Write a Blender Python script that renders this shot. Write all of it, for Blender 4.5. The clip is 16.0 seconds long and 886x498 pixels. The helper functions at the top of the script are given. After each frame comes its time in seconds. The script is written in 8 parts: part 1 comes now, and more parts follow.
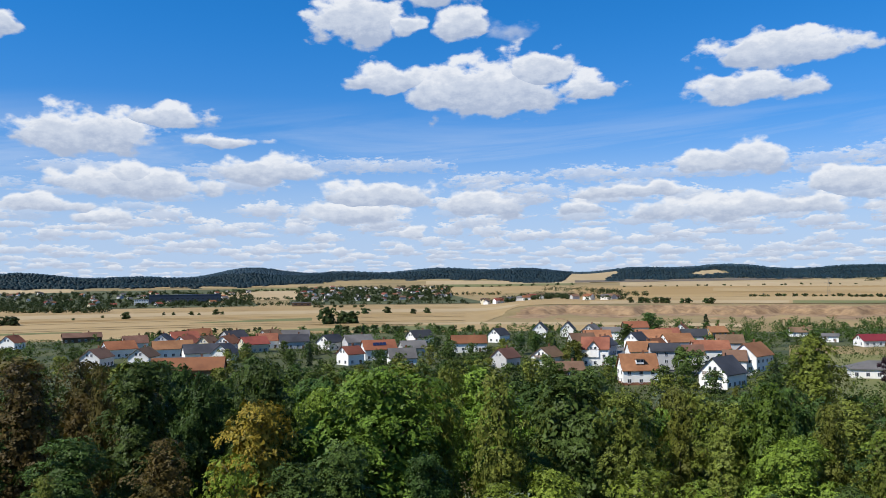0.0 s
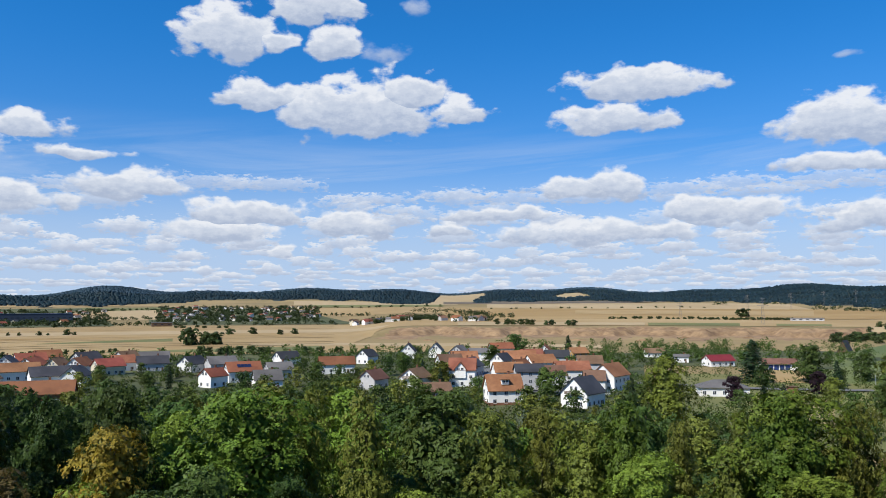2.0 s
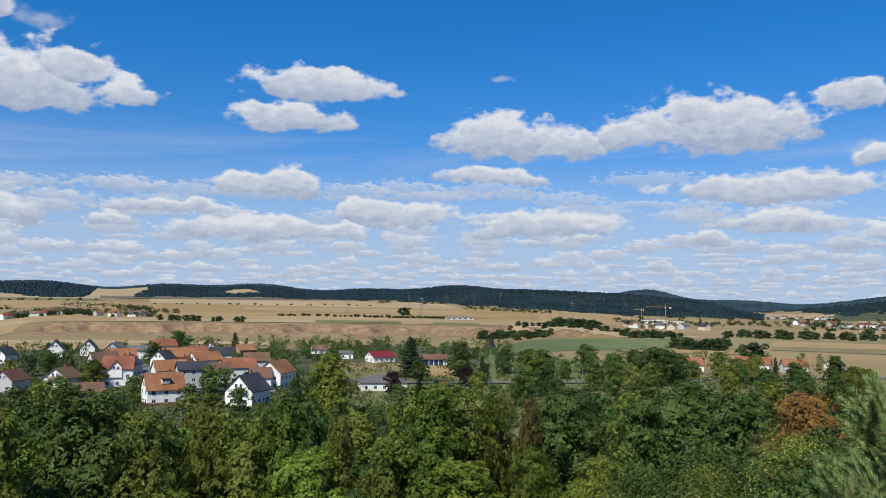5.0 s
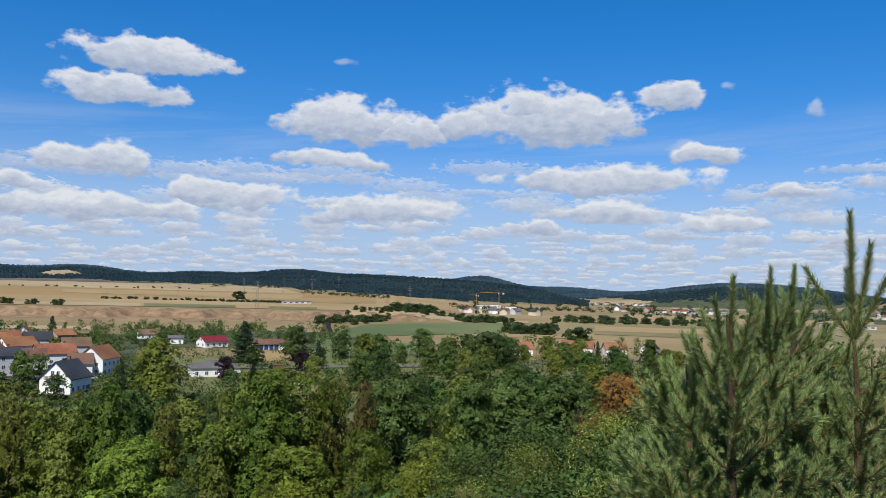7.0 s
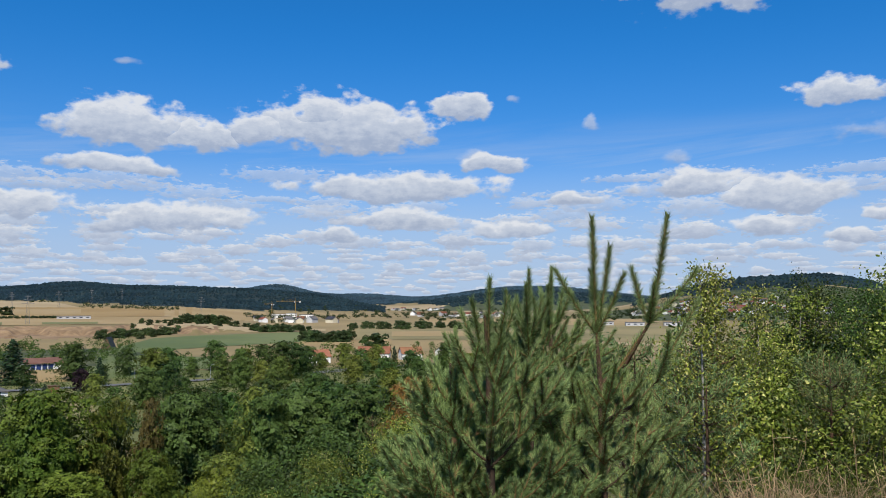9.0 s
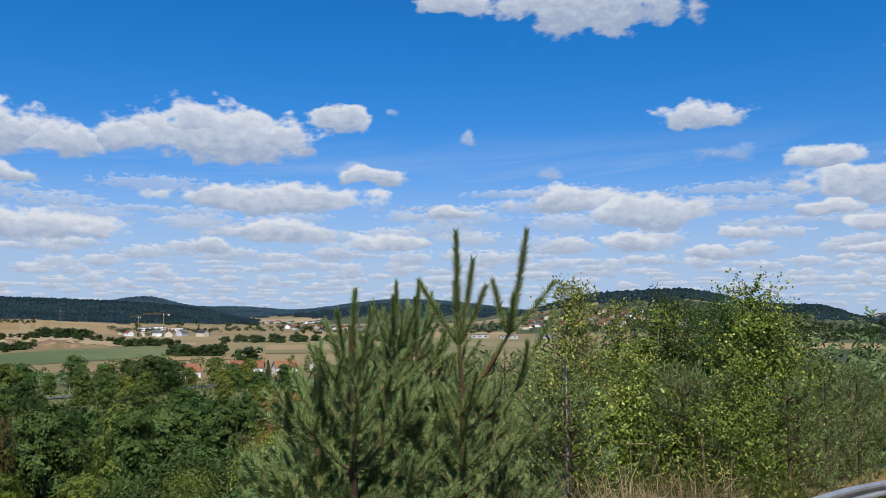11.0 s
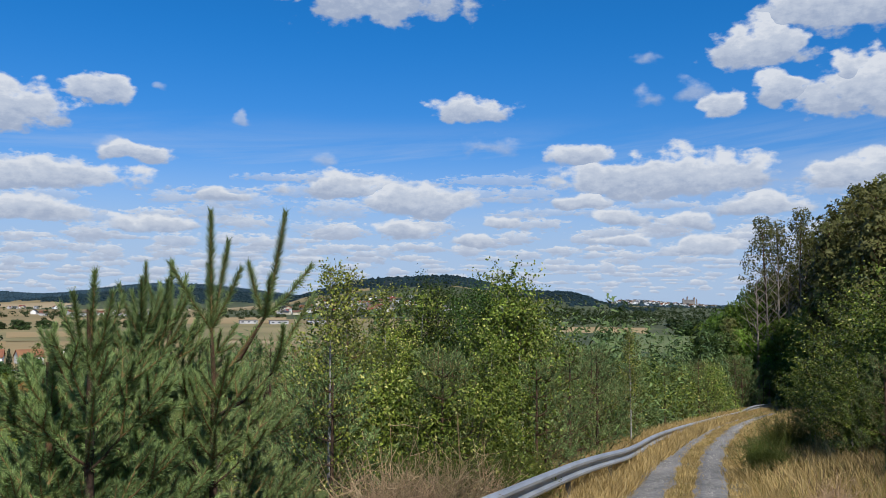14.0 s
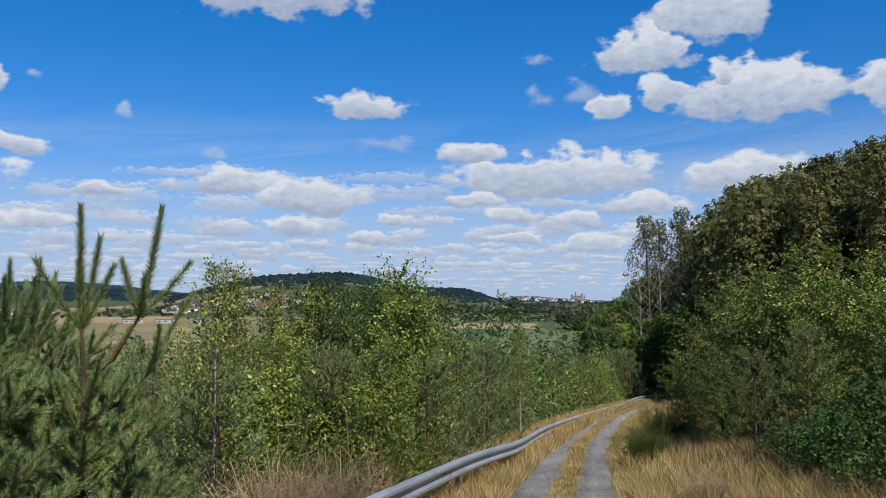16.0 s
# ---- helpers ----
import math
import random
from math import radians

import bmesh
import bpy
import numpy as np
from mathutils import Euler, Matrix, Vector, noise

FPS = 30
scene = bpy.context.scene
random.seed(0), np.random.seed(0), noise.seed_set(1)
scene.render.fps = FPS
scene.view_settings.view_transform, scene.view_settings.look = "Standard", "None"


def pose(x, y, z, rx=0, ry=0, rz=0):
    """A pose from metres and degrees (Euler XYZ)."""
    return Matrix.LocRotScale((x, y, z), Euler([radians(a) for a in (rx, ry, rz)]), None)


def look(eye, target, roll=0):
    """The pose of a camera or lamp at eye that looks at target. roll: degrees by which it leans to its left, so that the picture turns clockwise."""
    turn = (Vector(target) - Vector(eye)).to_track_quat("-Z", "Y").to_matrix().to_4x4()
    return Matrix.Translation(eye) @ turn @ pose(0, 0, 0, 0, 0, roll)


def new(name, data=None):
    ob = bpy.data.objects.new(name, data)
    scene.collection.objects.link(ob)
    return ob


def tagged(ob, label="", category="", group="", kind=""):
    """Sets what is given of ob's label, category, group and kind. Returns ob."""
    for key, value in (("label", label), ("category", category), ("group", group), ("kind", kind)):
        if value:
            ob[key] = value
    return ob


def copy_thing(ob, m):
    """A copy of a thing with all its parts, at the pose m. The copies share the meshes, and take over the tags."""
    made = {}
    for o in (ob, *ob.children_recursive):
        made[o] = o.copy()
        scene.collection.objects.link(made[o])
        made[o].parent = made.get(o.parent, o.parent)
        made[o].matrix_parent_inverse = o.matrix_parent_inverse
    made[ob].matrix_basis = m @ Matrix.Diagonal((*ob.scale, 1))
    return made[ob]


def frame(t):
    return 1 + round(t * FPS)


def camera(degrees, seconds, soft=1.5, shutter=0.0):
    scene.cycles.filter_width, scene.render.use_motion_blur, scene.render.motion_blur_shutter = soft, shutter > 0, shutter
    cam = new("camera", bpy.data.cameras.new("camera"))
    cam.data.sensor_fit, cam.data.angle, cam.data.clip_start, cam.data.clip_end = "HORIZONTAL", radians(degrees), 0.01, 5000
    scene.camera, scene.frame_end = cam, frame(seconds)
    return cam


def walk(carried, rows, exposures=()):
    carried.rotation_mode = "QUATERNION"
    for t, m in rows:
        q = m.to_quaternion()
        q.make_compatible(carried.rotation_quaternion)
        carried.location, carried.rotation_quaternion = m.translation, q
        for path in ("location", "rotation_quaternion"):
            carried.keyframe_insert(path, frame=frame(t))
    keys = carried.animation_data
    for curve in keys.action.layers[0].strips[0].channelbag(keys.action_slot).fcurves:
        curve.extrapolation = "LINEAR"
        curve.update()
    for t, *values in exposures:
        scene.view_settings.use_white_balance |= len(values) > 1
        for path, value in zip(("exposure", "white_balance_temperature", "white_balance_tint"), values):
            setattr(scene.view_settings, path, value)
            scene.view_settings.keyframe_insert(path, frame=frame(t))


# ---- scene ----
cam = camera(56.25, 16.0, soft=0.4)

# seconds, eye x, y, z, bearing clockwise from +y, pitch, roll
PATH = [
    (0.0, 0.106, 0.544, 0.083, 0.00, 2.39, -0.61),
    (0.5, 0.115, 0.540, 0.076, 1.92, 2.58, -0.58),
    (1.0, 0.135, 0.535, 0.068, 5.23, 2.73, -0.36),
    (1.5, 0.140, 0.526, 0.055, 7.40, 3.26, -0.22),
    (2.0, 0.139, 0.515, 0.043, 8.98, 3.78, -0.15),
    (2.5, 0.160, 0.506, 0.037, 12.20, 4.26, -0.19),
    (3.0, 0.193, 0.499, 0.038, 15.94, 4.58, -0.07),
    (3.5, 0.215, 0.493, 0.038, 18.41, 4.55, 0.38),
    (4.0, 0.244, 0.487, 0.039, 21.69, 4.37, 0.96),
    (4.5, 0.288, 0.470, 0.040, 26.99, 4.08, 0.85),
    (7.0, 0.410, 0.401, 0.045, 42.51, 2.88, 1.43),
    (7.5, 0.466, 0.344, 0.042, 46.36, 2.94, 0.84),
    (8.0, 0.498, 0.305, 0.039, 50.35, 3.03, 0.46),
    (10.5, 0.459, 0.151, 0.030, 62.90, 4.36, -0.20),
    (11.0, 0.444, 0.129, 0.026, 65.00, 4.43, 0.01),
    (11.5, 0.442, 0.114, 0.023, 67.68, 4.38, 0.01),
    (12.0, 0.450, 0.103, 0.021, 70.71, 4.26, -0.13),
    (12.5, 0.474, 0.088, 0.019, 74.21, 4.07, -0.17),
    (13.0, 0.477, 0.077, 0.015, 76.58, 3.86, -0.02),
    (13.5, 0.482, 0.060, 0.015, 78.32, 3.61, 0.20),
    (14.0, 0.498, 0.051, 0.013, 80.64, 3.47, 0.28),
    (14.5, 0.509, 0.034, 0.015, 82.53, 3.38, 0.19),
    (15.0, 0.525, 0.022, 0.014, 84.23, 3.31, -0.06),
    (15.5, 0.534, 0.009, 0.015, 85.98, 3.29, -0.07),
    (16.0, 0.525, -0.003, 0.015, 87.98, 3.28, -0.05),
]


def toward(az, el):
    """The unit vector of a bearing and an elevation, in degrees."""
    a, e = radians(az), radians(el)
    return Vector((math.sin(a) * math.cos(e), math.cos(a) * math.cos(e), math.sin(e)))


rows = []
for t, x, y, z, az, pt, roll in PATH:
    eye = Vector((x, y, z))
    rows.append((t, look(eye, eye + toward(az, pt), roll)))
walk(cam, rows, [(0.0, 0.45, 6280, 10), (3.0, 0.43, 6280, 10), (4.5, 0.25, 6280, 10), (7.0, 0.28, 6250, 10), (8.0, 0.28, 6250, 10), (11.0, 0.22, 6120, 10), (16.0, 0.22, 6120, 10)])

# ------------------------------------------------------------------ sun and sky
SUN_AZ, SUN_EL = -121.0, 51.0
sun = new("sun", bpy.data.lights.new("sun", "SUN"))
sun.data.energy, sun.data.angle, sun.data.color = 5.0, radians(0.53), (1.0, 0.94, 0.84)
sun.matrix_world = look(toward(SUN_AZ, SUN_EL) * 100, (0, 0, 0))


class Nodes:
    """Short hand for wiring a node tree."""

    def __init__(self, tree):
        self.t = tree
        tree.nodes.clear()

    def add(self, kind, **inputs):
        n = self.t.nodes.new(kind)
        for k, v in inputs.items():
            key = int(k[1:]) if k[0] == "i" and k[1:].isdigit() else k.replace("_", " ")
            self.put(n.inputs[key], v)
        return n

    def put(self, socket, v):
        if isinstance(v, bpy.types.NodeSocket):
            self.t.links.new(v, socket)
        else:
            socket.default_value = v

    def math(self, op, a, b=0.0, c=0.0):
        n = self.add("ShaderNodeMath", i0=a, i1=b, i2=c)
        n.operation = op
        return n.outputs[0]

    def vec(self, op, a, b=(0, 0, 0), c=None):
        n = self.add("ShaderNodeVectorMath", i0=a, i1=b)
        n.operation = op
        if c is not None:
            self.put(n.inputs[2], c)
        return n.outputs["Value"] if op in ("LENGTH", "DOT_PRODUCT") else n.outputs["Vector"]

    def noise(self, vector, scale, detail=4.0, rough=0.55, distort=0.0):
        n = self.add("ShaderNodeTexNoise", Vector=vector, Scale=scale, Detail=detail, Roughness=rough, Distortion=distort)
        return n

    def step(self, v, lo, hi, a=0.0, b=1.0):
        n = self.add("ShaderNodeMapRange", Value=v, i1=lo, i2=hi, i3=a, i4=b)
        n.interpolation_type = "SMOOTHSTEP"
        return n.outputs[0]

    def mix(self, f, a, b, kind="MIX"):
        n = self.t.nodes.new("ShaderNodeMix")
        n.data_type, n.blend_type = "RGBA", kind
        self.put(n.inputs[0], f)
        self.put(n.inputs[6], a)
        self.put(n.inputs[7], b)
        return n.outputs[2]


# bearing, elevation, half width, half height in degrees, of the cumulus heaps
NORTH_CLOUDS = [
    (-28.6, 15.9, 1.62, 1.07), (-25.7, 5.2, 2.61, 0.81), (-23.6, 9.6, 4.89, 1.9), (-22.1, 4.5, 2.14, 0.6),
    (-20.4, 6.6, 5.64, 1.3), (-20.7, 7.1, 2.55, 1.01), (-18.3, 10.9, 3.1, 1.03), (-15.0, 9.5, 3.11, 0.61),
    (-11.8, 7.7, 3.98, 1.08), (-6.0, 4.8, 4.61, 0.97), (-5.7, 17.5, 3.61, 2.56), (-4.6, 6.1, 4.33, 1.1),
    (-4.0, 13.7, 3.2, 1.34), (-2.4, 17.2, 1.48, 1.03), (-2.3, 3.4, 1.04, 0.57), (0.1, 19.8, 3.35, 1.81),
    (1.4, 17.3, 1.84, 1.57), (2.9, 5.4, 3.21, 1.1), (3.2, 12.9, 6.6, 2.6), (6.3, 14.1, 3.02, 1.93),
    (9.3, 5.0, 1.52, 0.76), (10.3, 13.0, 2.0, 1.32), (12.8, 6.0, 3.75, 0.68), (20.0, 4.7, 7.46, 1.0),
]
MIDDLE_CLOUDS = [
    (20.6, 7.8, 2.7, 1.45), (18.6, 7.6, 3.4, 1.1), (21.0, 12.2, 4.19, 1.44), (22.6, 14.4, 5.54, 1.5),
    (26.7, 6.0, 2.65, 1.0), (28.9, 5.8, 3.97, 1.2), (34.9, 8.6, 4.0, 0.8), (35.3, 11.1, 4.31, 2.19),
    (38.1, 5.2, 5.68, 1.3), (40.2, 10.6, 2.71, 1.42), (43.2, 11.3, 2.4, 1.3), (48.2, 12.3, 3.13, 1.63),
    (49.3, 4.4, 1.66, 0.69), (49.6, 11.5, 6.85, 2.46), (53.5, 7.5, 7.75, 1.35), (53.6, 5.4, 4.1, 0.88),
    (57.9, 13.1, 2.21, 1.3), (60.1, 9.3, 2.85, 0.94), (61.2, 4.8, 3.2, 0.85), (65.4, 21.0, 2.95, 1.46),
    (65.8, 6.8, 2.22, 0.63), (73.4, 7.5, 3.7, 1.18), (75.9, 21.0, 8.17, 4.01),
]
EAST_CLOUDS = [
    (77.5, 4.7, 2.0, 0.75), (78.7, 6.6, 4.49, 1.48), (82.7, 12.8, 3.11, 1.18), (83.1, 3.9, 1.5, 0.8),
    (84.8, 5.4, 1.35, 0.59), (89.8, 9.7, 2.7, 1.05), (90.4, 6.7, 2.28, 0.77), (92.9, 5.5, 2.06, 0.85),
    (93.3, 3.8, 2.47, 0.59), (96.0, 8.0, 8.43, 2.1), (97.3, 5.2, 1.82, 0.76), (98.6, 3.5, 2.4, 1.1),
    (99.7, 12.4, 1.81, 1.3), (101.8, 6.1, 3.33, 1.0), (101.8, 16.0, 3.17, 2.21), (102.8, 13.4, 1.66, 1.45),
    (106.1, 18.2, 4.09, 3.07), (107.1, 14.1, 1.31, 1.34), (108.4, 7.8, 4.75, 1.56), (109.3, 12.8, 5.98, 2.44),
    (116.6, 12.6, 2.1, 2.09),
]
# thin shreds of cloud, through which the blue shows
SHREDS = [
    (4.7, 16.9, 1.6, 1.0), (7.1, 19.9, 1.0, 0.7), (35.2, 15.2, 1.0, 0.4), (58.1, 9.8, 1.0, 0.8), (61.6, 13.8, 0.8, 0.4),
    (66.7, 11.8, 0.7, 0.6), (72.5, 9.3, 1.0, 0.8), (83.7, 10.4, 3.2, 0.75), (94.4, 13.3, 0.9, 0.8), (94.6, 16.0, 1.2, 0.6),
    (97.7, 13.7, 1.3, 0.9), (114.6, 13.1, 1.2, 0.8),
]
# the ranks of small flat clouds that crowd towards the horizon: elevation, spacing, half height
RANKS = [(7.4, 8.5, 0.55), (6.4, 7.6, 0.60), (5.5, 6.6, 0.58), (4.7, 5.6, 0.54), (4.0, 4.8, 0.48), (3.4, 4.2, 0.42), (2.85, 3.6, 0.36), (2.35, 3.1, 0.30),
         (1.9, 2.7, 0.25), (1.5, 2.3, 0.21), (1.1, 1.9, 0.18), (0.7, 1.6, 0.15)]

world = bpy.data.worlds.new("sky")
scene.world = world
world.use_nodes = True
N = Nodes(world.node_tree)
coord = N.add("ShaderNodeTexCoord").outputs["Generated"]
sky = N.t.nodes.new("ShaderNodeTexSky")
sky.sky_type, sky.sun_disc = "NISHITA", False
sky.sun_elevation, sky.sun_rotation = radians(SUN_EL), radians(SUN_AZ)
sky.altitude, sky.air_density, sky.dust_density, sky.ozone_density = 200, 1.0, 0.1, 2.5
sep = N.add("ShaderNodeSeparateXYZ", Vector=coord)
X, Y, Z = sep.outputs
az_deg = N.math("MULTIPLY", N.math("ARCTAN2", X, Y), 180 / math.pi)
el_deg = N.math("MULTIPLY", N.math("ARCSINE", Z), 180 / math.pi)
flat = N.add("ShaderNodeCombineXYZ", X=az_deg, Y=el_deg).outputs[0]
# small billows for the outlines, larger ones that bend whole heaps
puff = N.noise(N.vec("MULTIPLY", flat, (0.50, 0.80, 0)), 1.0, 4.6, 0.52).outputs[0]
sway = N.vec("MULTIPLY", N.vec("SUBTRACT", N.noise(N.vec("MULTIPLY", flat, (0.34, 0.55, 0)), 1.0, 3.0, 0.5).outputs["Color"], (0.5, 0.5, 0.5)), (3.0, 1.25, 0))
place = N.vec("ADD", flat, sway)
fine = N.noise(N.vec("MULTIPLY", flat, (1.1, 1.9, 0)), 1.0, 6.0, 0.62).outputs[0]
small = N.noise(N.vec("MULTIPLY", flat, (1.5, 4.0, 0)), 1.0, 5.0, 0.60).outputs[0]


def group(name, takes, gives):
    """An empty node group with float, vector or colour sockets; returns its nodes, its inputs and its output node."""
    tree = bpy.data.node_groups.new(name, "ShaderNodeTree")
    for side, sockets in (("INPUT", takes), ("OUTPUT", gives)):
        for socket, what in sockets:
            tree.interface.new_socket(socket, in_out=side, socket_type="NodeSocket" + what)
    g = Nodes(tree)
    return g, g.t.nodes.new("NodeGroupInput").outputs, g.t.nodes.new("NodeGroupOutput")


# one flat-bottomed heap joined to those before it: the distance in its own radii, and the height within the nearest heap
G, given, result = group("heap", (("place", "Vector"), ("size", "Vector"), ("shift", "Vector"), ("near", "Float"), ("level", "Float")), (("near", "Float"), ("level", "Float")))
d = G.vec("MULTIPLY_ADD", given["place"], given["size"], given["shift"])
r = G.vec("LENGTH", G.vec("MAXIMUM", d, G.vec("MULTIPLY", d, (1, -1.55, 1))))
up = G.vec("DOT_PRODUCT", d, (0, 1, 0))
nearer = G.math("LESS_THAN", r, given["near"])
G.put(result.inputs[1], G.math("ADD", given["level"], G.math("MULTIPLY", nearer, G.math("SUBTRACT", up, given["level"]))))
G.put(result.inputs[0], G.math("SMOOTH_MIN", given["near"], r, 0.14))
heap_tree = G.t

# what the clouds cover, and their colour: white crests, grey flat bottoms
G, given, result = group("cloud", (("near", "Float"), ("level", "Float"), ("shape", "Float"), ("fine", "Float"), ("ruffle", "Float"), ("core", "Float"), ("strength", "Float"),
                                   ("low", "Color"), ("mid", "Color"), ("high", "Color"), ("sky", "Color")), (("sky", "Color"),))
edge = G.math("MULTIPLY_ADD", G.math("SUBTRACT", given["shape"], 0.5), given["ruffle"], given["near"])
cover = G.math("MULTIPLY", G.step(edge, 1.04, given["core"]), given["strength"])
lit = G.math("MULTIPLY_ADD", G.math("SUBTRACT", given["fine"], 0.5), 1.9, given["level"])
lit = G.math("ADD", lit, G.math("MULTIPLY", G.step(edge, 0.40, 0.90, 0.0, 0.5), G.step(given["level"], -0.25, 0.25)))
G.put(result.inputs[0], G.mix(cover, given["sky"], G.mix(G.step(lit, 0.15, 1.05), G.mix(G.step(lit, -0.60, 0.30), given["low"], given["mid"]), given["high"])))
cloud_tree = G.t

# one rank of small clouds round the sky, each of its own width, height and place
G, given, result = group("rank", (("bearing", "Float"), ("elevation", "Float"), ("middle", "Float"), ("gap", "Float"), ("half", "Float"), ("seed", "Float")), (("near", "Float"), ("level", "Float")))
u = G.math("ADD", G.math("DIVIDE", given["bearing"], given["gap"]), given["seed"])
cell = G.math("FLOOR", u)
chance = G.add("ShaderNodeTexWhiteNoise", Vector=G.add("ShaderNodeCombineXYZ", X=cell, Y=given["seed"]).outputs[0]).outputs["Color"]
ca, cb, cc = G.add("ShaderNodeSeparateXYZ", Vector=chance).outputs
dx = G.math("SUBTRACT", G.math("SUBTRACT", G.math("SUBTRACT", u, cell), 0.5), G.math("MULTIPLY", G.math("SUBTRACT", cb, 0.5), 0.34))
dx = G.math("DIVIDE", dx, G.math("MULTIPLY_ADD", ca, 0.28, 0.18))
tall = G.math("MULTIPLY", G.math("MULTIPLY_ADD", cc, 1.0, 0.5), given["half"])
dy = G.math("SUBTRACT", G.math("SUBTRACT", given["elevation"], given["middle"]), G.math("MULTIPLY", G.math("SUBTRACT", ca, 0.5), G.math("MULTIPLY", given["half"], 3.6)))
dy = G.math("DIVIDE", dy, tall)
down = G.math("MAXIMUM", dy, G.math("MULTIPLY", dy, -1.4))
G.put(result.inputs[0], G.math("SQRT", G.math("ADD", G.math("MULTIPLY", dx, dx), G.math("MULTIPLY", down, down))))
G.put(result.inputs[1], dy)
rank_tree = G.t


def use(tree, **inputs):
    n = N.t.nodes.new("ShaderNodeGroup")
    n.node_tree = tree
    for k, v in inputs.items():
        N.put(n.inputs[k], v)
    return n.outputs


# thin high veil in long slanting streaks
slant = N.vec("ADD", flat, N.add("ShaderNodeCombineXYZ", X=0.0, Y=N.math("MULTIPLY", az_deg, -0.085)).outputs[0])
veil_n = N.noise(N.vec("MULTIPLY", slant, (0.030, 0.30, 0)), 1.0, 7.0, 0.62, 0.5).outputs[0]
veil = N.math("MULTIPLY", N.step(veil_n, 0.38, 0.66), N.math("MULTIPLY", N.step(el_deg, 13.0, 8.0), 0.60))
veil = N.math("MAXIMUM", veil, N.step(el_deg, 11.5, 1.5, 0.0, 0.86))

tint = N.mix(N.step(el_deg, 1.0, 20.0), (0.60, 0.88, 1.30, 1), (0.17, 0.88, 1.50, 1))
base = N.mix(1.0, sky.outputs[0], tint, "MULTIPLY")
base = N.mix(veil, base, (5.2, 6.5, 8.7, 1))
GREYS = {"low": (4.6, 5.3, 6.7, 1), "mid": (6.7, 7.2, 8.1, 1), "high": (9.2, 9.3, 9.5, 1)}
PALES = {"low": (5.0, 5.7, 7.1, 1), "mid": (6.4, 7.0, 8.1, 1), "high": (8.9, 9.1, 9.4, 1)}
for i, (el, gap, half) in enumerate(reversed(RANKS)):
    for side in (0.0, 0.5):
        near, level = use(rank_tree, bearing=az_deg, elevation=el_deg, middle=el - side * half * 0.9, gap=gap * (1.0 + 0.3 * side), half=half, seed=i * 1.93 + side * 7.31 + 1.0)
        base = use(cloud_tree, near=near, level=level, shape=small, fine=fine, ruffle=2.6, core=0.55, strength=0.50 if el > 5 else 0.85, sky=base, **PALES)[0]
for rows, core, ruffle, strength in ((SHREDS, 0.1, 2.6, 0.55), (NORTH_CLOUDS + MIDDLE_CLOUDS + EAST_CLOUDS, 0.72, 1.75, 0.96)):
    near, level = 9.0, 0.0
    for az, el, w, h in rows:
        near, level = use(heap_tree, place=place, size=(1 / w, 1 / h, 0), shift=(-az / w, -el / h, 0), near=near, level=level)
    base = use(cloud_tree, near=near, level=level, shape=puff, fine=fine, ruffle=ruffle, core=core, strength=strength, sky=base, **GREYS)[0]
N.add("ShaderNodeOutputWorld", Surface=N.add("ShaderNodeBackground", Color=base, Strength=0.0683).outputs[0])
world.cycles.sampling_method = "MANUAL"
world.cycles.sample_map_resolution = 512

# ------------------------------------------------------------------ materials


def material(name, low, high, scale=4.0, rough=0.85, bump=0.0, bump_scale=None, metal=0.0, big=None, coat=0.0, vary=0.0, stretch=(1, 1, 1), fine=0.35):
    """A surface whose colour wanders between low and high at a coarse and a fine scale; vary: change from object to object."""
    m = bpy.data.materials.new(name)
    m.use_nodes = True
    n = Nodes(m.node_tree)
    at = n.vec("MULTIPLY", n.add("ShaderNodeNewGeometry").outputs["Position"], stretch)
    a = n.noise(at, scale, 5.0, 0.6).outputs[0]
    b = n.noise(at, scale * 0.13 if big is None else big, 3.0, 0.5).outputs[0]
    f = n.math("ADD", n.math("MULTIPLY", a, fine), n.math("MULTIPLY", b, 1 - fine))
    col = n.mix(n.step(f, 0.34, 0.66), (*low, 1), (*high, 1))
    if vary:
        r = n.add("ShaderNodeObjectInfo").outputs["Random"]
        hsv = n.add("ShaderNodeHueSaturation", Color=col, Hue=n.step(r, 0, 1, 0.5 - vary * 0.12, 0.5 + vary * 0.10))
        n.put(hsv.inputs["Value"], n.step(n.math("FRACT", n.math("MULTIPLY", r, 7.31)), 0, 1, 1 - vary, 1 + vary))
        col = hsv.outputs[0]
    p = n.add("ShaderNodeBsdfPrincipled", Base_Color=col, Roughness=n.step(a, 0.3, 0.7, max(rough - 0.08, 0.02), min(rough + 0.08, 1)), Metallic=metal)
    p.inputs["Specular IOR Level"].default_value = 0.3
    if bump:
        h = n.noise(at, bump_scale or scale * 3, 4.0, 0.6).outputs[0]
        n.put(p.inputs["Normal"], n.add("ShaderNodeBump", Height=h, Strength=bump, Distance=0.05).outputs[0])
    n.add("ShaderNodeOutputMaterial", Surface=p.outputs[0])
    return m


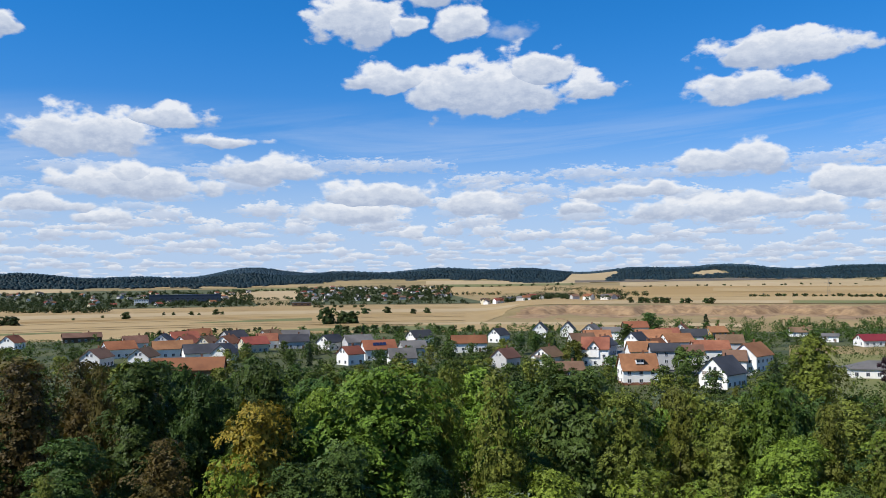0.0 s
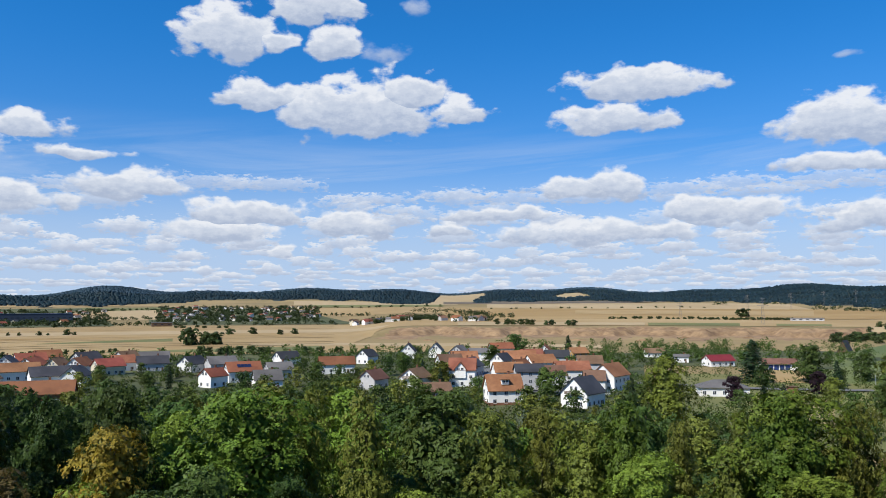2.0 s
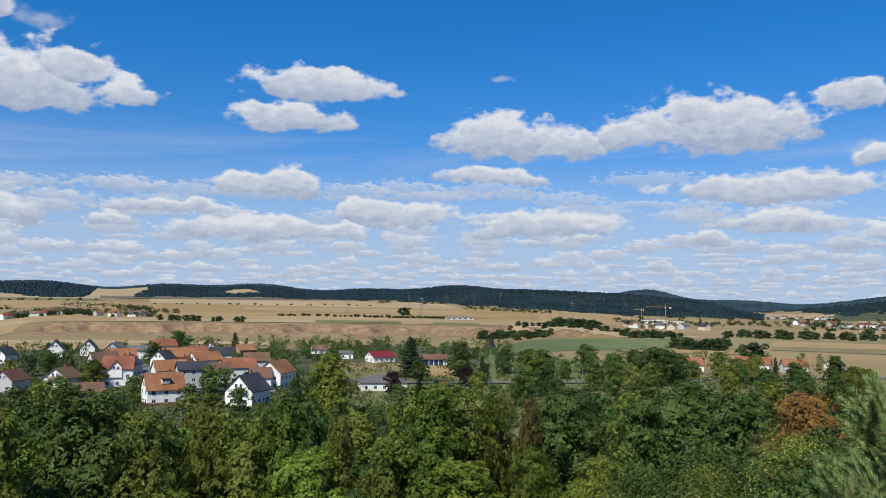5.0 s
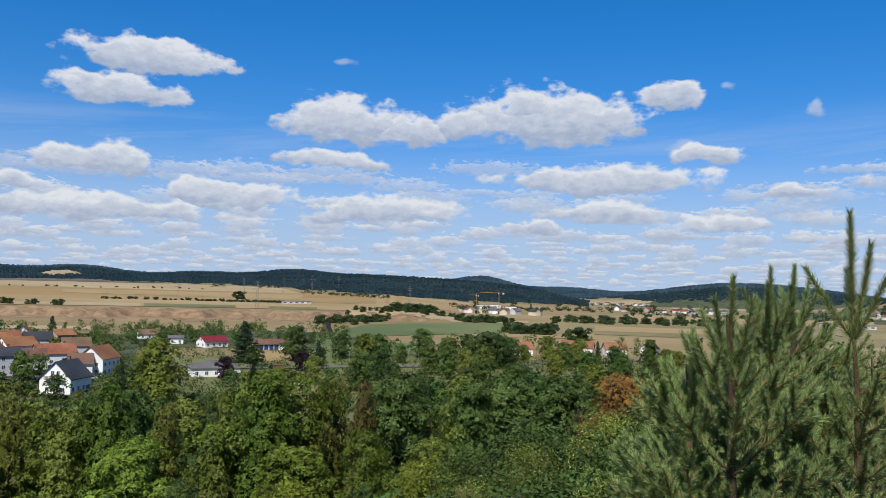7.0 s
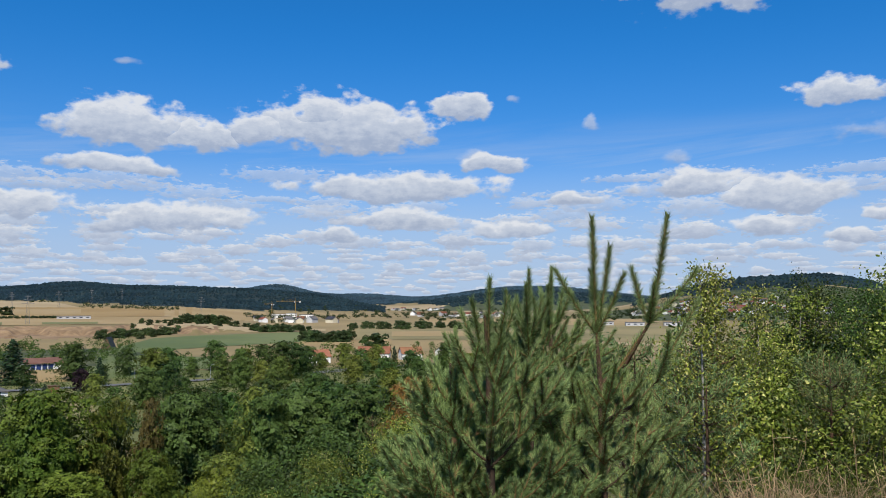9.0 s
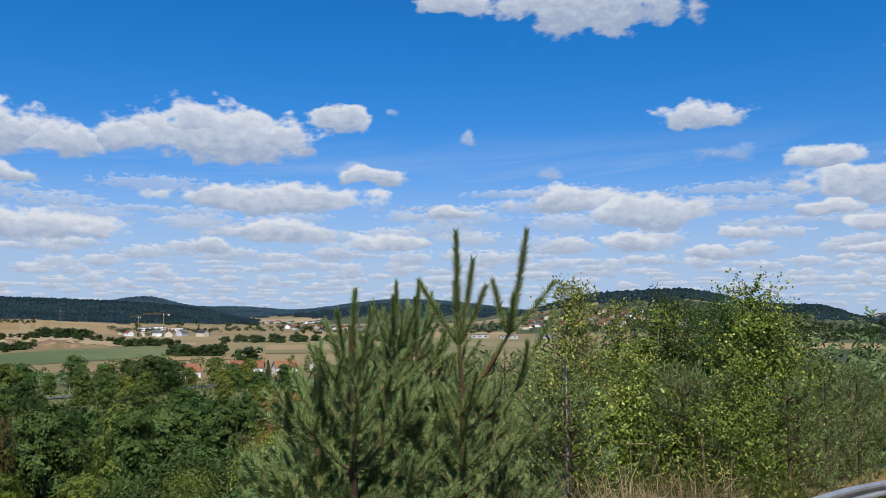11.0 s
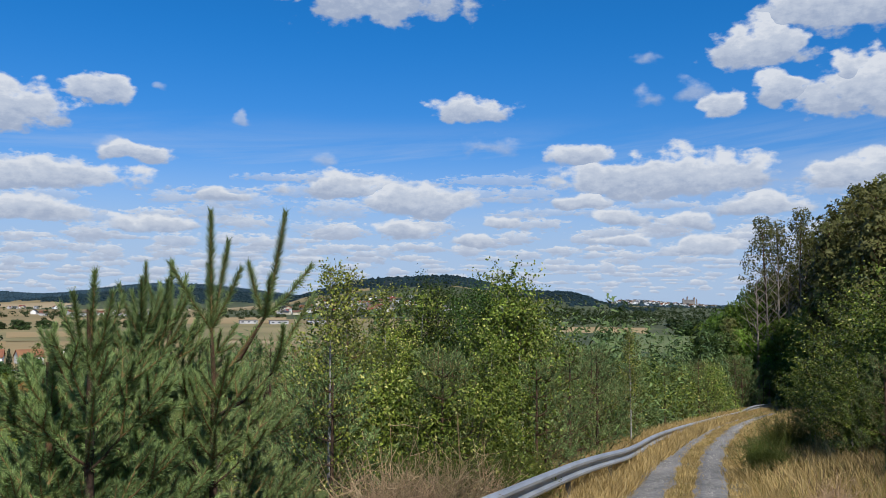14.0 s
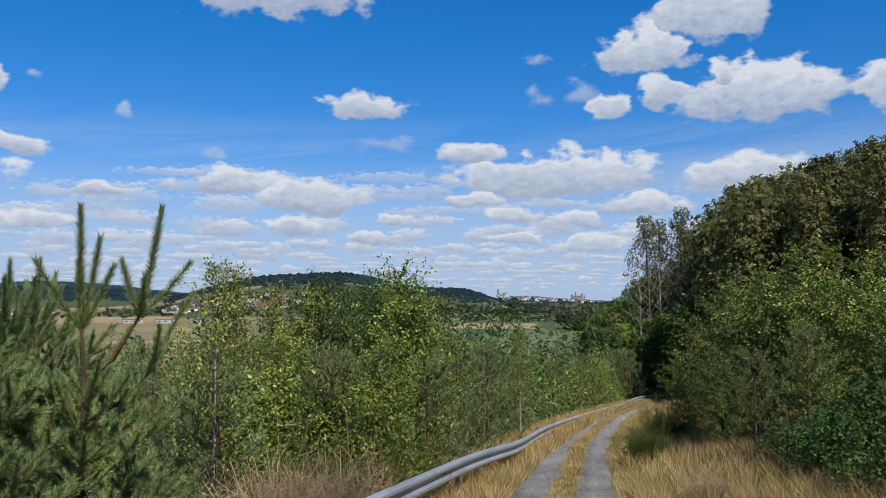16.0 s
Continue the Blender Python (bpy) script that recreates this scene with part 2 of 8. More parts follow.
def leafy(name, low, high, through_light=0.10, vary=0.25, rough=0.5, hue=0.02, spot=None, gloss=0.10, clump=0.9, spread=0.55):
    """Leaves: every leaf and every plant a little different, with light coming through."""
    m = bpy.data.materials.new(name)
    m.use_nodes = True
    n = Nodes(m.node_tree)
    r = n.add("ShaderNodeNewGeometry").outputs["Random Per Island"]
    col = n.mix(n.math("MULTIPLY_ADD", r, spread, 0.5 - spread / 2), (*low, 1), (*high, 1))
    if spot:
        col = n.mix(n.step(n.math("FRACT", n.math("MULTIPLY", r, 17.0)), 0.90, 0.93), col, (*spot, 1))
    o = n.add("ShaderNodeObjectInfo").outputs["Random"]
    hsv = n.add("ShaderNodeHueSaturation", Color=col, Hue=n.step(o, 0, 1, 0.5 - hue, 0.5 + hue * 0.3))
    tone = n.noise(n.add("ShaderNodeNewGeometry").outputs["Position"], clump, 2.0, 0.5).outputs[0]
    tone = n.step(tone, 0.36, 0.64, 0.78, 1.18)
    n.put(hsv.inputs["Value"], n.math("MULTIPLY", tone, n.step(n.math("FRACT", n.math("MULTIPLY", o, 5.77)), 0, 1, 1 - vary, 1 + vary)))
    p = n.add("ShaderNodeBsdfPrincipled", Base_Color=hsv.outputs[0], Roughness=rough)
    p.inputs["Specular IOR Level"].default_value = gloss
    tr = n.add("ShaderNodeBsdfTranslucent", Color=n.mix(1.0, hsv.outputs[0], (1.25, 1.2, 0.5, 1), "MULTIPLY"))
    mix = n.add("ShaderNodeMixShader", Fac=through_light, i1=p.outputs[0], i2=tr.outputs[0])
    n.add("ShaderNodeOutputMaterial", Surface=mix.outputs[0])
    return m


M = {}
M["leaf"] = leafy("broad_leaves", (0.036, 0.066, 0.008), (0.152, 0.228, 0.030), vary=0.36, hue=0.026)
M["leaf_dark"] = leafy("dark_leaves", (0.018, 0.038, 0.008), (0.070, 0.118, 0.026), vary=0.32, hue=0.02)
M["leaf_mid"] = leafy("garden_leaves", (0.026, 0.048, 0.009), (0.092, 0.135, 0.028), vary=0.28, hue=0.022)
M["leaf_olive"] = leafy("olive_leaves", (0.050, 0.068, 0.010), (0.165, 0.188, 0.034), vary=0.2, hue=0.02)
M["leaf_gold"] = leafy("golden_green_leaves", (0.048, 0.068, 0.009), (0.165, 0.195, 0.028), vary=0.05)
M["leaf_bright"] = leafy("bright_leaves", (0.097, 0.143, 0.015), (0.172, 0.218, 0.029), vary=0.2)
M["leaf_yellow"] = leafy("yellow_leaves", (0.091, 0.105, 0.014), (0.322, 0.245, 0.028), vary=0.05)
M["leaf_brown"] = leafy("brown_leaves", (0.085, 0.044, 0.012), (0.26, 0.135, 0.034), vary=0.1)
M["leaf_russet"] = leafy("russet_leaves", (0.040, 0.036, 0.010), (0.125, 0.100, 0.030), 0.2, vary=0.25)
M["leaf_purple"] = leafy("purple_leaves", (0.013, 0.007, 0.010), (0.029, 0.015, 0.020), vary=0.1)
M["leaf_silver"] = leafy("silver_leaves", (0.086, 0.115, 0.069), (0.183, 0.218, 0.149), vary=0.1)
M["birch_leaf"] = leafy("birch_leaves", (0.045, 0.066, 0.008), (0.255, 0.270, 0.045), vary=0.16, hue=0.012, spot=(0.42, 0.38, 0.13), rough=0.4, gloss=0.15, spread=1.0)
M["birch_green"] = leafy("green_birch_leaves", (0.036, 0.066, 0.008), (0.190, 0.235, 0.034), vary=0.16, hue=0.012, spot=(0.36, 0.35, 0.10), rough=0.4, gloss=0.15, spread=1.0)
M["needle"] = leafy("pine_needles", (0.040, 0.086, 0.028), (0.325, 0.430, 0.150), 0.12, vary=0.16, hue=0.022, rough=0.4, gloss=0.15, spread=1.0)
M["needle_tip"] = leafy("fresh_pine_needles", (0.055, 0.098, 0.032), (0.31, 0.40, 0.150), 0.12, vary=0.08, hue=0.01, rough=0.4, gloss=0.15, spread=1.0)
M["needle_soft"] = leafy("young_pine_needles", (0.050, 0.096, 0.034), (0.215, 0.290, 0.105), 0.15, vary=0.22, hue=0.02, spread=0.9)
M["spruce"] = leafy("spruce_needles", (0.015, 0.032, 0.015), (0.034, 0.057, 0.023), 0.1, vary=0.2, hue=0.02)
M["hill_pine"] = leafy("hill_pine_needles", (0.052, 0.066, 0.020), (0.180, 0.178, 0.054), 0.15, vary=0.34, hue=0.03)
M["far_leaf"] = leafy("far_leaves", (0.026, 0.046, 0.015), (0.055, 0.081, 0.026), 0.15, vary=0.3, hue=0.025, clump=0.12)
# aerial haze mixed into the crown colour of the farthest ridges
M["wood_haze"] = leafy("hazy_blue_crowns", (0.017, 0.034, 0.046), (0.034, 0.058, 0.074), 0.05, vary=0.0, hue=0.0, clump=0.006)
# crown colour pulled bluer for distance haze and darker for cloud shadow
M["wood_far"] = leafy("hazed_far_crowns", (0.007, 0.016, 0.020), (0.017, 0.032, 0.036), 0.05, vary=0.0, hue=0.0, clump=0.006)
# ground among the ridge trees, nearly as dark a green as their crowns
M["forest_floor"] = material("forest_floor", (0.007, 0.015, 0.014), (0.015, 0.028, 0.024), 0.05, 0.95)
M["bark"] = material("grey_bark", (0.052, 0.043, 0.034), (0.126, 0.109, 0.086), 6, 0.9, 0.6, stretch=(1, 1, 0.25))
M["pine_bark"] = material("orange_pine_bark", (0.030, 0.020, 0.014), (0.12, 0.065, 0.034), 14, 0.9, 0.6, stretch=(1, 1, 0.4))
M["shoot"] = material("young_pine_shoot", (0.126, 0.075, 0.029), (0.241, 0.149, 0.057), 40, 0.8)
M["birch_bark"] = material("white_birch_bark", (0.172, 0.161, 0.143), (0.413, 0.396, 0.362), 9, 0.7, 0.3, stretch=(0.6, 0.6, 2.5))
M["dead_wood"] = material("bleached_dead_wood", (0.149, 0.120, 0.092), (0.276, 0.235, 0.190), 9, 0.9)
M["dry"] = leafy("dry_twigs", (0.26, 0.19, 0.10), (0.56, 0.43, 0.24), 0.2, vary=0.1, spread=1.0)
M["straw"] = leafy("dry_grass_blades", (0.24, 0.162, 0.062), (0.58, 0.43, 0.195), 0.3, vary=0.0, hue=0.0, clump=1.6)
M["withered"] = leafy("withered_stalks", (0.05, 0.035, 0.02), (0.16, 0.11, 0.06), 0.1, vary=0.0, hue=0.0, clump=0.8)
M["green_grass"] = leafy("green_grass_blades", (0.067, 0.097, 0.019), (0.149, 0.171, 0.045), 0.3, vary=0.1)
M["soil"] = material("hillside_ground", (0.057, 0.063, 0.026), (0.190, 0.143, 0.063), 0.5, 0.95, 0.5, 6)
M["stubble"] = material("stubble_field", (0.241, 0.164, 0.066), (0.304, 0.221, 0.104), 0.08, 0.95, stretch=(1, 0.3, 1), big=0.004)
M["stubble_pale"] = material("pale_stubble_field", (0.276, 0.206, 0.104), (0.344, 0.264, 0.149), 0.05, 0.95, stretch=(1, 0.3, 1), big=0.004)
M["wheat"] = material("ripe_grain_field", (0.224, 0.143, 0.049), (0.281, 0.195, 0.081), 0.06, 0.95, stretch=(0.4, 1, 1), big=0.004)
M["meadow"] = material("dry_meadow", (0.138, 0.120, 0.046), (0.230, 0.183, 0.081), 0.05, 0.95, big=0.008)
M["green"] = material("green_crop", (0.092, 0.102, 0.032), (0.155, 0.148, 0.052), 0.08, 0.95, stretch=(1, 0.3, 1), big=0.006)
M["lush"] = material("lush_green_crop", (0.072, 0.098, 0.028), (0.125, 0.142, 0.048), 0.08, 0.95, big=0.006)
M["garden"] = material("garden_ground", (0.025, 0.038, 0.013), (0.084, 0.087, 0.032), 0.08, 0.95, big=0.03)
M["margin"] = material("field_margin", (0.140, 0.098, 0.038), (0.210, 0.147, 0.063), 0.1, 0.95)
M["plough"] = material("ploughed_field", (0.086, 0.071, 0.049), (0.138, 0.109, 0.075), 0.07, 0.95, big=0.006)
M["gravel_bank"] = material("bare_gravel_bank", (0.135, 0.082, 0.042), (0.285, 0.190, 0.10), 0.16, 0.95, 0.4, 0.4, big=0.05, fine=0.6)
M["valley"] = material("valley_ground", (0.155, 0.120, 0.049), (0.253, 0.183, 0.081), 0.02, 0.95, big=0.004)
M["asphalt"] = material("grey_gravel_track", (0.095, 0.092, 0.088), (0.25, 0.238, 0.22), 9, 0.9, 0.8, 45, big=0.8, fine=0.6)
M["stones"] = leafy("loose_stones", (0.14, 0.13, 0.115), (0.42, 0.39, 0.34), 0.0, vary=0.0, hue=0.0, rough=0.9, spread=1.0)
M["road"] = material("road_asphalt", (0.092, 0.092, 0.092), (0.138, 0.135, 0.132), 2, 0.85, big=0.2)
M["paint"] = material("road_paint", (0.68, 0.68, 0.66), (0.8, 0.8, 0.78), 8, 0.6)
M["galvanised"] = material("galvanised_steel", (0.328, 0.344, 0.369), (0.476, 0.5, 0.525), 5, 0.48, 0.15, 30, metal=0.55, stretch=(1, 1, 4))
M["steel_dark"] = material("weathered_steel", (0.131, 0.131, 0.131), (0.23, 0.221, 0.213), 7, 0.6, metal=0.5)
M["white_wall"] = material("white_plaster", (0.70, 0.68, 0.63), (0.82, 0.80, 0.75), 0.7, 0.9, 0.1, 12, vary=0.05)
M["grey_wall"] = material("grey_plaster", (0.394, 0.385, 0.377), (0.508, 0.5, 0.484), 0.7, 0.9)
M["cream_wall"] = material("cream_plaster", (0.508, 0.443, 0.295), (0.607, 0.541, 0.394), 0.7, 0.9)
M["brown_wall"] = material("brown_boarding", (0.092, 0.057, 0.034), (0.149, 0.097, 0.057), 2, 0.85)
M["orange_wall"] = material("orange_plaster", (0.316, 0.172, 0.046), (0.391, 0.241, 0.092), 0.7, 0.9)
M["brick"] = material("red_brickwork", (0.149, 0.063, 0.034), (0.230, 0.115, 0.069), 3, 0.9)
M["tile_orange"] = material("orange_roof_tiles", (0.17, 0.066, 0.032), (0.27, 0.118, 0.06), 0.9, 0.85, 0.5, 4, vary=0.12)
M["tile_red"] = material("red_brown_roof_tiles", (0.138, 0.043, 0.023), (0.218, 0.075, 0.040), 0.9, 0.85, 0.5, 4, vary=0.15)
M["tile_brown"] = material("brown_roof_tiles", (0.092, 0.049, 0.029), (0.149, 0.086, 0.055), 0.9, 0.85, 0.5, 4, vary=0.15)
M["tile_dark"] = material("dark_slate_roof", (0.026, 0.027, 0.032), (0.049, 0.050, 0.057), 0.9, 0.7, 0.4, 4, vary=0.15)
M["tile_grey"] = material("grey_roof_tiles", (0.075, 0.071, 0.069), (0.126, 0.120, 0.115), 0.9, 0.8, 0.4, 4, vary=0.1)
M["tile_crimson"] = material("crimson_roof_sheets", (0.126, 0.013, 0.020), (0.172, 0.023, 0.029), 0.9, 0.6, vary=0.05)
M["glass"] = material("dark_window_glass", (0.025, 0.029, 0.037), (0.049, 0.057, 0.07), 0.5, 0.12)
M["frame_white"] = material("white_window_frame", (0.574, 0.574, 0.574), (0.656, 0.656, 0.656), 3, 0.6)
M["panel_blue"] = material("solar_panel", (0.01, 0.015, 0.041), (0.016, 0.025, 0.066), 2, 0.15)
M["blue_door"] = material("blue_steel_door", (0.017, 0.034, 0.126), (0.029, 0.052, 0.161), 2, 0.5)
M["hall"] = material("dark_blue_cladding", (0.032, 0.043, 0.063), (0.052, 0.066, 0.092), 0.1, 0.5)
M["crane"] = material("ochre_crane_paint", (0.241, 0.138, 0.029), (0.316, 0.190, 0.046), 1, 0.6)
M["stone"] = material("pale_castle_stone", (0.230, 0.206, 0.178), (0.321, 0.293, 0.258), 0.1, 0.9)
M["pond"] = material("pond_water", (0.057, 0.092, 0.126), (0.081, 0.120, 0.161), 0.1, 0.08)
M["rust"] = material("weathered_post_wood", (0.069, 0.057, 0.046), (0.126, 0.104, 0.081), 6, 0.9)

# ------------------------------------------------------------------ mesh helpers


def mesh_of(name, verts, faces, *mats, index=None):
    """A mesh from arrays; all faces have the same number of corners when faces is an array."""
    me = bpy.data.meshes.new(name)
    if isinstance(faces, np.ndarray):
        k, n = faces.shape[1], len(faces)
        me.vertices.add(len(verts))
        me.vertices.foreach_set("co", np.asarray(verts, np.float32).ravel())
        me.loops.add(n * k)
        me.loops.foreach_set("vertex_index", faces.astype(np.int32).ravel())
        me.polygons.add(n)
        me.polygons.foreach_set("loop_start", np.arange(0, n * k, k, dtype=np.int32))
        me.update(calc_edges=True)
    else:
        me.from_pydata([tuple(v) for v in verts], [], faces)
    for m in mats:
        me.materials.append(m)
    if index is not None:
        me.polygons.foreach_set("material_index", np.asarray(index, np.int32))
    me.update()
    return me


def part(name, bm, mat, parent=None, label="", smooth=False):
    """Links a bmesh, or a mesh, as one object under a thing or a part."""
    if isinstance(bm, bmesh.types.BMesh):
        me = bpy.data.meshes.new(name)
        bm.to_mesh(me)
        bm.free()
        me.materials.append(mat)
    else:
        me = bm
    if smooth:
        me.shade_smooth()
    ob = new(name, me)
    if parent is not None:
        ob.parent = parent
    return tagged(ob, label)


def thing(name, label, category, x=0.0, y=0.0, z=0.0, turn=0.0, group="", kind=""):
    ob = new(name)
    ob.empty_display_size = 0.2
    ob.matrix_basis = pose(x, y, z, 0, 0, turn)
    return tagged(ob, label, category, group, kind)


def box(bm, x0, x1, y0, y1, z0, z1):
    v = [bm.verts.new((x, y, z)) for z in (z0, z1) for x, y in ((x0, y0), (x1, y0), (x1, y1), (x0, y1))]
    for f in ((0, 3, 2, 1), (4, 5, 6, 7), (0, 1, 5, 4), (1, 2, 6, 5), (2, 3, 7, 6), (3, 0, 4, 7)):
        bm.faces.new([v[i] for i in f])


def boxes(*sizes):
    bm = bmesh.new()
    for s in sizes:
        box(bm, *s)
    return bm


def tube(points, radii, sides=6):
    """Vertices and faces of a tapered round rod along points."""
    pts = [Vector(p) for p in points]
    verts, faces = [], []
    for i, p in enumerate(pts):
        d = (pts[min(i + 1, len(pts) - 1)] - pts[max(i - 1, 0)]).normalized()
        a = d.orthogonal().normalized()
        b = d.cross(a)
        for k in range(sides):
            t = 2 * math.pi * k / sides
            verts.append(p + (a * math.cos(t) + b * math.sin(t)) * radii[i])
        if i:
            o = (i - 1) * sides
            for k in range(sides):
                j = (k + 1) % sides
                faces.append((o + k, o + j, o + sides + j, o + sides + k))
    return verts, faces


def rods(name, specs, mat):
    """One mesh of several rods: (points, radii, sides) each."""
    verts, faces = [], []
    for points, radii, sides in specs:
        v, f = tube(points, radii, sides)
        o = len(verts)
        verts += v
        faces += [tuple(i + o for i in q) for q in f]
    me = mesh_of(name, verts, faces, mat)
    me.shade_smooth()
    return me


def leaf_mesh(name, at, out, size, mat, rng, slim=0.55, tilt=0.55, corners=3):
    """Small pointed leaves at places, facing roughly outwards; near ones are folded quads."""
    n = len(at)
    nrm = out / np.maximum(np.linalg.norm(out, axis=1, keepdims=True), 1e-6) + rng.normal(0, tilt, (n, 3))
    nrm /= np.linalg.norm(nrm, axis=1, keepdims=True)
    a = np.cross(nrm, rng.normal(0, 1, (n, 3)))
    a /= np.maximum(np.linalg.norm(a, axis=1, keepdims=True), 1e-6)
    b = np.cross(nrm, a)
    s = np.asarray(size * rng.uniform(0.65, 1.3, n)).reshape(n, 1)
    if corners == 3:
        v = np.stack([at - a * s - b * s * slim, at - a * s * 0.6 + b * s * slim * 1.3, at + a * s * 1.2], 1).reshape(-1, 3)
        return mesh_of(name, v, np.arange(3 * n).reshape(n, 3), mat)
    v = np.stack([at - a * s, at + b * s * slim + nrm * s * 0.12, at + a * s, at - b * s * slim + nrm * s * 0.12], 1).reshape(-1, 3)
    return mesh_of(name, v, np.arange(4 * n).reshape(n, 4), mat)


def shell(rng, n, centre, radius, low=-0.45, inner=0.72):
    """Places in the outer part of a lump, more of them on top, and their outward ways."""
    d = rng.normal(0, 1, (n * 2, 3))
    d /= np.linalg.norm(d, axis=1, keepdims=True)
    d = d[d[:, 2] > low + rng.uniform(-0.3, 0.3, len(d))][:n]
    r = rng.uniform(inner, 1.08, (len(d), 1))
    return np.asarray(centre) + d * r * np.asarray(radius), d


def smooth01(v, a, b):
    t = np.clip((np.asarray(v, float) - a) / (b - a), 0, 1)
    return t * t * (3 - 2 * t)


# ------------------------------------------------------------------ the lie of the land
EYE_HEIGHT, FLOOR = 2.2, -35.0


def track_y(x):
    """The middle line of the farm track."""
    x = np.asarray(x, float)
    c = np.clip(x, -40, 95)
    y = 0.67 - 0.113 * c - 0.00168 * c * c
    return y + (x - c) * (-0.113 - 0.00336 * c)


def wobble(x, y, size, seed=0.0):
    """A cheap smooth unevenness between -1 and 1."""
    a = np.sin(x / size * 1.7 + seed) * np.cos(y / size * 1.3 - seed * 2.1)
    b = np.sin((x + y) / size * 2.9 + seed * 3.3) * np.cos((x - y) / size * 3.7 + seed)
    return 0.65 * a + 0.35 * b


def bump(az, az0, wl, wr, d, d0, wn, wf):
    s = np.where(az < az0, (az - az0) / wl, (az - az0) / wr)
    r = np.where(d < d0, (d - d0) / wn, (d - d0) / wf)
    return np.exp(-s * s - r * r)


def pit_edge(az):
    return 905 + 22 * np.sin(az * 0.9) + 12 * np.sin(az * 2.3 + 1) + 6 * np.sin(az * 5.1 + 2) + 4 * np.sin(az * 9.7)


def height(x, y):
    x, y = np.asarray(x, float), np.asarray(y, float)
    d = np.hypot(x, y)
    az = np.degrees(np.arctan2(x, y))
    along = np.clip(x, -40, 110)
    w = y - track_y(x)
    base = -EYE_HEIGHT - 0.095 * along
    left = np.maximum(w - 2.4, 0)
    right = np.maximum(-w - 1.3, 0)
    shelf = 21 * smooth01(x, 7, 30)
    z = base - 0.36 * np.maximum(left - shelf, 0) - 0.07 * np.minimum(left, shelf) + 0.16 * np.minimum(right, 7) + 0.52 * np.maximum(right - 7, 0)
    z = z + 0.35 * wobble(x, y, 7, 1.0) * smooth01(np.abs(w), 2, 8)
    z = np.where(w < 0, np.minimum(z, 45 + 0.03 * (z - 45)), z)
    out = smooth01(d, 220, 420)
    z = z * (1 - out * (w > 0)) + FLOOR * out * (w > 0)
    # soft meeting of the hillside and the valley floor
    k = 4.0
    lo = np.clip(0.5 + 0.5 * (z - FLOOR) / k, 0, 1)
    z = FLOOR * (1 - lo) + z * lo + k * lo * (1 - lo)
    front = 1 - smooth01(np.abs(az), 112, 125)
    hill_out = smooth01(d, 240, 600)
    z = np.where(w < 0, z * (1 - hill_out * front) + FLOOR * hill_out * front, z)
    # terrace above the gravel pit
    edge = pit_edge(az)
    terrace = smooth01(az, 2, 7) * (1 - smooth01(az, 39, 46))
    z = z + terrace * (5.0 * smooth01(d - edge, -8, 10) + 3.0 * smooth01(d - edge, 16, 34))
    z = z + (0.5 * wobble(x, y, 61, 2.0) + 0.35 * wobble(x, y, 23, 4.0)) * terrace * smooth01(d, 700, 780) * (1 - smooth01(d - edge, 0, 50))
    # rising farmland and the wooded ridges behind it
    farm = 1 - smooth01(az, 40, 54)
    z = z + (34 - 8 * terrace) * farm * smooth01(d, 1350, 2900)
    ridge = 1 - smooth01(az, 36, 44)
    z = z + (56 - 14 * (1 - smooth01(az, -12, -2)) + 9 * np.sin(az * 0.42 + 0.6) + 6 * np.sin(az * 0.95 + 2)) * ridge * smooth01(d, 2750, 3950)
    z = z + 10 * bump(az, -4.8, 4, 4, d, 3900, 500, 600) + 34 * bump(az, -12.4, 3.2, 3.2, d, 4500, 450, 600)
    z = z + 36 * bump(az, 36.5, 9, 6.5, d, 2950, 420, 700) + 36 * bump(az, 46.6, 6.5, 5.4, d, 2900, 420, 500) * (1 - smooth01(az, 49.5, 54))
    z = z + 84 * bump(az, 45.2, 3.4, 2.6, d, 4500, 600, 500) + 54 * bump(az, 51, 4, 4, d, 4600, 500, 500)
    z = z + 96 * bump(az, 62.5, 7.6, 9, d, 4000, 700, 900)
    z = z + 92 * bump(az, 81.2, 5.2, 5.4, d, 2400, 520, 900) + 62 * bump(az, 74.6, 5.0, 4.0, d, 2450, 520, 900) + 48 * bump(az, 89.2, 4.2, 2.6, d, 2900, 500, 800)
    z = z + 28 * bump(az, 93.4, 1.8, 3.4, d, 4550, 600, 500)
    return z


def ground_z(x, y):
    return float(height(x, y))


def spot(az, d):
    return d * math.sin(radians(az)), d * math.cos(radians(az))


WOOD_AZ = [-45, -14, -9, -5, -1, 3.5, 6, 7.5, 12.5, 18.5, 26.3, 32, 36.8, 42, 47, 51]
WOOD_EDGE = [2600, 2700, 3000, 3280, 3130, 3080, 2700, 2640, 2930, 3040, 2640, 2370, 2120, 1930, 2060, 2300]


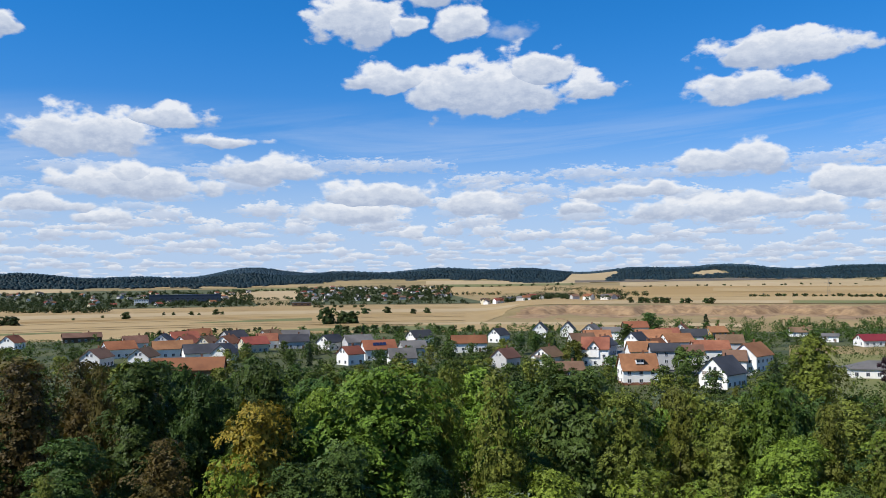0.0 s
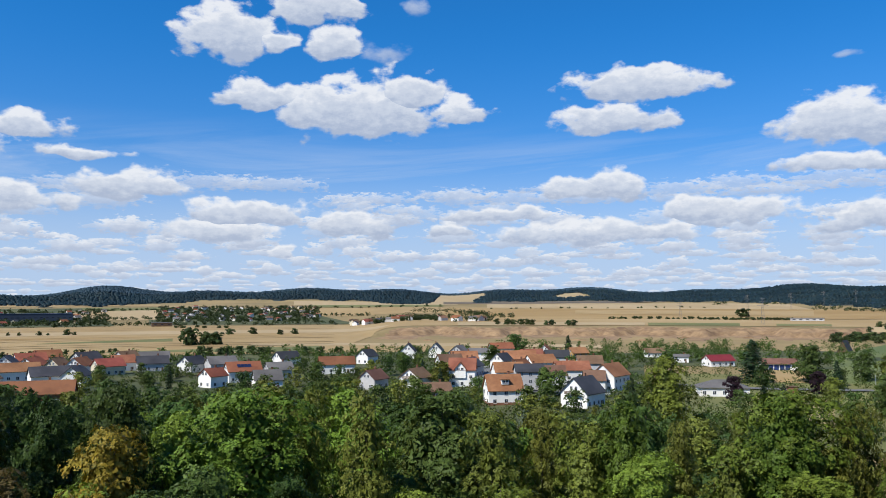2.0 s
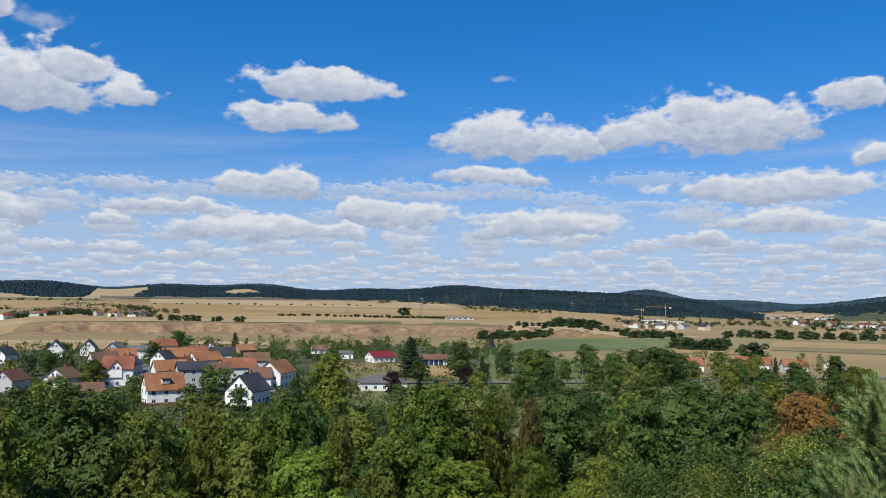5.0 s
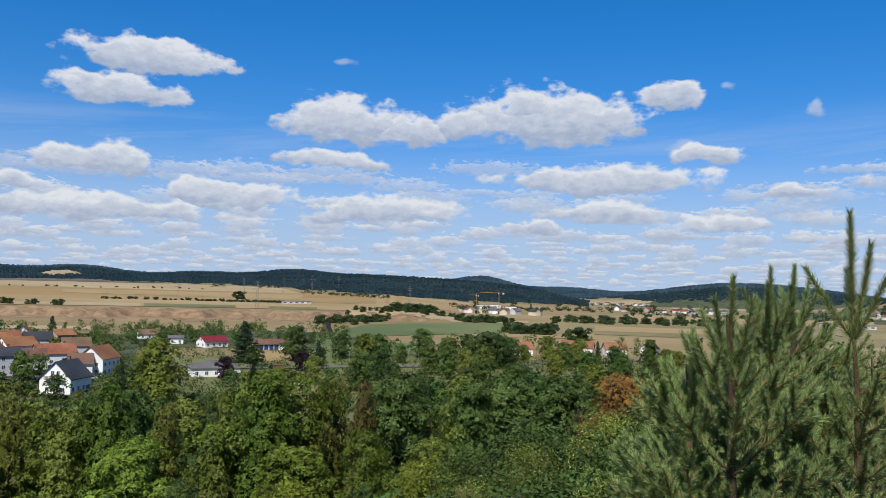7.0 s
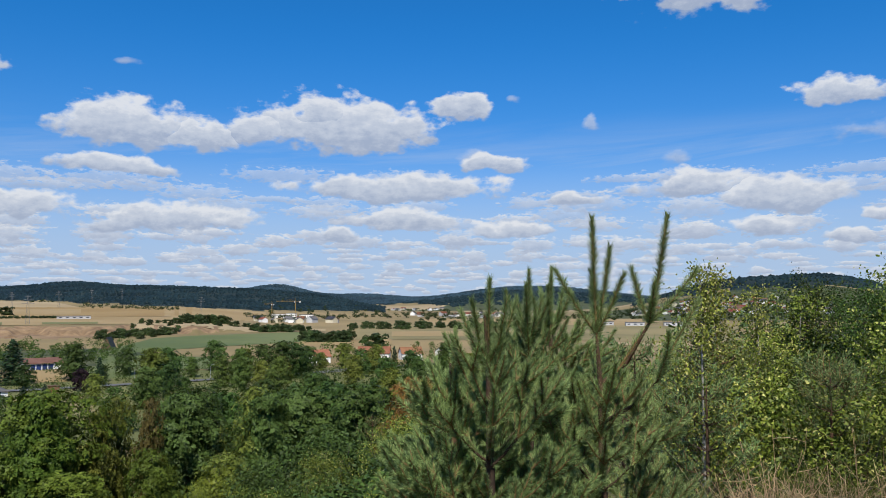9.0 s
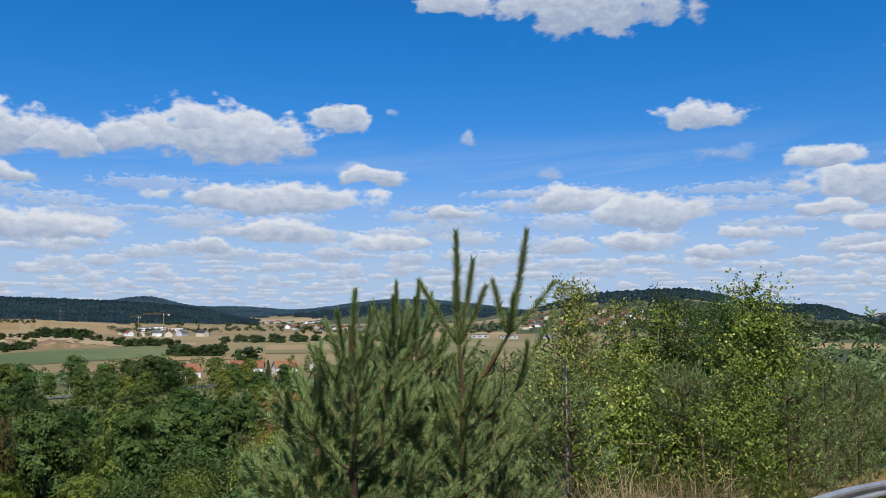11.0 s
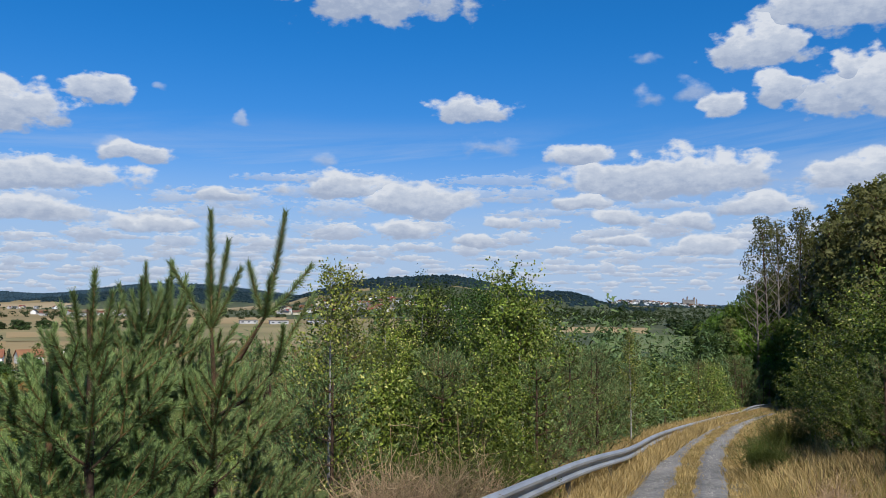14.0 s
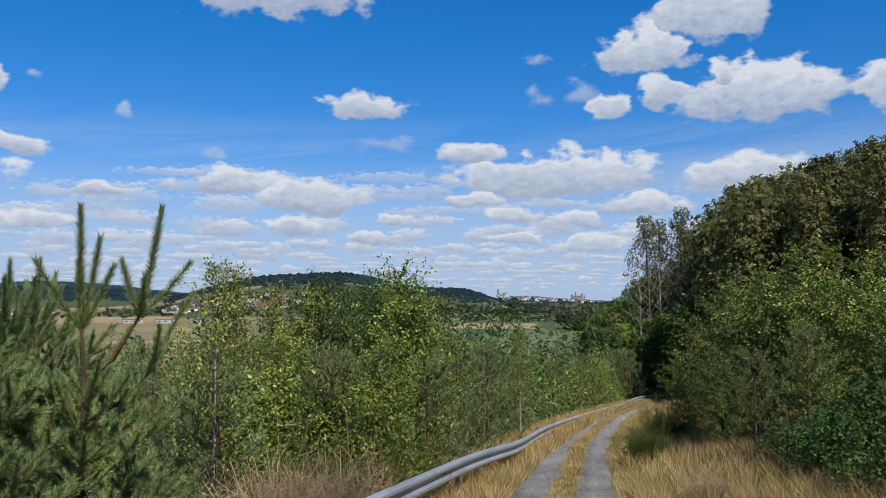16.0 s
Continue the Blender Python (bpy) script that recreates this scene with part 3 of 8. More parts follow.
def wooded(az, d):
    """Where the ridges carry forest."""
    n = np.sin(az * 1.9 + d / 210) * 0.5 + np.sin(az * 4.3 - d / 130 + 1) * 0.3
    edge = np.interp(az, WOOD_AZ, WOOD_EDGE)
    a = (az < 52.5) & (d > edge + 70 * n) & (d < np.where(az > 42, 3250, 9e3))
    a &= ~((np.abs(az - 9.7 - (d - 3000) / 900) < 1.5 + 0.25 * n) & (d < 3640)) & ~(((az - 17.7) / 1.15) ** 2 + ((d - 3330) / 120) ** 2 < 1 + 0.4 * n)
    b = (az < -12) & (d > 2550 + 150 * n)
    c = (az >= 42) & (az < 72) & (d > 3680 + 150 * n - 560 * smooth01(az, 53, 57))
    t = (az > 69.5) & (az < 95) & (d > 2010 + 60 * n + 25 * np.abs(az - 79)) & (d < 3200)
    k = (az > 88) & (az < 102) & (d > 3750 + 200 * n)
    return a | b | c | t | k


def make_ground():
    rings = np.concatenate([[0.0], np.geomspace(0.6, 300, 110), np.arange(312, 850, 12), np.arange(850, 970, 4), np.arange(972, 1500, 12), np.arange(1510, 5250, 42)])
    bearings = np.radians(np.concatenate([np.arange(-45, 2, 0.8), np.arange(2, 42, 0.25), np.arange(42, 130, 0.8), np.arange(130, 315, 3.0)]))
    R, A = np.meshgrid(rings[1:], bearings, indexing="ij")
    x, y = R * np.sin(A), R * np.cos(A)
    verts = np.concatenate([[[0, 0, ground_z(0, 0)]], np.stack([x, y, height(x, y)], -1).reshape(-1, 3)])
    n, m = len(rings) - 1, len(bearings)
    i, j = np.meshgrid(np.arange(n - 1), np.arange(m), indexing="ij")
    j2 = (j + 1) % m
    quads = np.stack([1 + i * m + j, 1 + i * m + j2, 1 + (i + 1) * m + j2, 1 + (i + 1) * m + j], -1).reshape(-1, 4)
    fan = [(0, 1 + (k + 1) % m, 1 + k) for k in range(m)]
    dist = np.hypot(verts[quads].mean(1)[:, 0], verts[quads].mean(1)[:, 1])
    az = np.degrees(np.arctan2(verts[quads].mean(1)[:, 0], verts[quads].mean(1)[:, 1]))
    zc = verts[quads].mean(1)[:, 2]
    idx = np.where((zc < FLOOR + 3) | (dist > 240), 1, 0)
    pit = (az > 3.0 + (dist - 700) / 90) & (az < 41.5) & (dist > pit_edge(az) - 70 - 25 * np.sin(az * 1.3)) & (dist < pit_edge(az) + 36) & (dist > 640 + 12 * (az > 20) * (az - 20))
    idx = np.where(pit, 2, idx)
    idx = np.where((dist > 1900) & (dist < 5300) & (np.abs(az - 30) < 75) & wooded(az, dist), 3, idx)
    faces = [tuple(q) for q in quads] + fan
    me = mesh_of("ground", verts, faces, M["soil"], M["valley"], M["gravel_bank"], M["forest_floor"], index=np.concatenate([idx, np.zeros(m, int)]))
    me.shade_smooth()
    tagged(part("ground", me, None), "dry hillside falling to a wide farmed valley floor", "ground", kind="structure")


make_ground()


def field(az0, az1, n0, n1, f0, f1, mat, label, lift=0.5, lean0=0.0, lean1=0.0):
    """A field between two bearings, from its near edge (distance at either bearing) to its far edge."""
    k, r = max(3, int(abs(az1 - az0) / 0.6)), int(min(40, max(3, (f0 + f1 - n0 - n1) / 30)))
    verts = []
    for i in range(k + 1):
        a = az0 + (az1 - az0) * i / k
        near, far = n0 + (n1 - n0) * i / k, f0 + (f1 - f0) * i / k
        for j in range(r + 1):
            d = near + (far - near) * j / r
            x, y = spot(a + (lean0 + (lean1 - lean0) * i / k) * j / r, d)
            verts.append((x, y, ground_z(x, y) + lift * 0.3 + d * 0.0002))
    faces = [(i * (r + 1) + j, (i + 1) * (r + 1) + j, (i + 1) * (r + 1) + j + 1, i * (r + 1) + j + 1) for i in range(k) for j in range(r)]
    me = mesh_of("field", verts, [f[::-1] for f in faces], M[mat])
    me.shade_smooth()
    tagged(part("field", me, None), label, "field", kind="structure")

# ------------------------------------------------------------------ plants


def broadleaf(name, label, leaf, seed, lumps=60, per=150, leaf_size=0.17, h=16.0, wide=5.0, low=0.16, bark="bark", lump=(1.05, 2.1), slim=0.62, top_heavy=0.55):
    """A broadleaf tree of real size at the origin: trunk with limbs, and a crown of uneven leafy boughs with gaps."""
    rng = np.random.default_rng(seed)
    root = thing(name, label, "tree")
    top = h * 0.86
    mids = [(0, 0, -0.6)] + [(rng.normal(0, 0.06) * k, rng.normal(0, 0.06) * k, top * k / 6) for k in range(1, 7)]
    r0 = h * 0.016
    specs = [(mids, [r0 * (1 - 0.13 * k) for k in range(7)], 7)]
    at, out = [], []
    side = [1 + 0.30 * math.sin(3 * k + seed) for k in range(8)]
    for k in range(lumps):
        f = (k + 0.5) / lumps
        zz = low + (1 - low) * f ** 0.9
        q = (zz - low) / (1 - low)
        prof = max(0.10, (1 - abs((q - top_heavy * 0.75) / (1.05 - top_heavy * 0.75 if q > top_heavy * 0.75 else 1.1)) ** 2.2)) ** 0.62
        a = k * 2.39996 + rng.normal(0, 0.4)
        rr = wide * prof * side[int(a / math.pi * 4) % 8] * ((rng.uniform(0.5, 0.9) if k % 7 else rng.uniform(0.95, 1.2)) if k % 4 else rng.uniform(0.1, 0.45))
        lr = rng.uniform(*lump) * h / 16
        flat = rng.uniform(0.6, 0.9)
        c = np.array([rr * math.cos(a), rr * math.sin(a), min(zz * h, h - lr * flat * 0.95)])
        n = int(per * (lr * 16 / h / 1.5) ** 2)
        p, d = shell(rng, n, (0, 0, 0), (lr * 1.15, lr * 0.95, lr * flat), -0.5, 0.78)
        ca, sa = math.cos(a), math.sin(a)
        turn = np.array([[ca, -sa, 0], [sa, ca, 0], [0, 0, 1]])
        p = p @ turn.T
        p[:, 2] -= 0.25 * np.hypot(p[:, 0], p[:, 1])
        at.append(p + c + rng.normal(0, 0.055, p.shape) * lr)
        out.append(d @ turn.T)
        if k % 4 == 0:
            z0 = max(c[2] - rr * 0.9 - 0.5, h * 0.10)
            specs.append(([(0, 0, z0), (c[0] * 0.5, c[1] * 0.5, (z0 + c[2]) / 2 + 0.3), tuple(c)], [r0 * 0.40, r0 * 0.26, r0 * 0.09], 4))
    at, out = np.concatenate(at), np.concatenate(out)
    part("trunk", rods("trunk", specs, M[bark]), None, root)
    part("crown", leaf_mesh("crown", at, out + (0, 0, 0.25), leaf_size, M[leaf], rng, slim, 0.32), None, root)
    return root


def conifer(name, label, leaf, seed, h=16.0, wide=3.2, tiers=26, per=70, size=0.34, low=0.06, bark="bark"):
    """A spruce or fir: drooping tiers round a straight stem."""
    rng = np.random.default_rng(seed)
    root = thing(name, label, "tree")
    at, out = [], []
    for k in range(tiers):
        f = k / tiers
        z0 = h * (low + (1 - low) * f)
        rad = wide * (1 - f) ** 0.75 * rng.uniform(0.7, 1.15) + 0.3
        n = max(14, int(per * (1 - f * 0.75)))
        a = rng.uniform(0, 2 * math.pi, n)
        lobes = 0.78 + 0.22 * np.sin(a * 6 + k * 1.7)
        s = np.sqrt(rng.uniform(0.08, 1, n)) * lobes
        at.append(np.stack([rad * s * np.cos(a), rad * s * np.sin(a), z0 - rad * s * 0.28 + rng.normal(0, 0.3, n)], 1))
        out.append(np.stack([np.cos(a) * 0.5, np.sin(a) * 0.5, np.full(n, 0.9)], 1))
    part("trunk", rods("trunk", [([(0, 0, -0.5), (0, 0, h * 0.5), (0, 0, h * 0.94)], [h * 0.016, h * 0.01, 0.02], 6)], M[bark]), None, root)
    part("crown", leaf_mesh("crown", np.concatenate(at), np.concatenate(out), size, M[leaf], rng, 0.5), None, root)
    return root


def hill_pine(name, label, leaf, seed, h=18.0, wide=3.0, clumps=26, per=48, size=0.36, low=0.42):
    """A tall forest pine: bare reddish stem, ragged clumps of needles on top."""
    rng = np.random.default_rng(seed)
    root = thing(name, label, "tree")
    bend = rng.normal(0, 0.4, 2)
    stem = [(bend[0] * (k / 5) ** 2, bend[1] * (k / 5) ** 2, -0.6 + (h * 0.96 + 0.6) * k / 5) for k in range(6)]
    specs = [(stem, [h * 0.013 * (1 - 0.16 * k) for k in range(6)], 6)]
    at, out = [], []
    for k in range(clumps):
        f = low + (1 - low) * (k + 0.5) / clumps
        a = k * 2.4 + rng.normal(0, 0.5)
        rr = wide * (1.02 - ((f - low) / (1 - low)) ** 1.6) * rng.uniform(0.45, 1.0)
        c = np.array([rr * math.cos(a) + bend[0] * f, rr * math.sin(a) + bend[1] * f, f * h])
        p, d = shell(rng, per, c, (1.05, 1.05, 0.5), -0.7)
        at.append(p)
        out.append(d)
        if k % 3 == 0:
            specs.append(([(bend[0] * f, bend[1] * f, f * h - 0.6), tuple(c)], [0.05, 0.02], 4))
    part("trunk", rods("trunk", specs, M["pine_bark"]), None, root)
    part("crown", leaf_mesh("crown", np.concatenate(at), np.concatenate(out) + (0, 0, 0.4), size, M[leaf], rng, 0.5), None, root)
    return root


def bush(name, label, leaf, seed, h=2.5, wide=2.0, lumps=16, per=60, size=0.13, category="bush", slim=0.55):
    rng = np.random.default_rng(seed)
    root = thing(name, label, category)
    at, out, specs = [], [], []
    for k in range(lumps):
        a = k * 2.4 + rng.normal(0, 0.4)
        f = (k + 0.5) / lumps
        rr = wide * math.sqrt(1 - f * f * 0.85) * rng.uniform(0.25, 0.85)
        c = (rr * math.cos(a), rr * math.sin(a), h * (0.18 + 0.66 * f))
        lr = rng.uniform(0.22, 0.36) * min(h, wide * 1.3)
        p, d = shell(rng, per, c, (lr, lr, lr * 0.8), -0.6)
        at.append(p)
        out.append(d)
        if k % 3 == 0:
            specs.append(([(0, 0, -0.3), (c[0] * 0.5, c[1] * 0.5, c[2] * 0.55), c], [0.03, 0.02, 0.008], 4))
    part("stem", rods("stem", specs, M["bark"]), None, root)["kind"] = "stuff"
    part("foliage", leaf_mesh("foliage", np.concatenate(at), np.concatenate(out) + (0, 0, 0.4), size, M[leaf], rng, slim), None, root)
    return root


def birch(name, label, seed, h=5.2, wide=1.25, twigs=110, per=62, size=0.036, stems=1, leaf="birch_leaf", low=0.12):
    """A young birch: thin white stem, rising twigs, small separate leaves."""
    rng = np.random.default_rng(seed)
    root = thing(name, label, "tree")
    specs, thin, at, out = [], [], [], []
    for s in range(stems):
        ox, oy = (0, 0) if s == 0 else rng.normal(0, 0.25, 2)
        hh = h * (1 if s == 0 else rng.uniform(0.65, 0.9))
        bend = rng.normal(0, 0.12 + 0.15 * (s > 0), 2)

        def on(f):
            return np.array([ox + bend[0] * f * f * hh * 0.3, oy + bend[1] * f * f * hh * 0.3, hh * f])

        specs.append(([tuple(on(f) - (0, 0, 0.4 * (f == 0))) for f in (0, 0.2, 0.4, 0.6, 0.8, 1)], [0.045, 0.04, 0.03, 0.02, 0.012, 0.004], 6))
        for k in range(twigs // stems):
            f = low + (1 - low) * (k / (twigs / stems)) ** 0.9
            a = k * 2.4 + rng.normal(0, 0.5)
            reach = wide * (0.25 + math.sin(math.pi * min(1, f * 0.83 + 0.12)) * 0.9) * rng.uniform(0.45, 1.05)
            p0 = on(f)
            p2 = p0 + (reach * math.cos(a), reach * math.sin(a), reach * rng.uniform(0.35, 1.1))
            p1 = (p0 + p2) / 2 + (0, 0, 0.10 * reach)
            thin.append(([tuple(p0), tuple(p1), tuple(p2)], [0.008, 0.005, 0.002], 3))
            n = int(per * (0.35 + reach / wide * 0.8))
            q = rng.uniform(0.15, 1.06, (n, 1))
            base = (1 - q) ** 2 * p0 + 2 * q * (1 - q) * p1 + q * q * p2
            at.append(base + rng.normal(0, 0.06, (n, 3)) * (0.5 + q))
            out.append(rng.normal(0, 0.7, (n, 3)) + (math.cos(a), math.sin(a), 0.7))
    part("stem", rods("stem", specs, M["birch_bark"]), None, root, "white birch stem")
    part("branch", rods("branch", thin, M["bark"]), None, root)["kind"] = "stuff"
    part("foliage", leaf_mesh("foliage", np.concatenate(at), np.concatenate(out), size, M[leaf], rng, 0.72, 0.6, 4), None, root)["kind"] = "stuff"
    return root


class Pine:
    """Gathers the stems and the needles of a pine."""

    def __init__(self, seed, needle=0.05, width=0.0034, dense=520, sides=5):
        self.sides = sides
        self.rng = np.random.default_rng(seed)
        self.rods, self.shoots, self.tri, self.tips = [], [], [], []
        self.needle, self.width, self.dense = needle, width, dense

    def brush(self, pts, r0=0.006, bare=0.0, dense=1.0, spread=0.85, fresh=False, long=1.0):
        """A shoot along points, set all round with needles from the bare part on."""
        pts = np.asarray(pts, float)
        seg = np.diff(pts, axis=0)
        ln = np.linalg.norm(seg, axis=1)
        total = ln.sum()
        self.shoots.append(([tuple(p) for p in pts], list(np.linspace(r0, r0 * 0.45, len(pts))), self.sides))
        n = int(self.dense * dense * total)
        if n < 4:
            return
        s = self.rng.uniform(bare, 1.0, n) * total
        c = np.concatenate([[0], np.cumsum(ln)])
        i = np.clip(np.searchsorted(c, s) - 1, 0, len(ln) - 1)
        axis = seg[i] / ln[i][:, None]
        p = pts[i] + axis * (s - c[i])[:, None]
        side = np.cross(axis, self.rng.normal(0, 1, (n, 3)))
        side /= np.linalg.norm(side, axis=1, keepdims=True)
        tip = np.clip((s / total - 0.75) * 4, 0, 1)[:, None]
        way = axis * (0.75 + 0.6 * tip) + side * (spread + self.rng.normal(0, 0.15, (n, 1))) * (1 - 0.35 * tip)
        way /= np.linalg.norm(way, axis=1, keepdims=True)
        length = long * self.needle * self.rng.uniform(0.7, 1.15, (n, 1))
        flat = np.cross(way, self.rng.normal(0, 1, (n, 3)))
        flat /= np.linalg.norm(flat, axis=1, keepdims=True)
        w = flat * self.width / 2
        (self.tips if fresh else self.tri).append(np.stack([p - w, p + w, p + way * length], 1).reshape(-1, 3))

    def limb(self, pts, radii, sides=7):
        self.rods.append(([tuple(p) for p in pts], radii, sides))

    def finish(self, name, label, needle_mat, category="tree"):
        root = thing(name, label, category)
        part("trunk", rods("trunk", self.rods, M["pine_bark"]), None, root, "orange-brown flaking trunk and limbs")
        part("shoot_wood", rods("shoot_wood", self.shoots, M["shoot"]), None, root)["kind"] = "stuff"
        v = np.concatenate(self.tri)
        part("foliage", mesh_of("foliage", v, np.arange(len(v)).reshape(-1, 3), M[needle_mat]), None, root)["kind"] = "stuff"
        if self.tips:
            v = np.concatenate(self.tips)
            part("new_growth", mesh_of("new_growth", v, np.arange(len(v)).reshape(-1, 3), M["needle_tip"]), None, root, "yellow-green fresh needles")["kind"] = "stuff"
        return root


def whorl(p, at, count, reach, rise, turn, sub=5, r=0.014, shoot=0.26):
    """A ring of limbs that leave the stem, bend upwards and carry brushes."""
    at = np.asarray(at, float)
    for k in range(count):
        a = turn + 2 * math.pi * k / count + p.rng.normal(0, 0.2)
        L = reach * p.rng.uniform(0.7, 1.1)
        o = np.array([math.cos(a), math.sin(a), 0.0])
        mid = at + o * L * 0.55 + (0, 0, L * rise * 0.35)
        end = at + o * L * 0.95 + (0, 0, L * rise)
        p.limb([at, mid, end], [r, r * 0.75, r * 0.5], p.sides)
        p.brush([mid, end], 0.006, 0.1, 0.9)
        tip = end + o * shoot * 0.45 + (0, 0, shoot * 0.95) + p.rng.normal(0, 0.04, 3)
        p.brush([end, (end + tip) / 2 + (0, 0, 0.02), tip], 0.006)
        for j in range(sub):
            f = p.rng.uniform(0.4, 1.0)
            q = mid + (end - mid) * f if f > 0.55 else at + (mid - at) * (f / 0.55)
            side = np.array([-o[1], o[0], 0]) * (1 if j % 2 else -1)
            l2 = shoot * p.rng.uniform(0.6, 1.15)
            e = q + side * l2 * 0.62 + o * l2 * 0.45 + (0, 0, l2 * p.rng.uniform(0.35, 1.0))
            p.brush([q, (q + e) / 2 - (0, 0, 0.015), e], 0.005)
            if p.rng.uniform() < 0.5:
                e2 = (q + e) / 2 + side * l2 * 0.2 + (0, 0, l2 * 0.7)
                p.brush([(q + e) / 2, e2], 0.004)


def young_pine(name, label, seed, h=3.4, wide=1.2, leaf="needle_soft", tiers=7, dense=42):
    rng = np.random.default_rng(seed)
    p = Pine(seed, 0.11, 0.021, dense, 3)
    p.limb([(0, 0, -0.3), (0, 0, h * 0.5), (0, 0, h * 0.9)], [0.05, 0.035, 0.012], 5)
    for k in range(tiers):
        f = (k + 0.35) / tiers
        whorl(p, (0, 0, h * f * 0.92), 6, wide * (1 - f) ** 0.7 + 0.12, 0.55, rng.uniform(0, 6), 4, 0.012, 0.30)
    p.brush([(0, 0, h * 0.88), (0, 0, h)], 0.008)
    return p.finish(name, label, leaf)


def spray(rng, at, out, count, reach):
    """Twigs at places, each a small flat fan of leaves that lie much the same way."""
    n = len(at)
    nrm = out / np.maximum(np.linalg.norm(out, axis=1, keepdims=True), 1e-6) + rng.normal(0, 0.42, (n, 3)) + (0, 0, 0.25)
    nrm /= np.linalg.norm(nrm, axis=1, keepdims=True)
    a = np.cross(nrm, rng.normal(0, 1, (n, 3)))
    a /= np.maximum(np.linalg.norm(a, axis=1, keepdims=True), 1e-6)
    b = np.cross(nrm, a)
    u, v, w = rng.normal(0, 0.55, (3, n, count, 1)) * reach * rng.uniform(0.6, 1.3, (1, n, 1, 1))
    p = at[:, None] + a[:, None] * u + b[:, None] * v * 0.7 + nrm[:, None] * w * 0.16
    p[:, :, 2] -= 0.35 * np.hypot(u, v)[:, :, 0]
    return p.reshape(-1, 3), np.repeat(nrm, count, axis=0)


def crown_tree(name, label, leaf, seed, leaves=15000, h=16.0, wide=3.2, low=0.10, lumps=46, size=0.105, shape=0.45, flat=0.55, bark="bark", lump=(0.85, 1.65), ragged=0.25, leaves_per=11, reach=3.4):
    """A tree seen closer: boughs in tiers on a trunk, each a flattened heap of small leaves, with dark hollows between them."""
    rng = np.random.default_rng(seed)
    root = thing(name, label, "tree")
    r0 = h * 0.013
    lean = rng.normal(0, 0.35, 2)
    stem = [(lean[0] * (k / 6) ** 2, lean[1] * (k / 6) ** 2, -0.6 + (h * 0.9 + 0.6) * k / 6) for k in range(7)]
    specs = [(stem, [r0 * (1 - 0.14 * k) for k in range(7)], 7)]
    at, out, sizes = [], [], []
    side = [1 + ragged * math.sin(3.1 * k + seed * 1.7) for k in range(7)]
    for k in range(lumps):
        q = ((k + 0.5) / lumps) ** 0.85
        prof = (max(0.0, min(q / shape, 1.0)) ** 0.5 if q < shape else max(0.0, 1 - ((q - shape) / (1.03 - shape)) ** 1.9) ** 0.75) * 0.92 + 0.08
        a = k * 2.39996 + rng.normal(0, 0.5)
        rr = wide * prof * side[int(a * 7 / 6.2832) % 7] * rng.uniform(0.55, 0.98)
        lr = rng.uniform(*lump) * (0.75 + 0.4 * prof)
        zz = h * (low + (1 - low) * q)
        c = np.array([rr * math.cos(a) + lean[0] * q * q, rr * math.sin(a) + lean[1] * q * q, min(zz, h - lr * flat)])
        n = max(6, int(leaves / lumps / leaves_per * (lr / 1.25) ** 2))
        p, d = shell(rng, n, (0, 0, 0), (lr * 1.2, lr * 0.95, lr * flat), -0.25, 0.74)
        ca, sa = math.cos(a), math.sin(a)
        turn = np.array([[ca, -sa, 0], [sa, ca, 0], [0, 0, 1]])
        p, d = p @ turn.T, d @ turn.T
        p[:, 2] -= 0.20 * np.hypot(p[:, 0], p[:, 1])
        p, d = spray(rng, p + c, d + 0.4 * np.array([math.cos(a), math.sin(a), 0.6]), leaves_per, size * reach)
        at.append(p)
        out.append(d)
        sizes.append(np.full(len(p), size))
        if k % 3 == 0:
            z0 = max(c[2] - rr * 0.8 - 0.4, h * 0.08)
            specs.append(([(lean[0] * q * q * 0.6, lean[1] * q * q * 0.6, z0), (c[0] * 0.5, c[1] * 0.5, (z0 + c[2]) / 2 + 0.2), tuple(c)], [r0 * 0.36, r0 * 0.22, r0 * 0.08], 4))
    # inner foliage closes the crown
    m = leaves // 9
    q = rng.uniform(0.02, 0.86, m)
    prof = np.where(q < shape, np.sqrt(q / shape), np.sqrt(np.clip(1 - ((q - shape) / (1.03 - shape)) ** 2, 0, 1)))
    a, rr = rng.uniform(0, 6.283, m), wide * prof * np.sqrt(rng.uniform(0.05, 0.5, m))
    at.append(np.stack([rr * np.cos(a), rr * np.sin(a), h * (low + (1 - low) * q)], 1))
    out.append(np.stack([np.cos(a), np.sin(a), np.full(m, 0.3)], 1))
    sizes.append(np.full(m, size * 1.9))
    part("trunk", rods("trunk", specs, M[bark]), None, root)
    part("crown", leaf_mesh("crown", np.concatenate(at), np.concatenate(out), np.concatenate(sizes), M[leaf], rng, 0.6, 0.16), None, root)
    return root


PROTO = {}
KINDS = {}


def plant(kind, x, y, h, turn=None, wide=1.0, z=None, rng=random):
    """Sets a plant of that kind, h metres high, on the ground."""
    make, own, group = KINDS[kind]
    s = h / own
    turn = rng.uniform(0, 360) if turn is None else turn
    z = ground_z(x, y) - 0.12 * s if z is None else z
    m = pose(x, y, z, 0, 0, turn) @ Matrix.Diagonal((s * wide, s * wide, s, 1))
    if kind not in PROTO:
        PROTO[kind] = make()
        tagged(PROTO[kind], group=group)
        PROTO[kind].matrix_basis = m
        return PROTO[kind]
    o = PROTO[kind]
    keep = tuple(o.scale)
    o.scale = (1, 1, 1)
    c = copy_thing(o, m)
    o.scale = keep
    return c


WOOD = "trees of the wooded slope below the track"


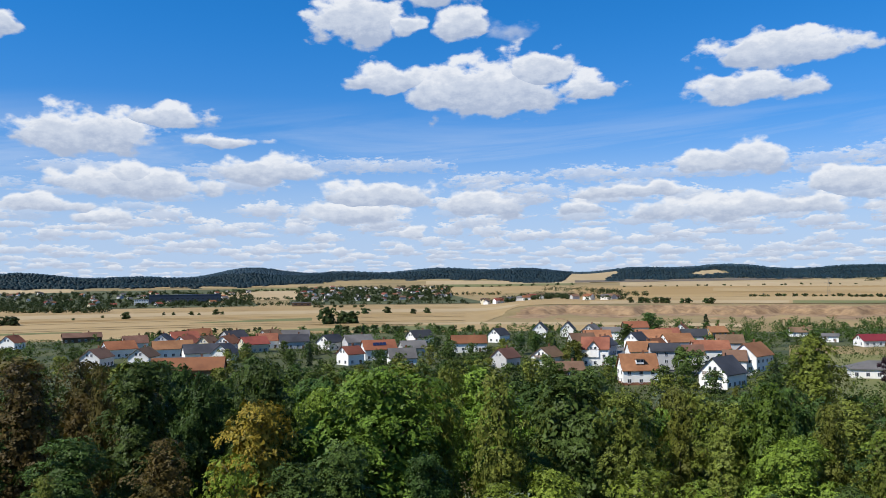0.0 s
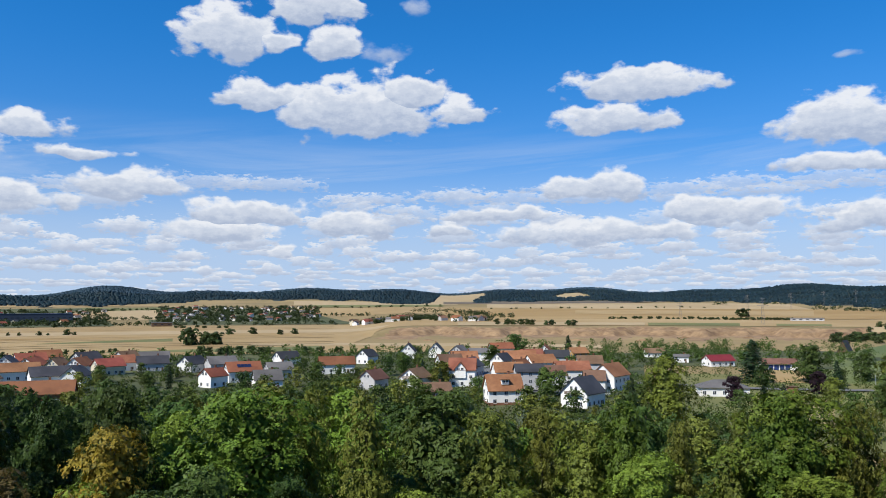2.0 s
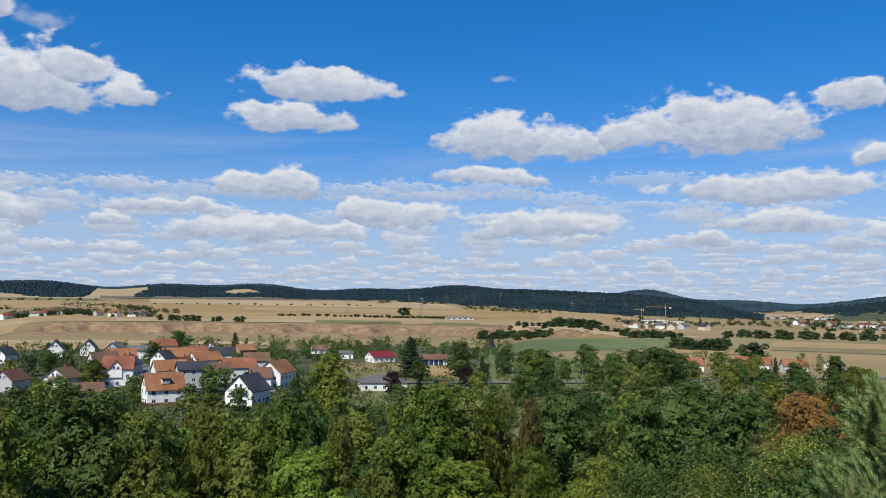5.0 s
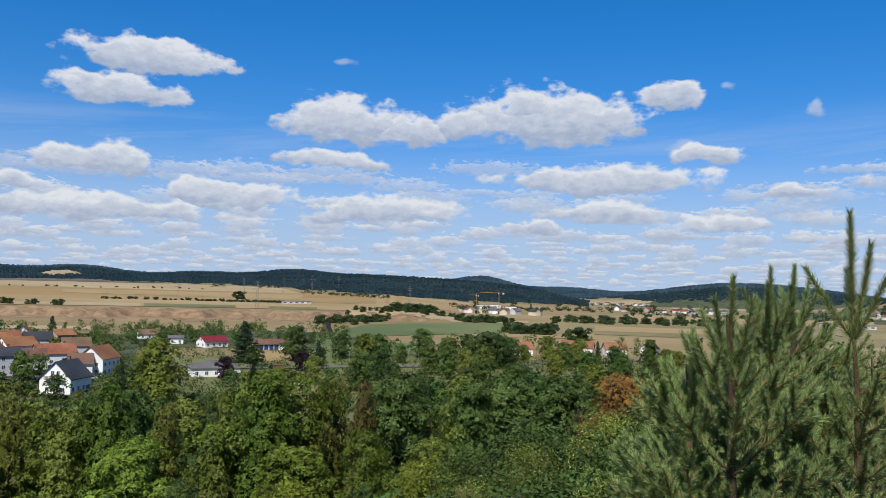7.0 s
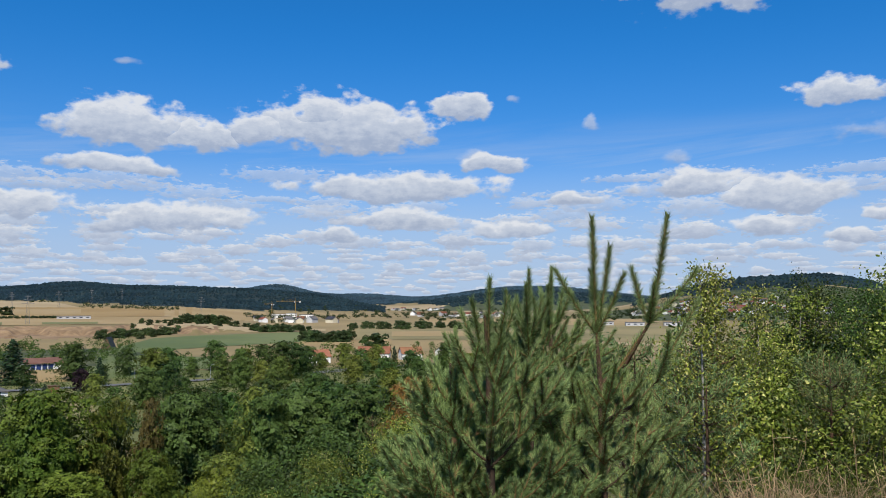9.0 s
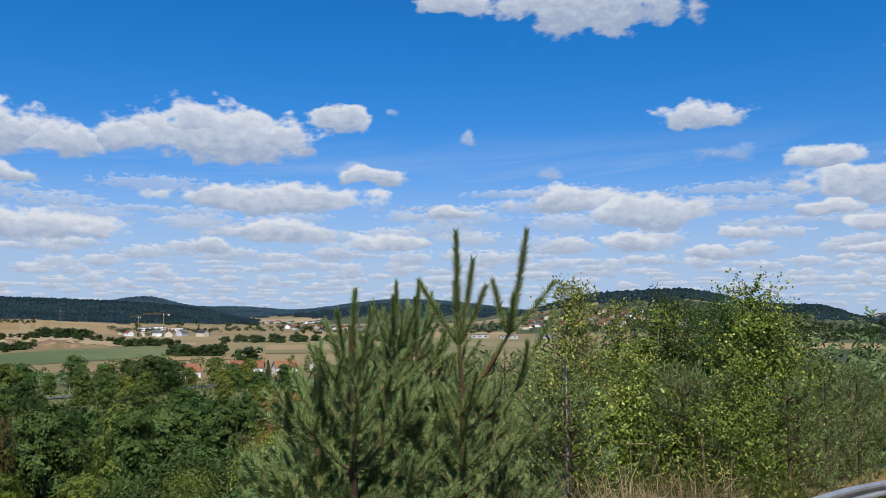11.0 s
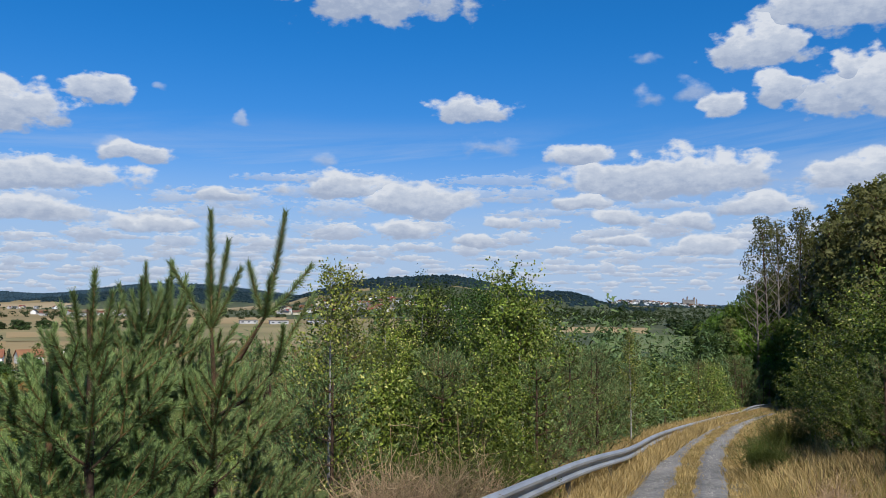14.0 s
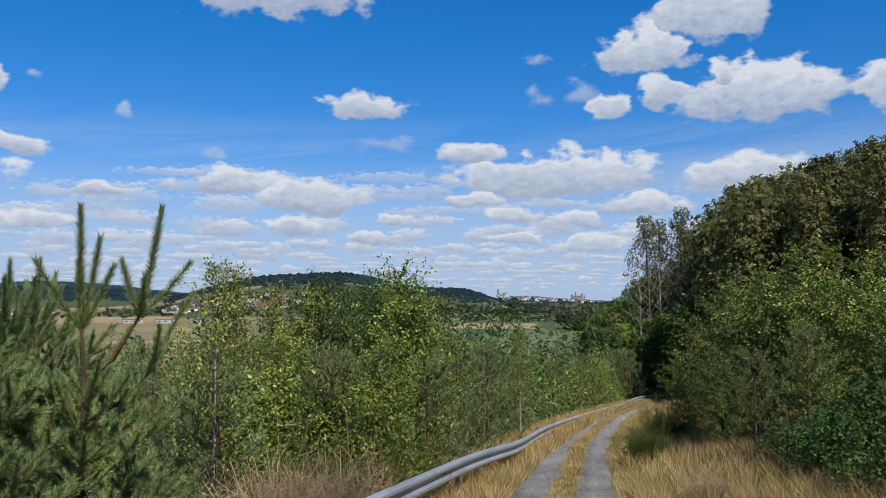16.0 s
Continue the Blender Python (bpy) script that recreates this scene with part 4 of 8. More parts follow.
def kind(key, own, group, make, *args, **kw):
    KINDS[key] = (lambda: make(*args, **kw), own, group)


G_TOWN, G_FAR, G_HILL, G_YOUNG = "trees in the village", "distant trees in the valley", "trees on the steep hill", "young pines on the slope"
for i in range(4):
    kind("broad%d" % i, 16, WOOD, crown_tree, "broadleaf_tree", "full green broadleaf tree on the wooded slope", "leaf", 10 + i, 22000, 16, (3.5, 3.0, 3.8, 2.6)[i], 0.06, 34 + 3 * i, 0.108, lump=(1.0, 1.9), flat=0.62, shape=(0.45, 0.35, 0.5, 0.4)[i])
    kind("back%d" % i, 16, WOOD, crown_tree, "broadleaf_tree", "green broadleaf tree at the far edge of the wooded slope", ("leaf", "leaf", "leaf_dark", "leaf_olive")[i], 16 + i, 10000, 16, (3.3, 2.7, 3.1, 2.5)[i], 0.25, 46, 0.135, shape=(0.45, 0.35, 0.5, 0.4)[i])
for i in range(3):
    kind("dark%d" % i, 16, WOOD, crown_tree, "broadleaf_tree", "dark green dense broadleaf tree on the slope", "leaf_dark", 20 + i, 20000, 16, (3.3, 2.6, 3.0)[i], 0.06, 34, 0.108, lump=(1.0, 1.8), flat=0.62, shape=(0.5, 0.3, 0.4)[i])
for i in range(2):
    kind("olive%d" % i, 15, WOOD, crown_tree, "broadleaf_tree", "yellowish olive green airy tree on the slope", "leaf_olive", 30 + i, 16000, 15, (2.3, 2.7)[i], 0.06, 42, 0.096, (0.3, 0.4)[i], lump=(0.75, 1.4))
kind("bright", 9, WOOD, crown_tree, "broadleaf_tree", "fresh light green tree on the slope", "leaf_bright", 32, 12000, 9, 2.5, 0.04, 36, 0.075, lump=(0.6, 1.1))
for i in range(2):
    kind("russet%d" % i, 16, WOOD, crown_tree, "broadleaf_tree", "brownish green drought-stressed tree on the slope", "leaf_russet", 36 + i, 13000, 16, 2.7, 0.08, 48, 0.115, 0.4, lump=(0.7, 1.4))
kind("yellow", 12, "", crown_tree, "maple_tree", "broadleaf tree with golden yellow crown", "leaf_yellow", 33, 20000, 12, 2.75, 0.06, 44, 0.098, lump=(0.7, 1.25))
kind("brown", 13, "", crown_tree, "chestnut_tree", "rust-brown withered chestnut tree", "leaf_brown", 34, 17000, 13, 2.9, 0.06, 40, 0.10)
kind("shrub", 4.0, "shrubs on the slope", bush, "shrub", "green shrub at the foot of the wood", "leaf", 41, 4.0, 2.6, 22, 130, 0.10)
kind("shrub_bright", 3.4, "shrubs on the slope", bush, "shrub", "light yellow-green shrub on the slope", "leaf_bright", 42, 3.4, 2.2, 22, 130, 0.09)
kind("shrub_silver", 3.4, "shrubs on the slope", bush, "willow_shrub", "silvery grey-green willow shrub", "leaf_silver", 43, 3.4, 2.0, 20, 110, 0.08, slim=0.3)
for i in range(3):
    kind("grown%d" % i, 15, G_TOWN, crown_tree, "garden_tree", "tall spreading tree by the valley road", ("leaf_dark", "leaf_mid", "leaf_olive")[i], 46 + i, 2400, 15, (4.6, 4.2, 4.8)[i], 0.02, 40, 0.32, lump=(1.2, 2.1))
kind("town0", 9, G_TOWN, broadleaf, "garden_tree", "round dark green tree in the valley", "leaf_dark", 50, 24, 14, 0.36, 9, 3.6, lump=(1.6, 2.9), low=0.06)
kind("town1", 9, G_TOWN, broadleaf, "garden_tree", "mid-green garden tree in the village", "leaf_mid", 51, 24, 14, 0.36, 9, 3.2, lump=(1.6, 2.9), low=0.06)
kind("town2", 9, G_TOWN, broadleaf, "garden_tree", "olive green tree on the valley floor", "leaf_olive", 52, 24, 14, 0.36, 9, 3.4, lump=(1.6, 2.9), low=0.06)
kind("purple", 9, "", broadleaf, "beech_tree", "dark purple copper beech by the road", "leaf_purple", 53, 34, 60, 0.3, 9, 3.6, lump=(1.4, 2.6), low=0.06)
kind("town_spruce", 12, "conifers in the village", conifer, "spruce_tree", "dark green spruce in a garden", "spruce", 54, 12, 2.8, 24, 80, 0.34)
kind("cypress", 9, "conifers in the village", conifer, "cypress_tree", "narrow dark evergreen by a house", "spruce", 55, 9, 1.5, 24, 60, 0.28, 0.02)
kind("poplar", 17, "", crown_tree, "larch_tree", "tall golden-green conical tree above the village", "leaf_gold", 56, 26000, 17, 3.9, 0.03, 100, 0.125, 0.14, 0.75, lump=(0.7, 1.3), ragged=0.15)
kind("far0", 9, G_FAR, broadleaf, "field_tree", "small round tree far off in the fields", "far_leaf", 60, 12, 9, 0.75, 9, 3.6, lump=(2.4, 3.6), low=0.03)
kind("far1", 9, G_FAR, broadleaf, "field_tree", "broad dark tree far off in the valley", "far_leaf", 61, 14, 9, 0.8, 9, 4.4, lump=(2.4, 3.8), low=0.03)
for i in range(3):
    kind("hpine%d" % i, 18, G_HILL, crown_tree, "forest_pine", "dark olive forest pine on the steep hill", "hill_pine", 70 + i, 6800, 18, (3.0, 2.5, 3.3)[i], 0.12, (54, 60, 48)[i], 0.125, (0.10, 0.07, 0.16)[i], 0.34, "pine_bark", (0.7, 1.25), 0.2)
kind("hpine_dead", 16, "", conifer, "forest_pine", "withered rust-brown pine on the steep hill", "leaf_brown", 78, 16, 2.4, 24, 120, 0.14, 0.2, "pine_bark")
kind("hpine_tall", 18, G_HILL, hill_pine, "forest_pine", "tall sparse pine with bare trunk above the track", "hill_pine", 75, 18, 2.6, 30, 90, 0.13, 0.55)
kind("hbroad_fine", 14, G_HILL, crown_tree, "hill_tree", "leafy green tree at the bend of the track", "leaf", 74, 10000, 14, 3.4, 0.04, 34, 0.105, lump=(1.0, 1.8))
kind("hbroad", 14, G_HILL, crown_tree, "hill_tree", "dark broadleaf tree on the steep hill", "leaf_dark", 73, 4600, 14, 3.4, 0.04, 28, 0.155, lump=(1.0, 1.8))
kind("birch0", 5.2, "young birches by the guard rail", birch, "birch_tree", "young birch with small green leaves and white stem", 80, stems=2, twigs=190, per=66, size=0.036, wide=1.3, leaf="birch_green")
kind("birch1", 5.0, "young birches by the guard rail", birch, "birch_tree", "slender young birch with sparse yellowing leaves", 81, 5.0, 0.8, 110, 50, 0.027)
kind("birch2", 6.5, "young birches by the guard rail", birch, "birch_tree", "bushy birch with dense green leaves beside the track", 82, 6.5, 2.2, 330, 70, 0.046, 4, "birch_green", 0.02)
kind("robinia", 6, "", birch, "robinia_tree", "dark green feathery young robinia", 84, 6, 1.7, 240, 120, 0.030, 2, "leaf_dark", 0.05)
kind("spine", 3.2, G_YOUNG, young_pine, "young_pine", "small young pine among the regrowth", 95, 3.2, 1.2, "needle_soft", 5, 20)
for i in range(2):
    kind("ypine%d" % i, 3.4, G_YOUNG, young_pine, "young_pine", "young grey-green pine on the overgrown slope", 90 + i, 3.4, 1.15)
kind("shrub_dark", 1.8, "shrubs along the guard rail", bush, "shrub", "dark low shrub under the birches", "leaf_dark", 97, 1.8, 1.5, 20, 120, 0.05)
kind("shrub_birch", 2.4, "shrubs along the guard rail", bush, "birch_shrub", "low birch shrub with small green leaves", "birch_green", 96, 2.4, 1.5, 30, 230, 0.030)

# ------------------------------------------------------------------ houses


def gable_roof(L, W, z0, rise, over=0.5, thick=0.22):
    """A pitched roof with thickness, ridge along x."""
    bm = bmesh.new()
    l, w = L / 2 + over, W / 2 + over
    zl = z0 - over * rise / (W / 2)
    prof = [(-w, zl), (0, z0 + rise), (w, zl), (w, zl + thick), (0, z0 + rise + thick * 1.15), (-w, zl + thick)]
    a = [bm.verts.new((-l, y, z)) for y, z in prof]
    b = [bm.verts.new((l, y, z)) for y, z in prof]
    bm.faces.new((a[0], a[1], a[4], a[5]))
    bm.faces.new((a[1], a[2], a[3], a[4]))
    bm.faces.new((b[1], b[0], b[5], b[4]))
    bm.faces.new((b[2], b[1], b[4], b[3]))
    for i in range(6):
        j = (i + 1) % 6
        bm.faces.new((a[j], a[i], b[i], b[j]))
    return bm


def hip_roof(L, W, z0, rise, over=0.5):
    bm = bmesh.new()
    l, w = L / 2 + over, W / 2 + over
    r = max(l - w, 0.3)
    e = [bm.verts.new(p) for p in ((-l, -w, z0), (l, -w, z0), (l, w, z0), (-l, w, z0))]
    u = [bm.verts.new(p) for p in ((-l, -w, z0 + 0.2), (l, -w, z0 + 0.2), (l, w, z0 + 0.2), (-l, w, z0 + 0.2))]
    a, b = bm.verts.new((-r, 0, z0 + rise)), bm.verts.new((r, 0, z0 + rise))
    bm.faces.new(e[::-1])
    for i in range(4):
        j = (i + 1) % 4
        bm.faces.new((e[i], e[j], u[j], u[i]))
    bm.faces.new((u[0], u[1], b, a))
    bm.faces.new((u[1], u[2], b))
    bm.faces.new((u[2], u[3], a, b))
    bm.faces.new((u[3], u[0], a))
    return bm


def gable_wall(L, W, h, rise):
    """The body of a house: walls up to the eaves and both gables."""
    bm = bmesh.new()
    l, w = L / 2, W / 2
    prof = [(-w, -1.5), (w, -1.5), (w, h), (0, h + rise), (-w, h)]
    a = [bm.verts.new((-l, y, z)) for y, z in prof]
    b = [bm.verts.new((l, y, z)) for y, z in prof]
    bm.faces.new(a[::-1])
    bm.faces.new(b)
    for i in range(5):
        j = (i + 1) % 5
        bm.faces.new((a[i], a[j], b[j], b[i]))
    return bm


def window_on(house, x, y, z, turn, w=1.1, h=1.25, mat="frame_white", shutters=False):
    """A window standing 3 cm proud of a wall; turn 0 faces -y."""
    fr = part("window", boxes((-w / 2 - 0.1, -w / 2, -0.06, 0.05, -h / 2 - 0.1, h / 2 + 0.1), (w / 2, w / 2 + 0.1, -0.06, 0.05, -h / 2 - 0.1, h / 2 + 0.1),
                              (-w / 2, w / 2, -0.06, 0.05, h / 2, h / 2 + 0.1), (-w / 2, w / 2, -0.10, 0.05, -h / 2 - 0.12, -h / 2), (-0.04, 0.04, -0.05, 0.04, -h / 2, h / 2)), M[mat], house)
    fr.matrix_basis = pose(x, y, z, 0, 0, turn)
    part("pane", boxes((-w / 2, w / 2, -0.03, 0.02, -h / 2, h / 2)), M["glass"], fr)
    return fr


def house(az, d, turn, L, W, h, rise, wall, roof, label, chimney=True, dormer=0, balcony=False, solar=False, hip=False, plinth=None, rows=None, windows=True, bare=False, cross=False):
    """A house whose ridge runs along its own x; turn: degrees anticlockwise from lying square across the line of sight."""
    x, y = spot(az, d)
    root = thing("house", label, "house", x, y, ground_z(x, y), -az + turn, group="village houses")
    if hip:
        part("wall", boxes((-L / 2, L / 2, -W / 2, W / 2, -1.5, h)), M[wall], root)
        part("roof", hip_roof(L, W, h, rise), M[roof], root)
    else:
        part("wall", gable_wall(L, W, h, rise), M[wall], root)
        part("roof", gable_roof(L, W, h, rise), M[roof], root)
    if chimney:
        c = part("chimney", boxes((-0.35, 0.35, -0.3, 0.3, -1.2, 1.1), (-0.42, 0.42, -0.37, 0.37, 1.1, 1.22)), M["brick"], root)
        c.location = (L * 0.18, 0.4, h + rise)
    if plinth:
        part("plinth", boxes((-L / 2 - 0.06, L / 2 + 0.06, -W / 2 - 0.06, W / 2 + 0.06, -1.4, 1.1)), M[plinth], root)
    if windows:
        floors = rows or max(1, int(h / 2.7))
        for f in range(floors):
            zc = 1.55 + f * 2.75
            if zc + 0.7 > h:
                break
            nx, ny = max(2, int(L / 3.2)), max(2, int(W / 3.4))
            for i in range(nx):
                xx = (i - (nx - 1) / 2) * L / nx
                window_on(root, xx, -W / 2, zc, 0)
                if bare:
                    window_on(root, xx, W / 2, zc, 180)
            for i in range(ny):
                yy = (i - (ny - 1) / 2) * W / ny
                window_on(root, L / 2, yy, zc, 90)
                window_on(root, -L / 2, yy, zc, -90)
        if not hip and rise > 2.6:
            for sx, tn in ((L / 2, 90), (-L / 2, -90)):
                for yy in (-0.9, 0.9):
                    window_on(root, sx, yy, h + rise * 0.34, tn, 0.9, 1.1)
        part("door", boxes((-0.5, 0.5, -W / 2 - 0.05, -W / 2 + 0.04, 0.0, 2.05)), M["brown_wall"], root).location = (L * 0.30, 0, 0)
    for k in range(dormer):
        xx = (k - (dormer - 1) / 2) * 3.2
        dm = part("dormer", boxes((-1.3, 1.3, -1.3, 1.4, -0.9, 0.75)), M[wall], root)
        dm.location = (xx, -W / 4 - 0.1, h + rise * 0.55)
        part("roof", boxes((-1.6, 1.6, -1.75, 1.5, 0.75, 0.95)), M[roof], dm)
        for sx in (-0.6, 0.6):
            window_on(dm, sx, -1.3, 0.1, 0, 0.9, 0.8)
    if cross:
        cw, ch = L * 0.42, rise * 0.86
        g = part("cross_gable", gable_wall(2.2, cw, h * 0.32, ch * 0.72), M[wall], root)
        g.matrix_basis = pose(-L * 0.06, -W / 2 + 0.6, h * 0.72, 0, 0, 90)
        part("roof", gable_roof(2.6, cw, h * 0.32, ch * 0.72, 0.3), M[roof], g)
        for yy in (-0.8, 0.8):
            window_on(g, -1.1, yy, h * 0.30, -90, 0.9, 1.1)
    if balcony:
        b = part("balcony", boxes((-L / 2 - 1.3, -L / 2 - 0.002, -W * 0.30, W * 0.30, h - 0.35, h - 0.18)), M["grey_wall"], root)
        n = 16
        for i in range(n):
            yy = -W * 0.30 + W * 0.60 * (i + 0.5) / n
            part("board", boxes((-L / 2 - 1.33, -L / 2 - 1.30, yy - 0.13, yy + 0.13, h - 0.3, h + 0.75)), M["brown_wall"], b)
    if solar:
        ang = math.atan2(rise, W / 2)
        for i in range(4):
            for j in range(2):
                s = part("solar_panel", boxes((-0.75, 0.75, -0.5, 0.5, 0.0, 0.05)), M["panel_blue"], root)
                s.matrix_basis = pose((i - 1.5) * 1.6, -W / 4 + (j - 0.5) * 1.05 * math.cos(ang), h + rise / 2 + (j - 0.5) * 1.05 * math.sin(ang) + 0.34, math.degrees(ang), 0, 0)
    return root


W_, G_, C_ = "white_wall", "grey_wall", "cream_wall"
house(-16.39, 527, 20, 14, 9, 4.6, 3.6, W_, "tile_red", "white house with red tiled roof")
house(-17.33, 499, 15, 15, 10, 4.6, 3.6, W_, "tile_red", "long white house with red-brown roof")
house(-18.60, 480, 75, 11, 9, 4.6, 3.6, W_, "tile_dark", "white gabled house with dark roof")
house(-17.20, 459, 60, 12, 10, 4.6, 3.6, W_, "tile_red", "white house with dark red roof")
house(-18.04, 421, 5, 18, 10, 4.6, 3.4, W_, "tile_orange", "white house with bright orange roof")
house(-15.94, 401, 10, 20, 10, 4.6, 3.6, W_, "tile_dark", "large white house with dark slate roof")
house(-14.70, 396, 70, 12, 9, 4.6, 3.8, W_, "tile_dark", "white gabled house with slate roof")
house(-17.01, 328, -8, 26, 12, 4.2, 4.0, "brick", "tile_red", "long barn with red-brown tiled roof")
house(-20.35, 473, 10, 12, 10, 4.6, 3.4, W_, "tile_brown", "house with brown tiled roof")
house(-19.78, 391, 70, 14, 9, 4.6, 3.6, W_, "tile_brown", "white gabled house with brown roof")
house(-22.6, 395, 65, 14, 9, 4.6, 3.6, W_, "tile_brown", "white gabled house with weathered brown roof")
house(-21.3, 430, 20, 14, 10, 4.6, 3.4, W_, "tile_red", "white house with red-brown roof and gable")
house(-27.4, 520, 60, 11, 9, 4.2, 3.6, W_, "tile_red", "white gabled house at the edge of the fields")
house(-23.5, 560, 5, 22, 12, 3.6, 2.4, "brown_wall", "tile_brown", "long low brown farm shed")
house(-15.80, 447, 60, 10, 8, 4.6, 3.6, C_, "tile_brown", "cream house with brown roof")
house(-14.53, 448, 65, 13, 9, 4.6, 3.6, W_, "tile_red", "white gabled house with red roof")
house(-14.16, 493, 35, 13, 10, 4.8, 3.6, G_, "tile_dark", "grey house with dark slate roof")
house(-12.86, 436, 25, 13, 9, 4.6, 3.4, C_, "tile_red", "cream house with red-brown roof")
house(-12.01, 461, 15, 11, 9, 4.6, 3.4, W_, "tile_orange", "house with orange tiled roof")
house(-11.78, 494, 40, 11, 9, 5.0, 3.4, G_, "tile_brown", "house with brown roof")
house(-10.21, 455, 5, 15, 10, 4.2, 3.4, G_, "tile_dark", "low house with dark slate roof")
house(-10.1, 500, 0, 16, 10, 4.2, 3.2, G_, "tile_grey", "house with flat grey roof")
house(-7.72, 440, 50, 12, 9, 4.4, 3.6, W_, "tile_dark", "white gabled house with bluish dark roof")
house(-5.91, 437, 20, 14, 10, 4.4, 3.4, G_, "tile_grey", "house with grey tiled roof")
house(-2.90, 352, 10, 11, 9, 4.4, 3.6, W_, "tile_grey", "house with grey-brown roof")
house(-6.40, 368, 40, 9, 8, 5.0, 3.0, W_, "tile_red", "small white house with red roof")
house(-1.64, 469, 35, 13, 9, 4.4, 3.6, W_, "tile_dark", "white gabled house with dark roof")
house(-2.15, 405, 20, 12, 9, 4.0, 3.2, G_, "tile_grey", "house with grey roof")
house(1.70, 418, 8, 17, 9, 4.6, 3.4, W_, "tile_red", "long house with red-brown tiled roof")
house(3.79, 479, 55, 10, 8, 4.6, 3.4, W_, "tile_dark", "small white gabled house among gardens")
house(6.61, 520, 82, 10, 8.5, 5.0, 4.4, W_, "tile_dark", "tall white gabled house with dark roof")
house(8.50, 528, 82, 10, 8, 5.0, 4.2, W_, "tile_dark", "white gabled house with steep dark roof")
house(10.07, 506, 70, 11, 9, 5.0, 3.8, G_, "tile_grey", "pale grey gabled house in the village")
house(11.4, 500, 0, 12, 9, 5.0, 2.4, W_, "tile_grey", "white house with low grey roof")
house(4.22, 348, 55, 10, 8, 4.4, 3.4, G_, "tile_brown", "grey gabled house with brown roof")
house(8.40, 311, 10, 11, 9, 3.2, 2.6, "brown_wall", "tile_brown", "low house with brown tiled roof")
house(14.1, 446, 10, 18, 11, 5.2, 3.8, W_, "tile_orange", "large house with orange tiled roof")
house(15.6, 420, 30, 14, 10, 5.0, 3.6, W_, "tile_orange", "house with orange tiled roof")
house(12.94, 544, 20, 15, 9, 5.2, 3.4, W_, "tile_red", "white house with red gable roof")
house(15.95, 513, 80, 8, 7, 5.6, 3.2, W_, "tile_red", "small white gabled house among gardens")
house(16.71, 464, 5, 13, 9, 5.0, 3.4, G_, "tile_dark", "grey house with dark slate roof")
house(17.21, 388, 20, 9, 8, 5.0, 3.6, W_, "tile_orange", "small white house with orange roof")
house(17.96, 388, 15, 12, 9, 5.0, 3.6, W_, "tile_orange", "house with orange roof between trees")
house(18.1, 491, 30, 10, 9, 5.6, 2.8, "orange_wall", "tile_orange", "house with bright orange wall")
house(23.18, 544, 10, 12, 9, 3.0, 2.6, W_, "tile_brown", "low house with brown roof")
house(24.9, 500, 0, 8, 7, 3.4, 1.2, W_, "tile_grey", "small white flat-roofed house")
house(48.14, 460, 20, 9, 9, 3.8, 3.2, W_, "tile_orange", "white house with orange roof among trees")
house(51.83, 484, -6, 18, 10, 3.8, 3.4, W_, "tile_orange", "long white house with orange roof")
house(54.3, 481, 15, 12, 9, 3.8, 3.2, W_, "tile_orange", "white house with orange tiled roof")
house(56.6, 500, 75, 10, 8, 3.8, 3.4, W_, "tile_grey", "white gabled house with grey roof")
house(-4.50, 390, 15, 15, 10, 5.2, 3.8, W_, "tile_red", "white house with solar panels on a dark red roof", solar=True)
house(7.10, 353, 60, 11, 9.5, 4.4, 3.6, W_, "tile_brown", "chalet-like house with brown boarded balcony", balcony=True)
house(10.32, 357, -4, 11, 9, 7.4, 4.4, W_, "tile_orange", "tall white house with orange roof and cross gable", cross=True)
house(13.05, 294, 14, 12, 9.5, 5.4, 4.8, W_, "tile_orange", "white house with steep orange roof and dormer", dormer=1, plinth="brick")
house(14.82, 337, 8, 11, 9.5, 8.2, 2.6, G_, "tile_dark", "grey three-storey house with dark roof", rows=3)
house(18.45, 290, 62, 13, 10, 5.0, 5.0, W_, "tile_dark", "white gabled house with dark roof and balcony", balcony=True)
house(20.3, 345, 64, 14, 10, 6.4, 4.4, W_, "tile_orange", "large white gabled house with orange roof")
house(19.2, 338, 5, 8, 8, 5.0, 3.4, W_, "tile_brown", "annexe with brown tiled roof", chimney=False)
house(27.20, 476, 30, 14, 10, 3.2, 2.8, W_, "tile_crimson", "low white house with crimson roof", chimney=False)
house(27.4, 336, 8, 18, 12, 3.2, 2.8, W_, "tile_grey", "white bungalow with grey hipped roof", hip=True, chimney=False)

house(9.40, 425, 20, 12, 9, 4.8, 3.6, W_, "tile_brown", "white house with weathered brown roof")
house(10.90, 405, 70, 11, 9, 5.0, 3.8, G_, "tile_dark", "grey gabled house with dark roof")
house(13.40, 375, 15, 13, 9, 5.0, 3.8, W_, "tile_orange", "house with orange tiled roof and chimney")
house(14.25, 395, 65, 11, 9, 5.0, 3.8, C_, "tile_red", "cream gabled house with red roof")
house(16.30, 365, 10, 12, 9, 4.6, 3.6, W_, "tile_brown", "house with brown tiled roof behind a tree")
house(15.00, 468, 30, 13, 9, 5.0, 3.6, W_, "tile_orange", "white house with bright orange roof")
house(18.90, 420, 10, 12, 9, 4.8, 3.4, G_, "tile_brown", "grey house with brown roof")
house(13.00, 430, 60, 10, 8, 5.0, 3.6, W_, "tile_dark", "white gabled house with dark slate roof")
house(10.40, 455, 10, 14, 9, 4.8, 3.4, W_, "tile_orange", "long house with orange tiled roof")

# ------------------------------------------------------------------ farmland
STUB, PALE, GRN = "wide golden stubble field", "pale harvested field", "strip of green crop in the stubble"
field(-45, 14, 575, 590, 700, 690, "stubble", STUB)
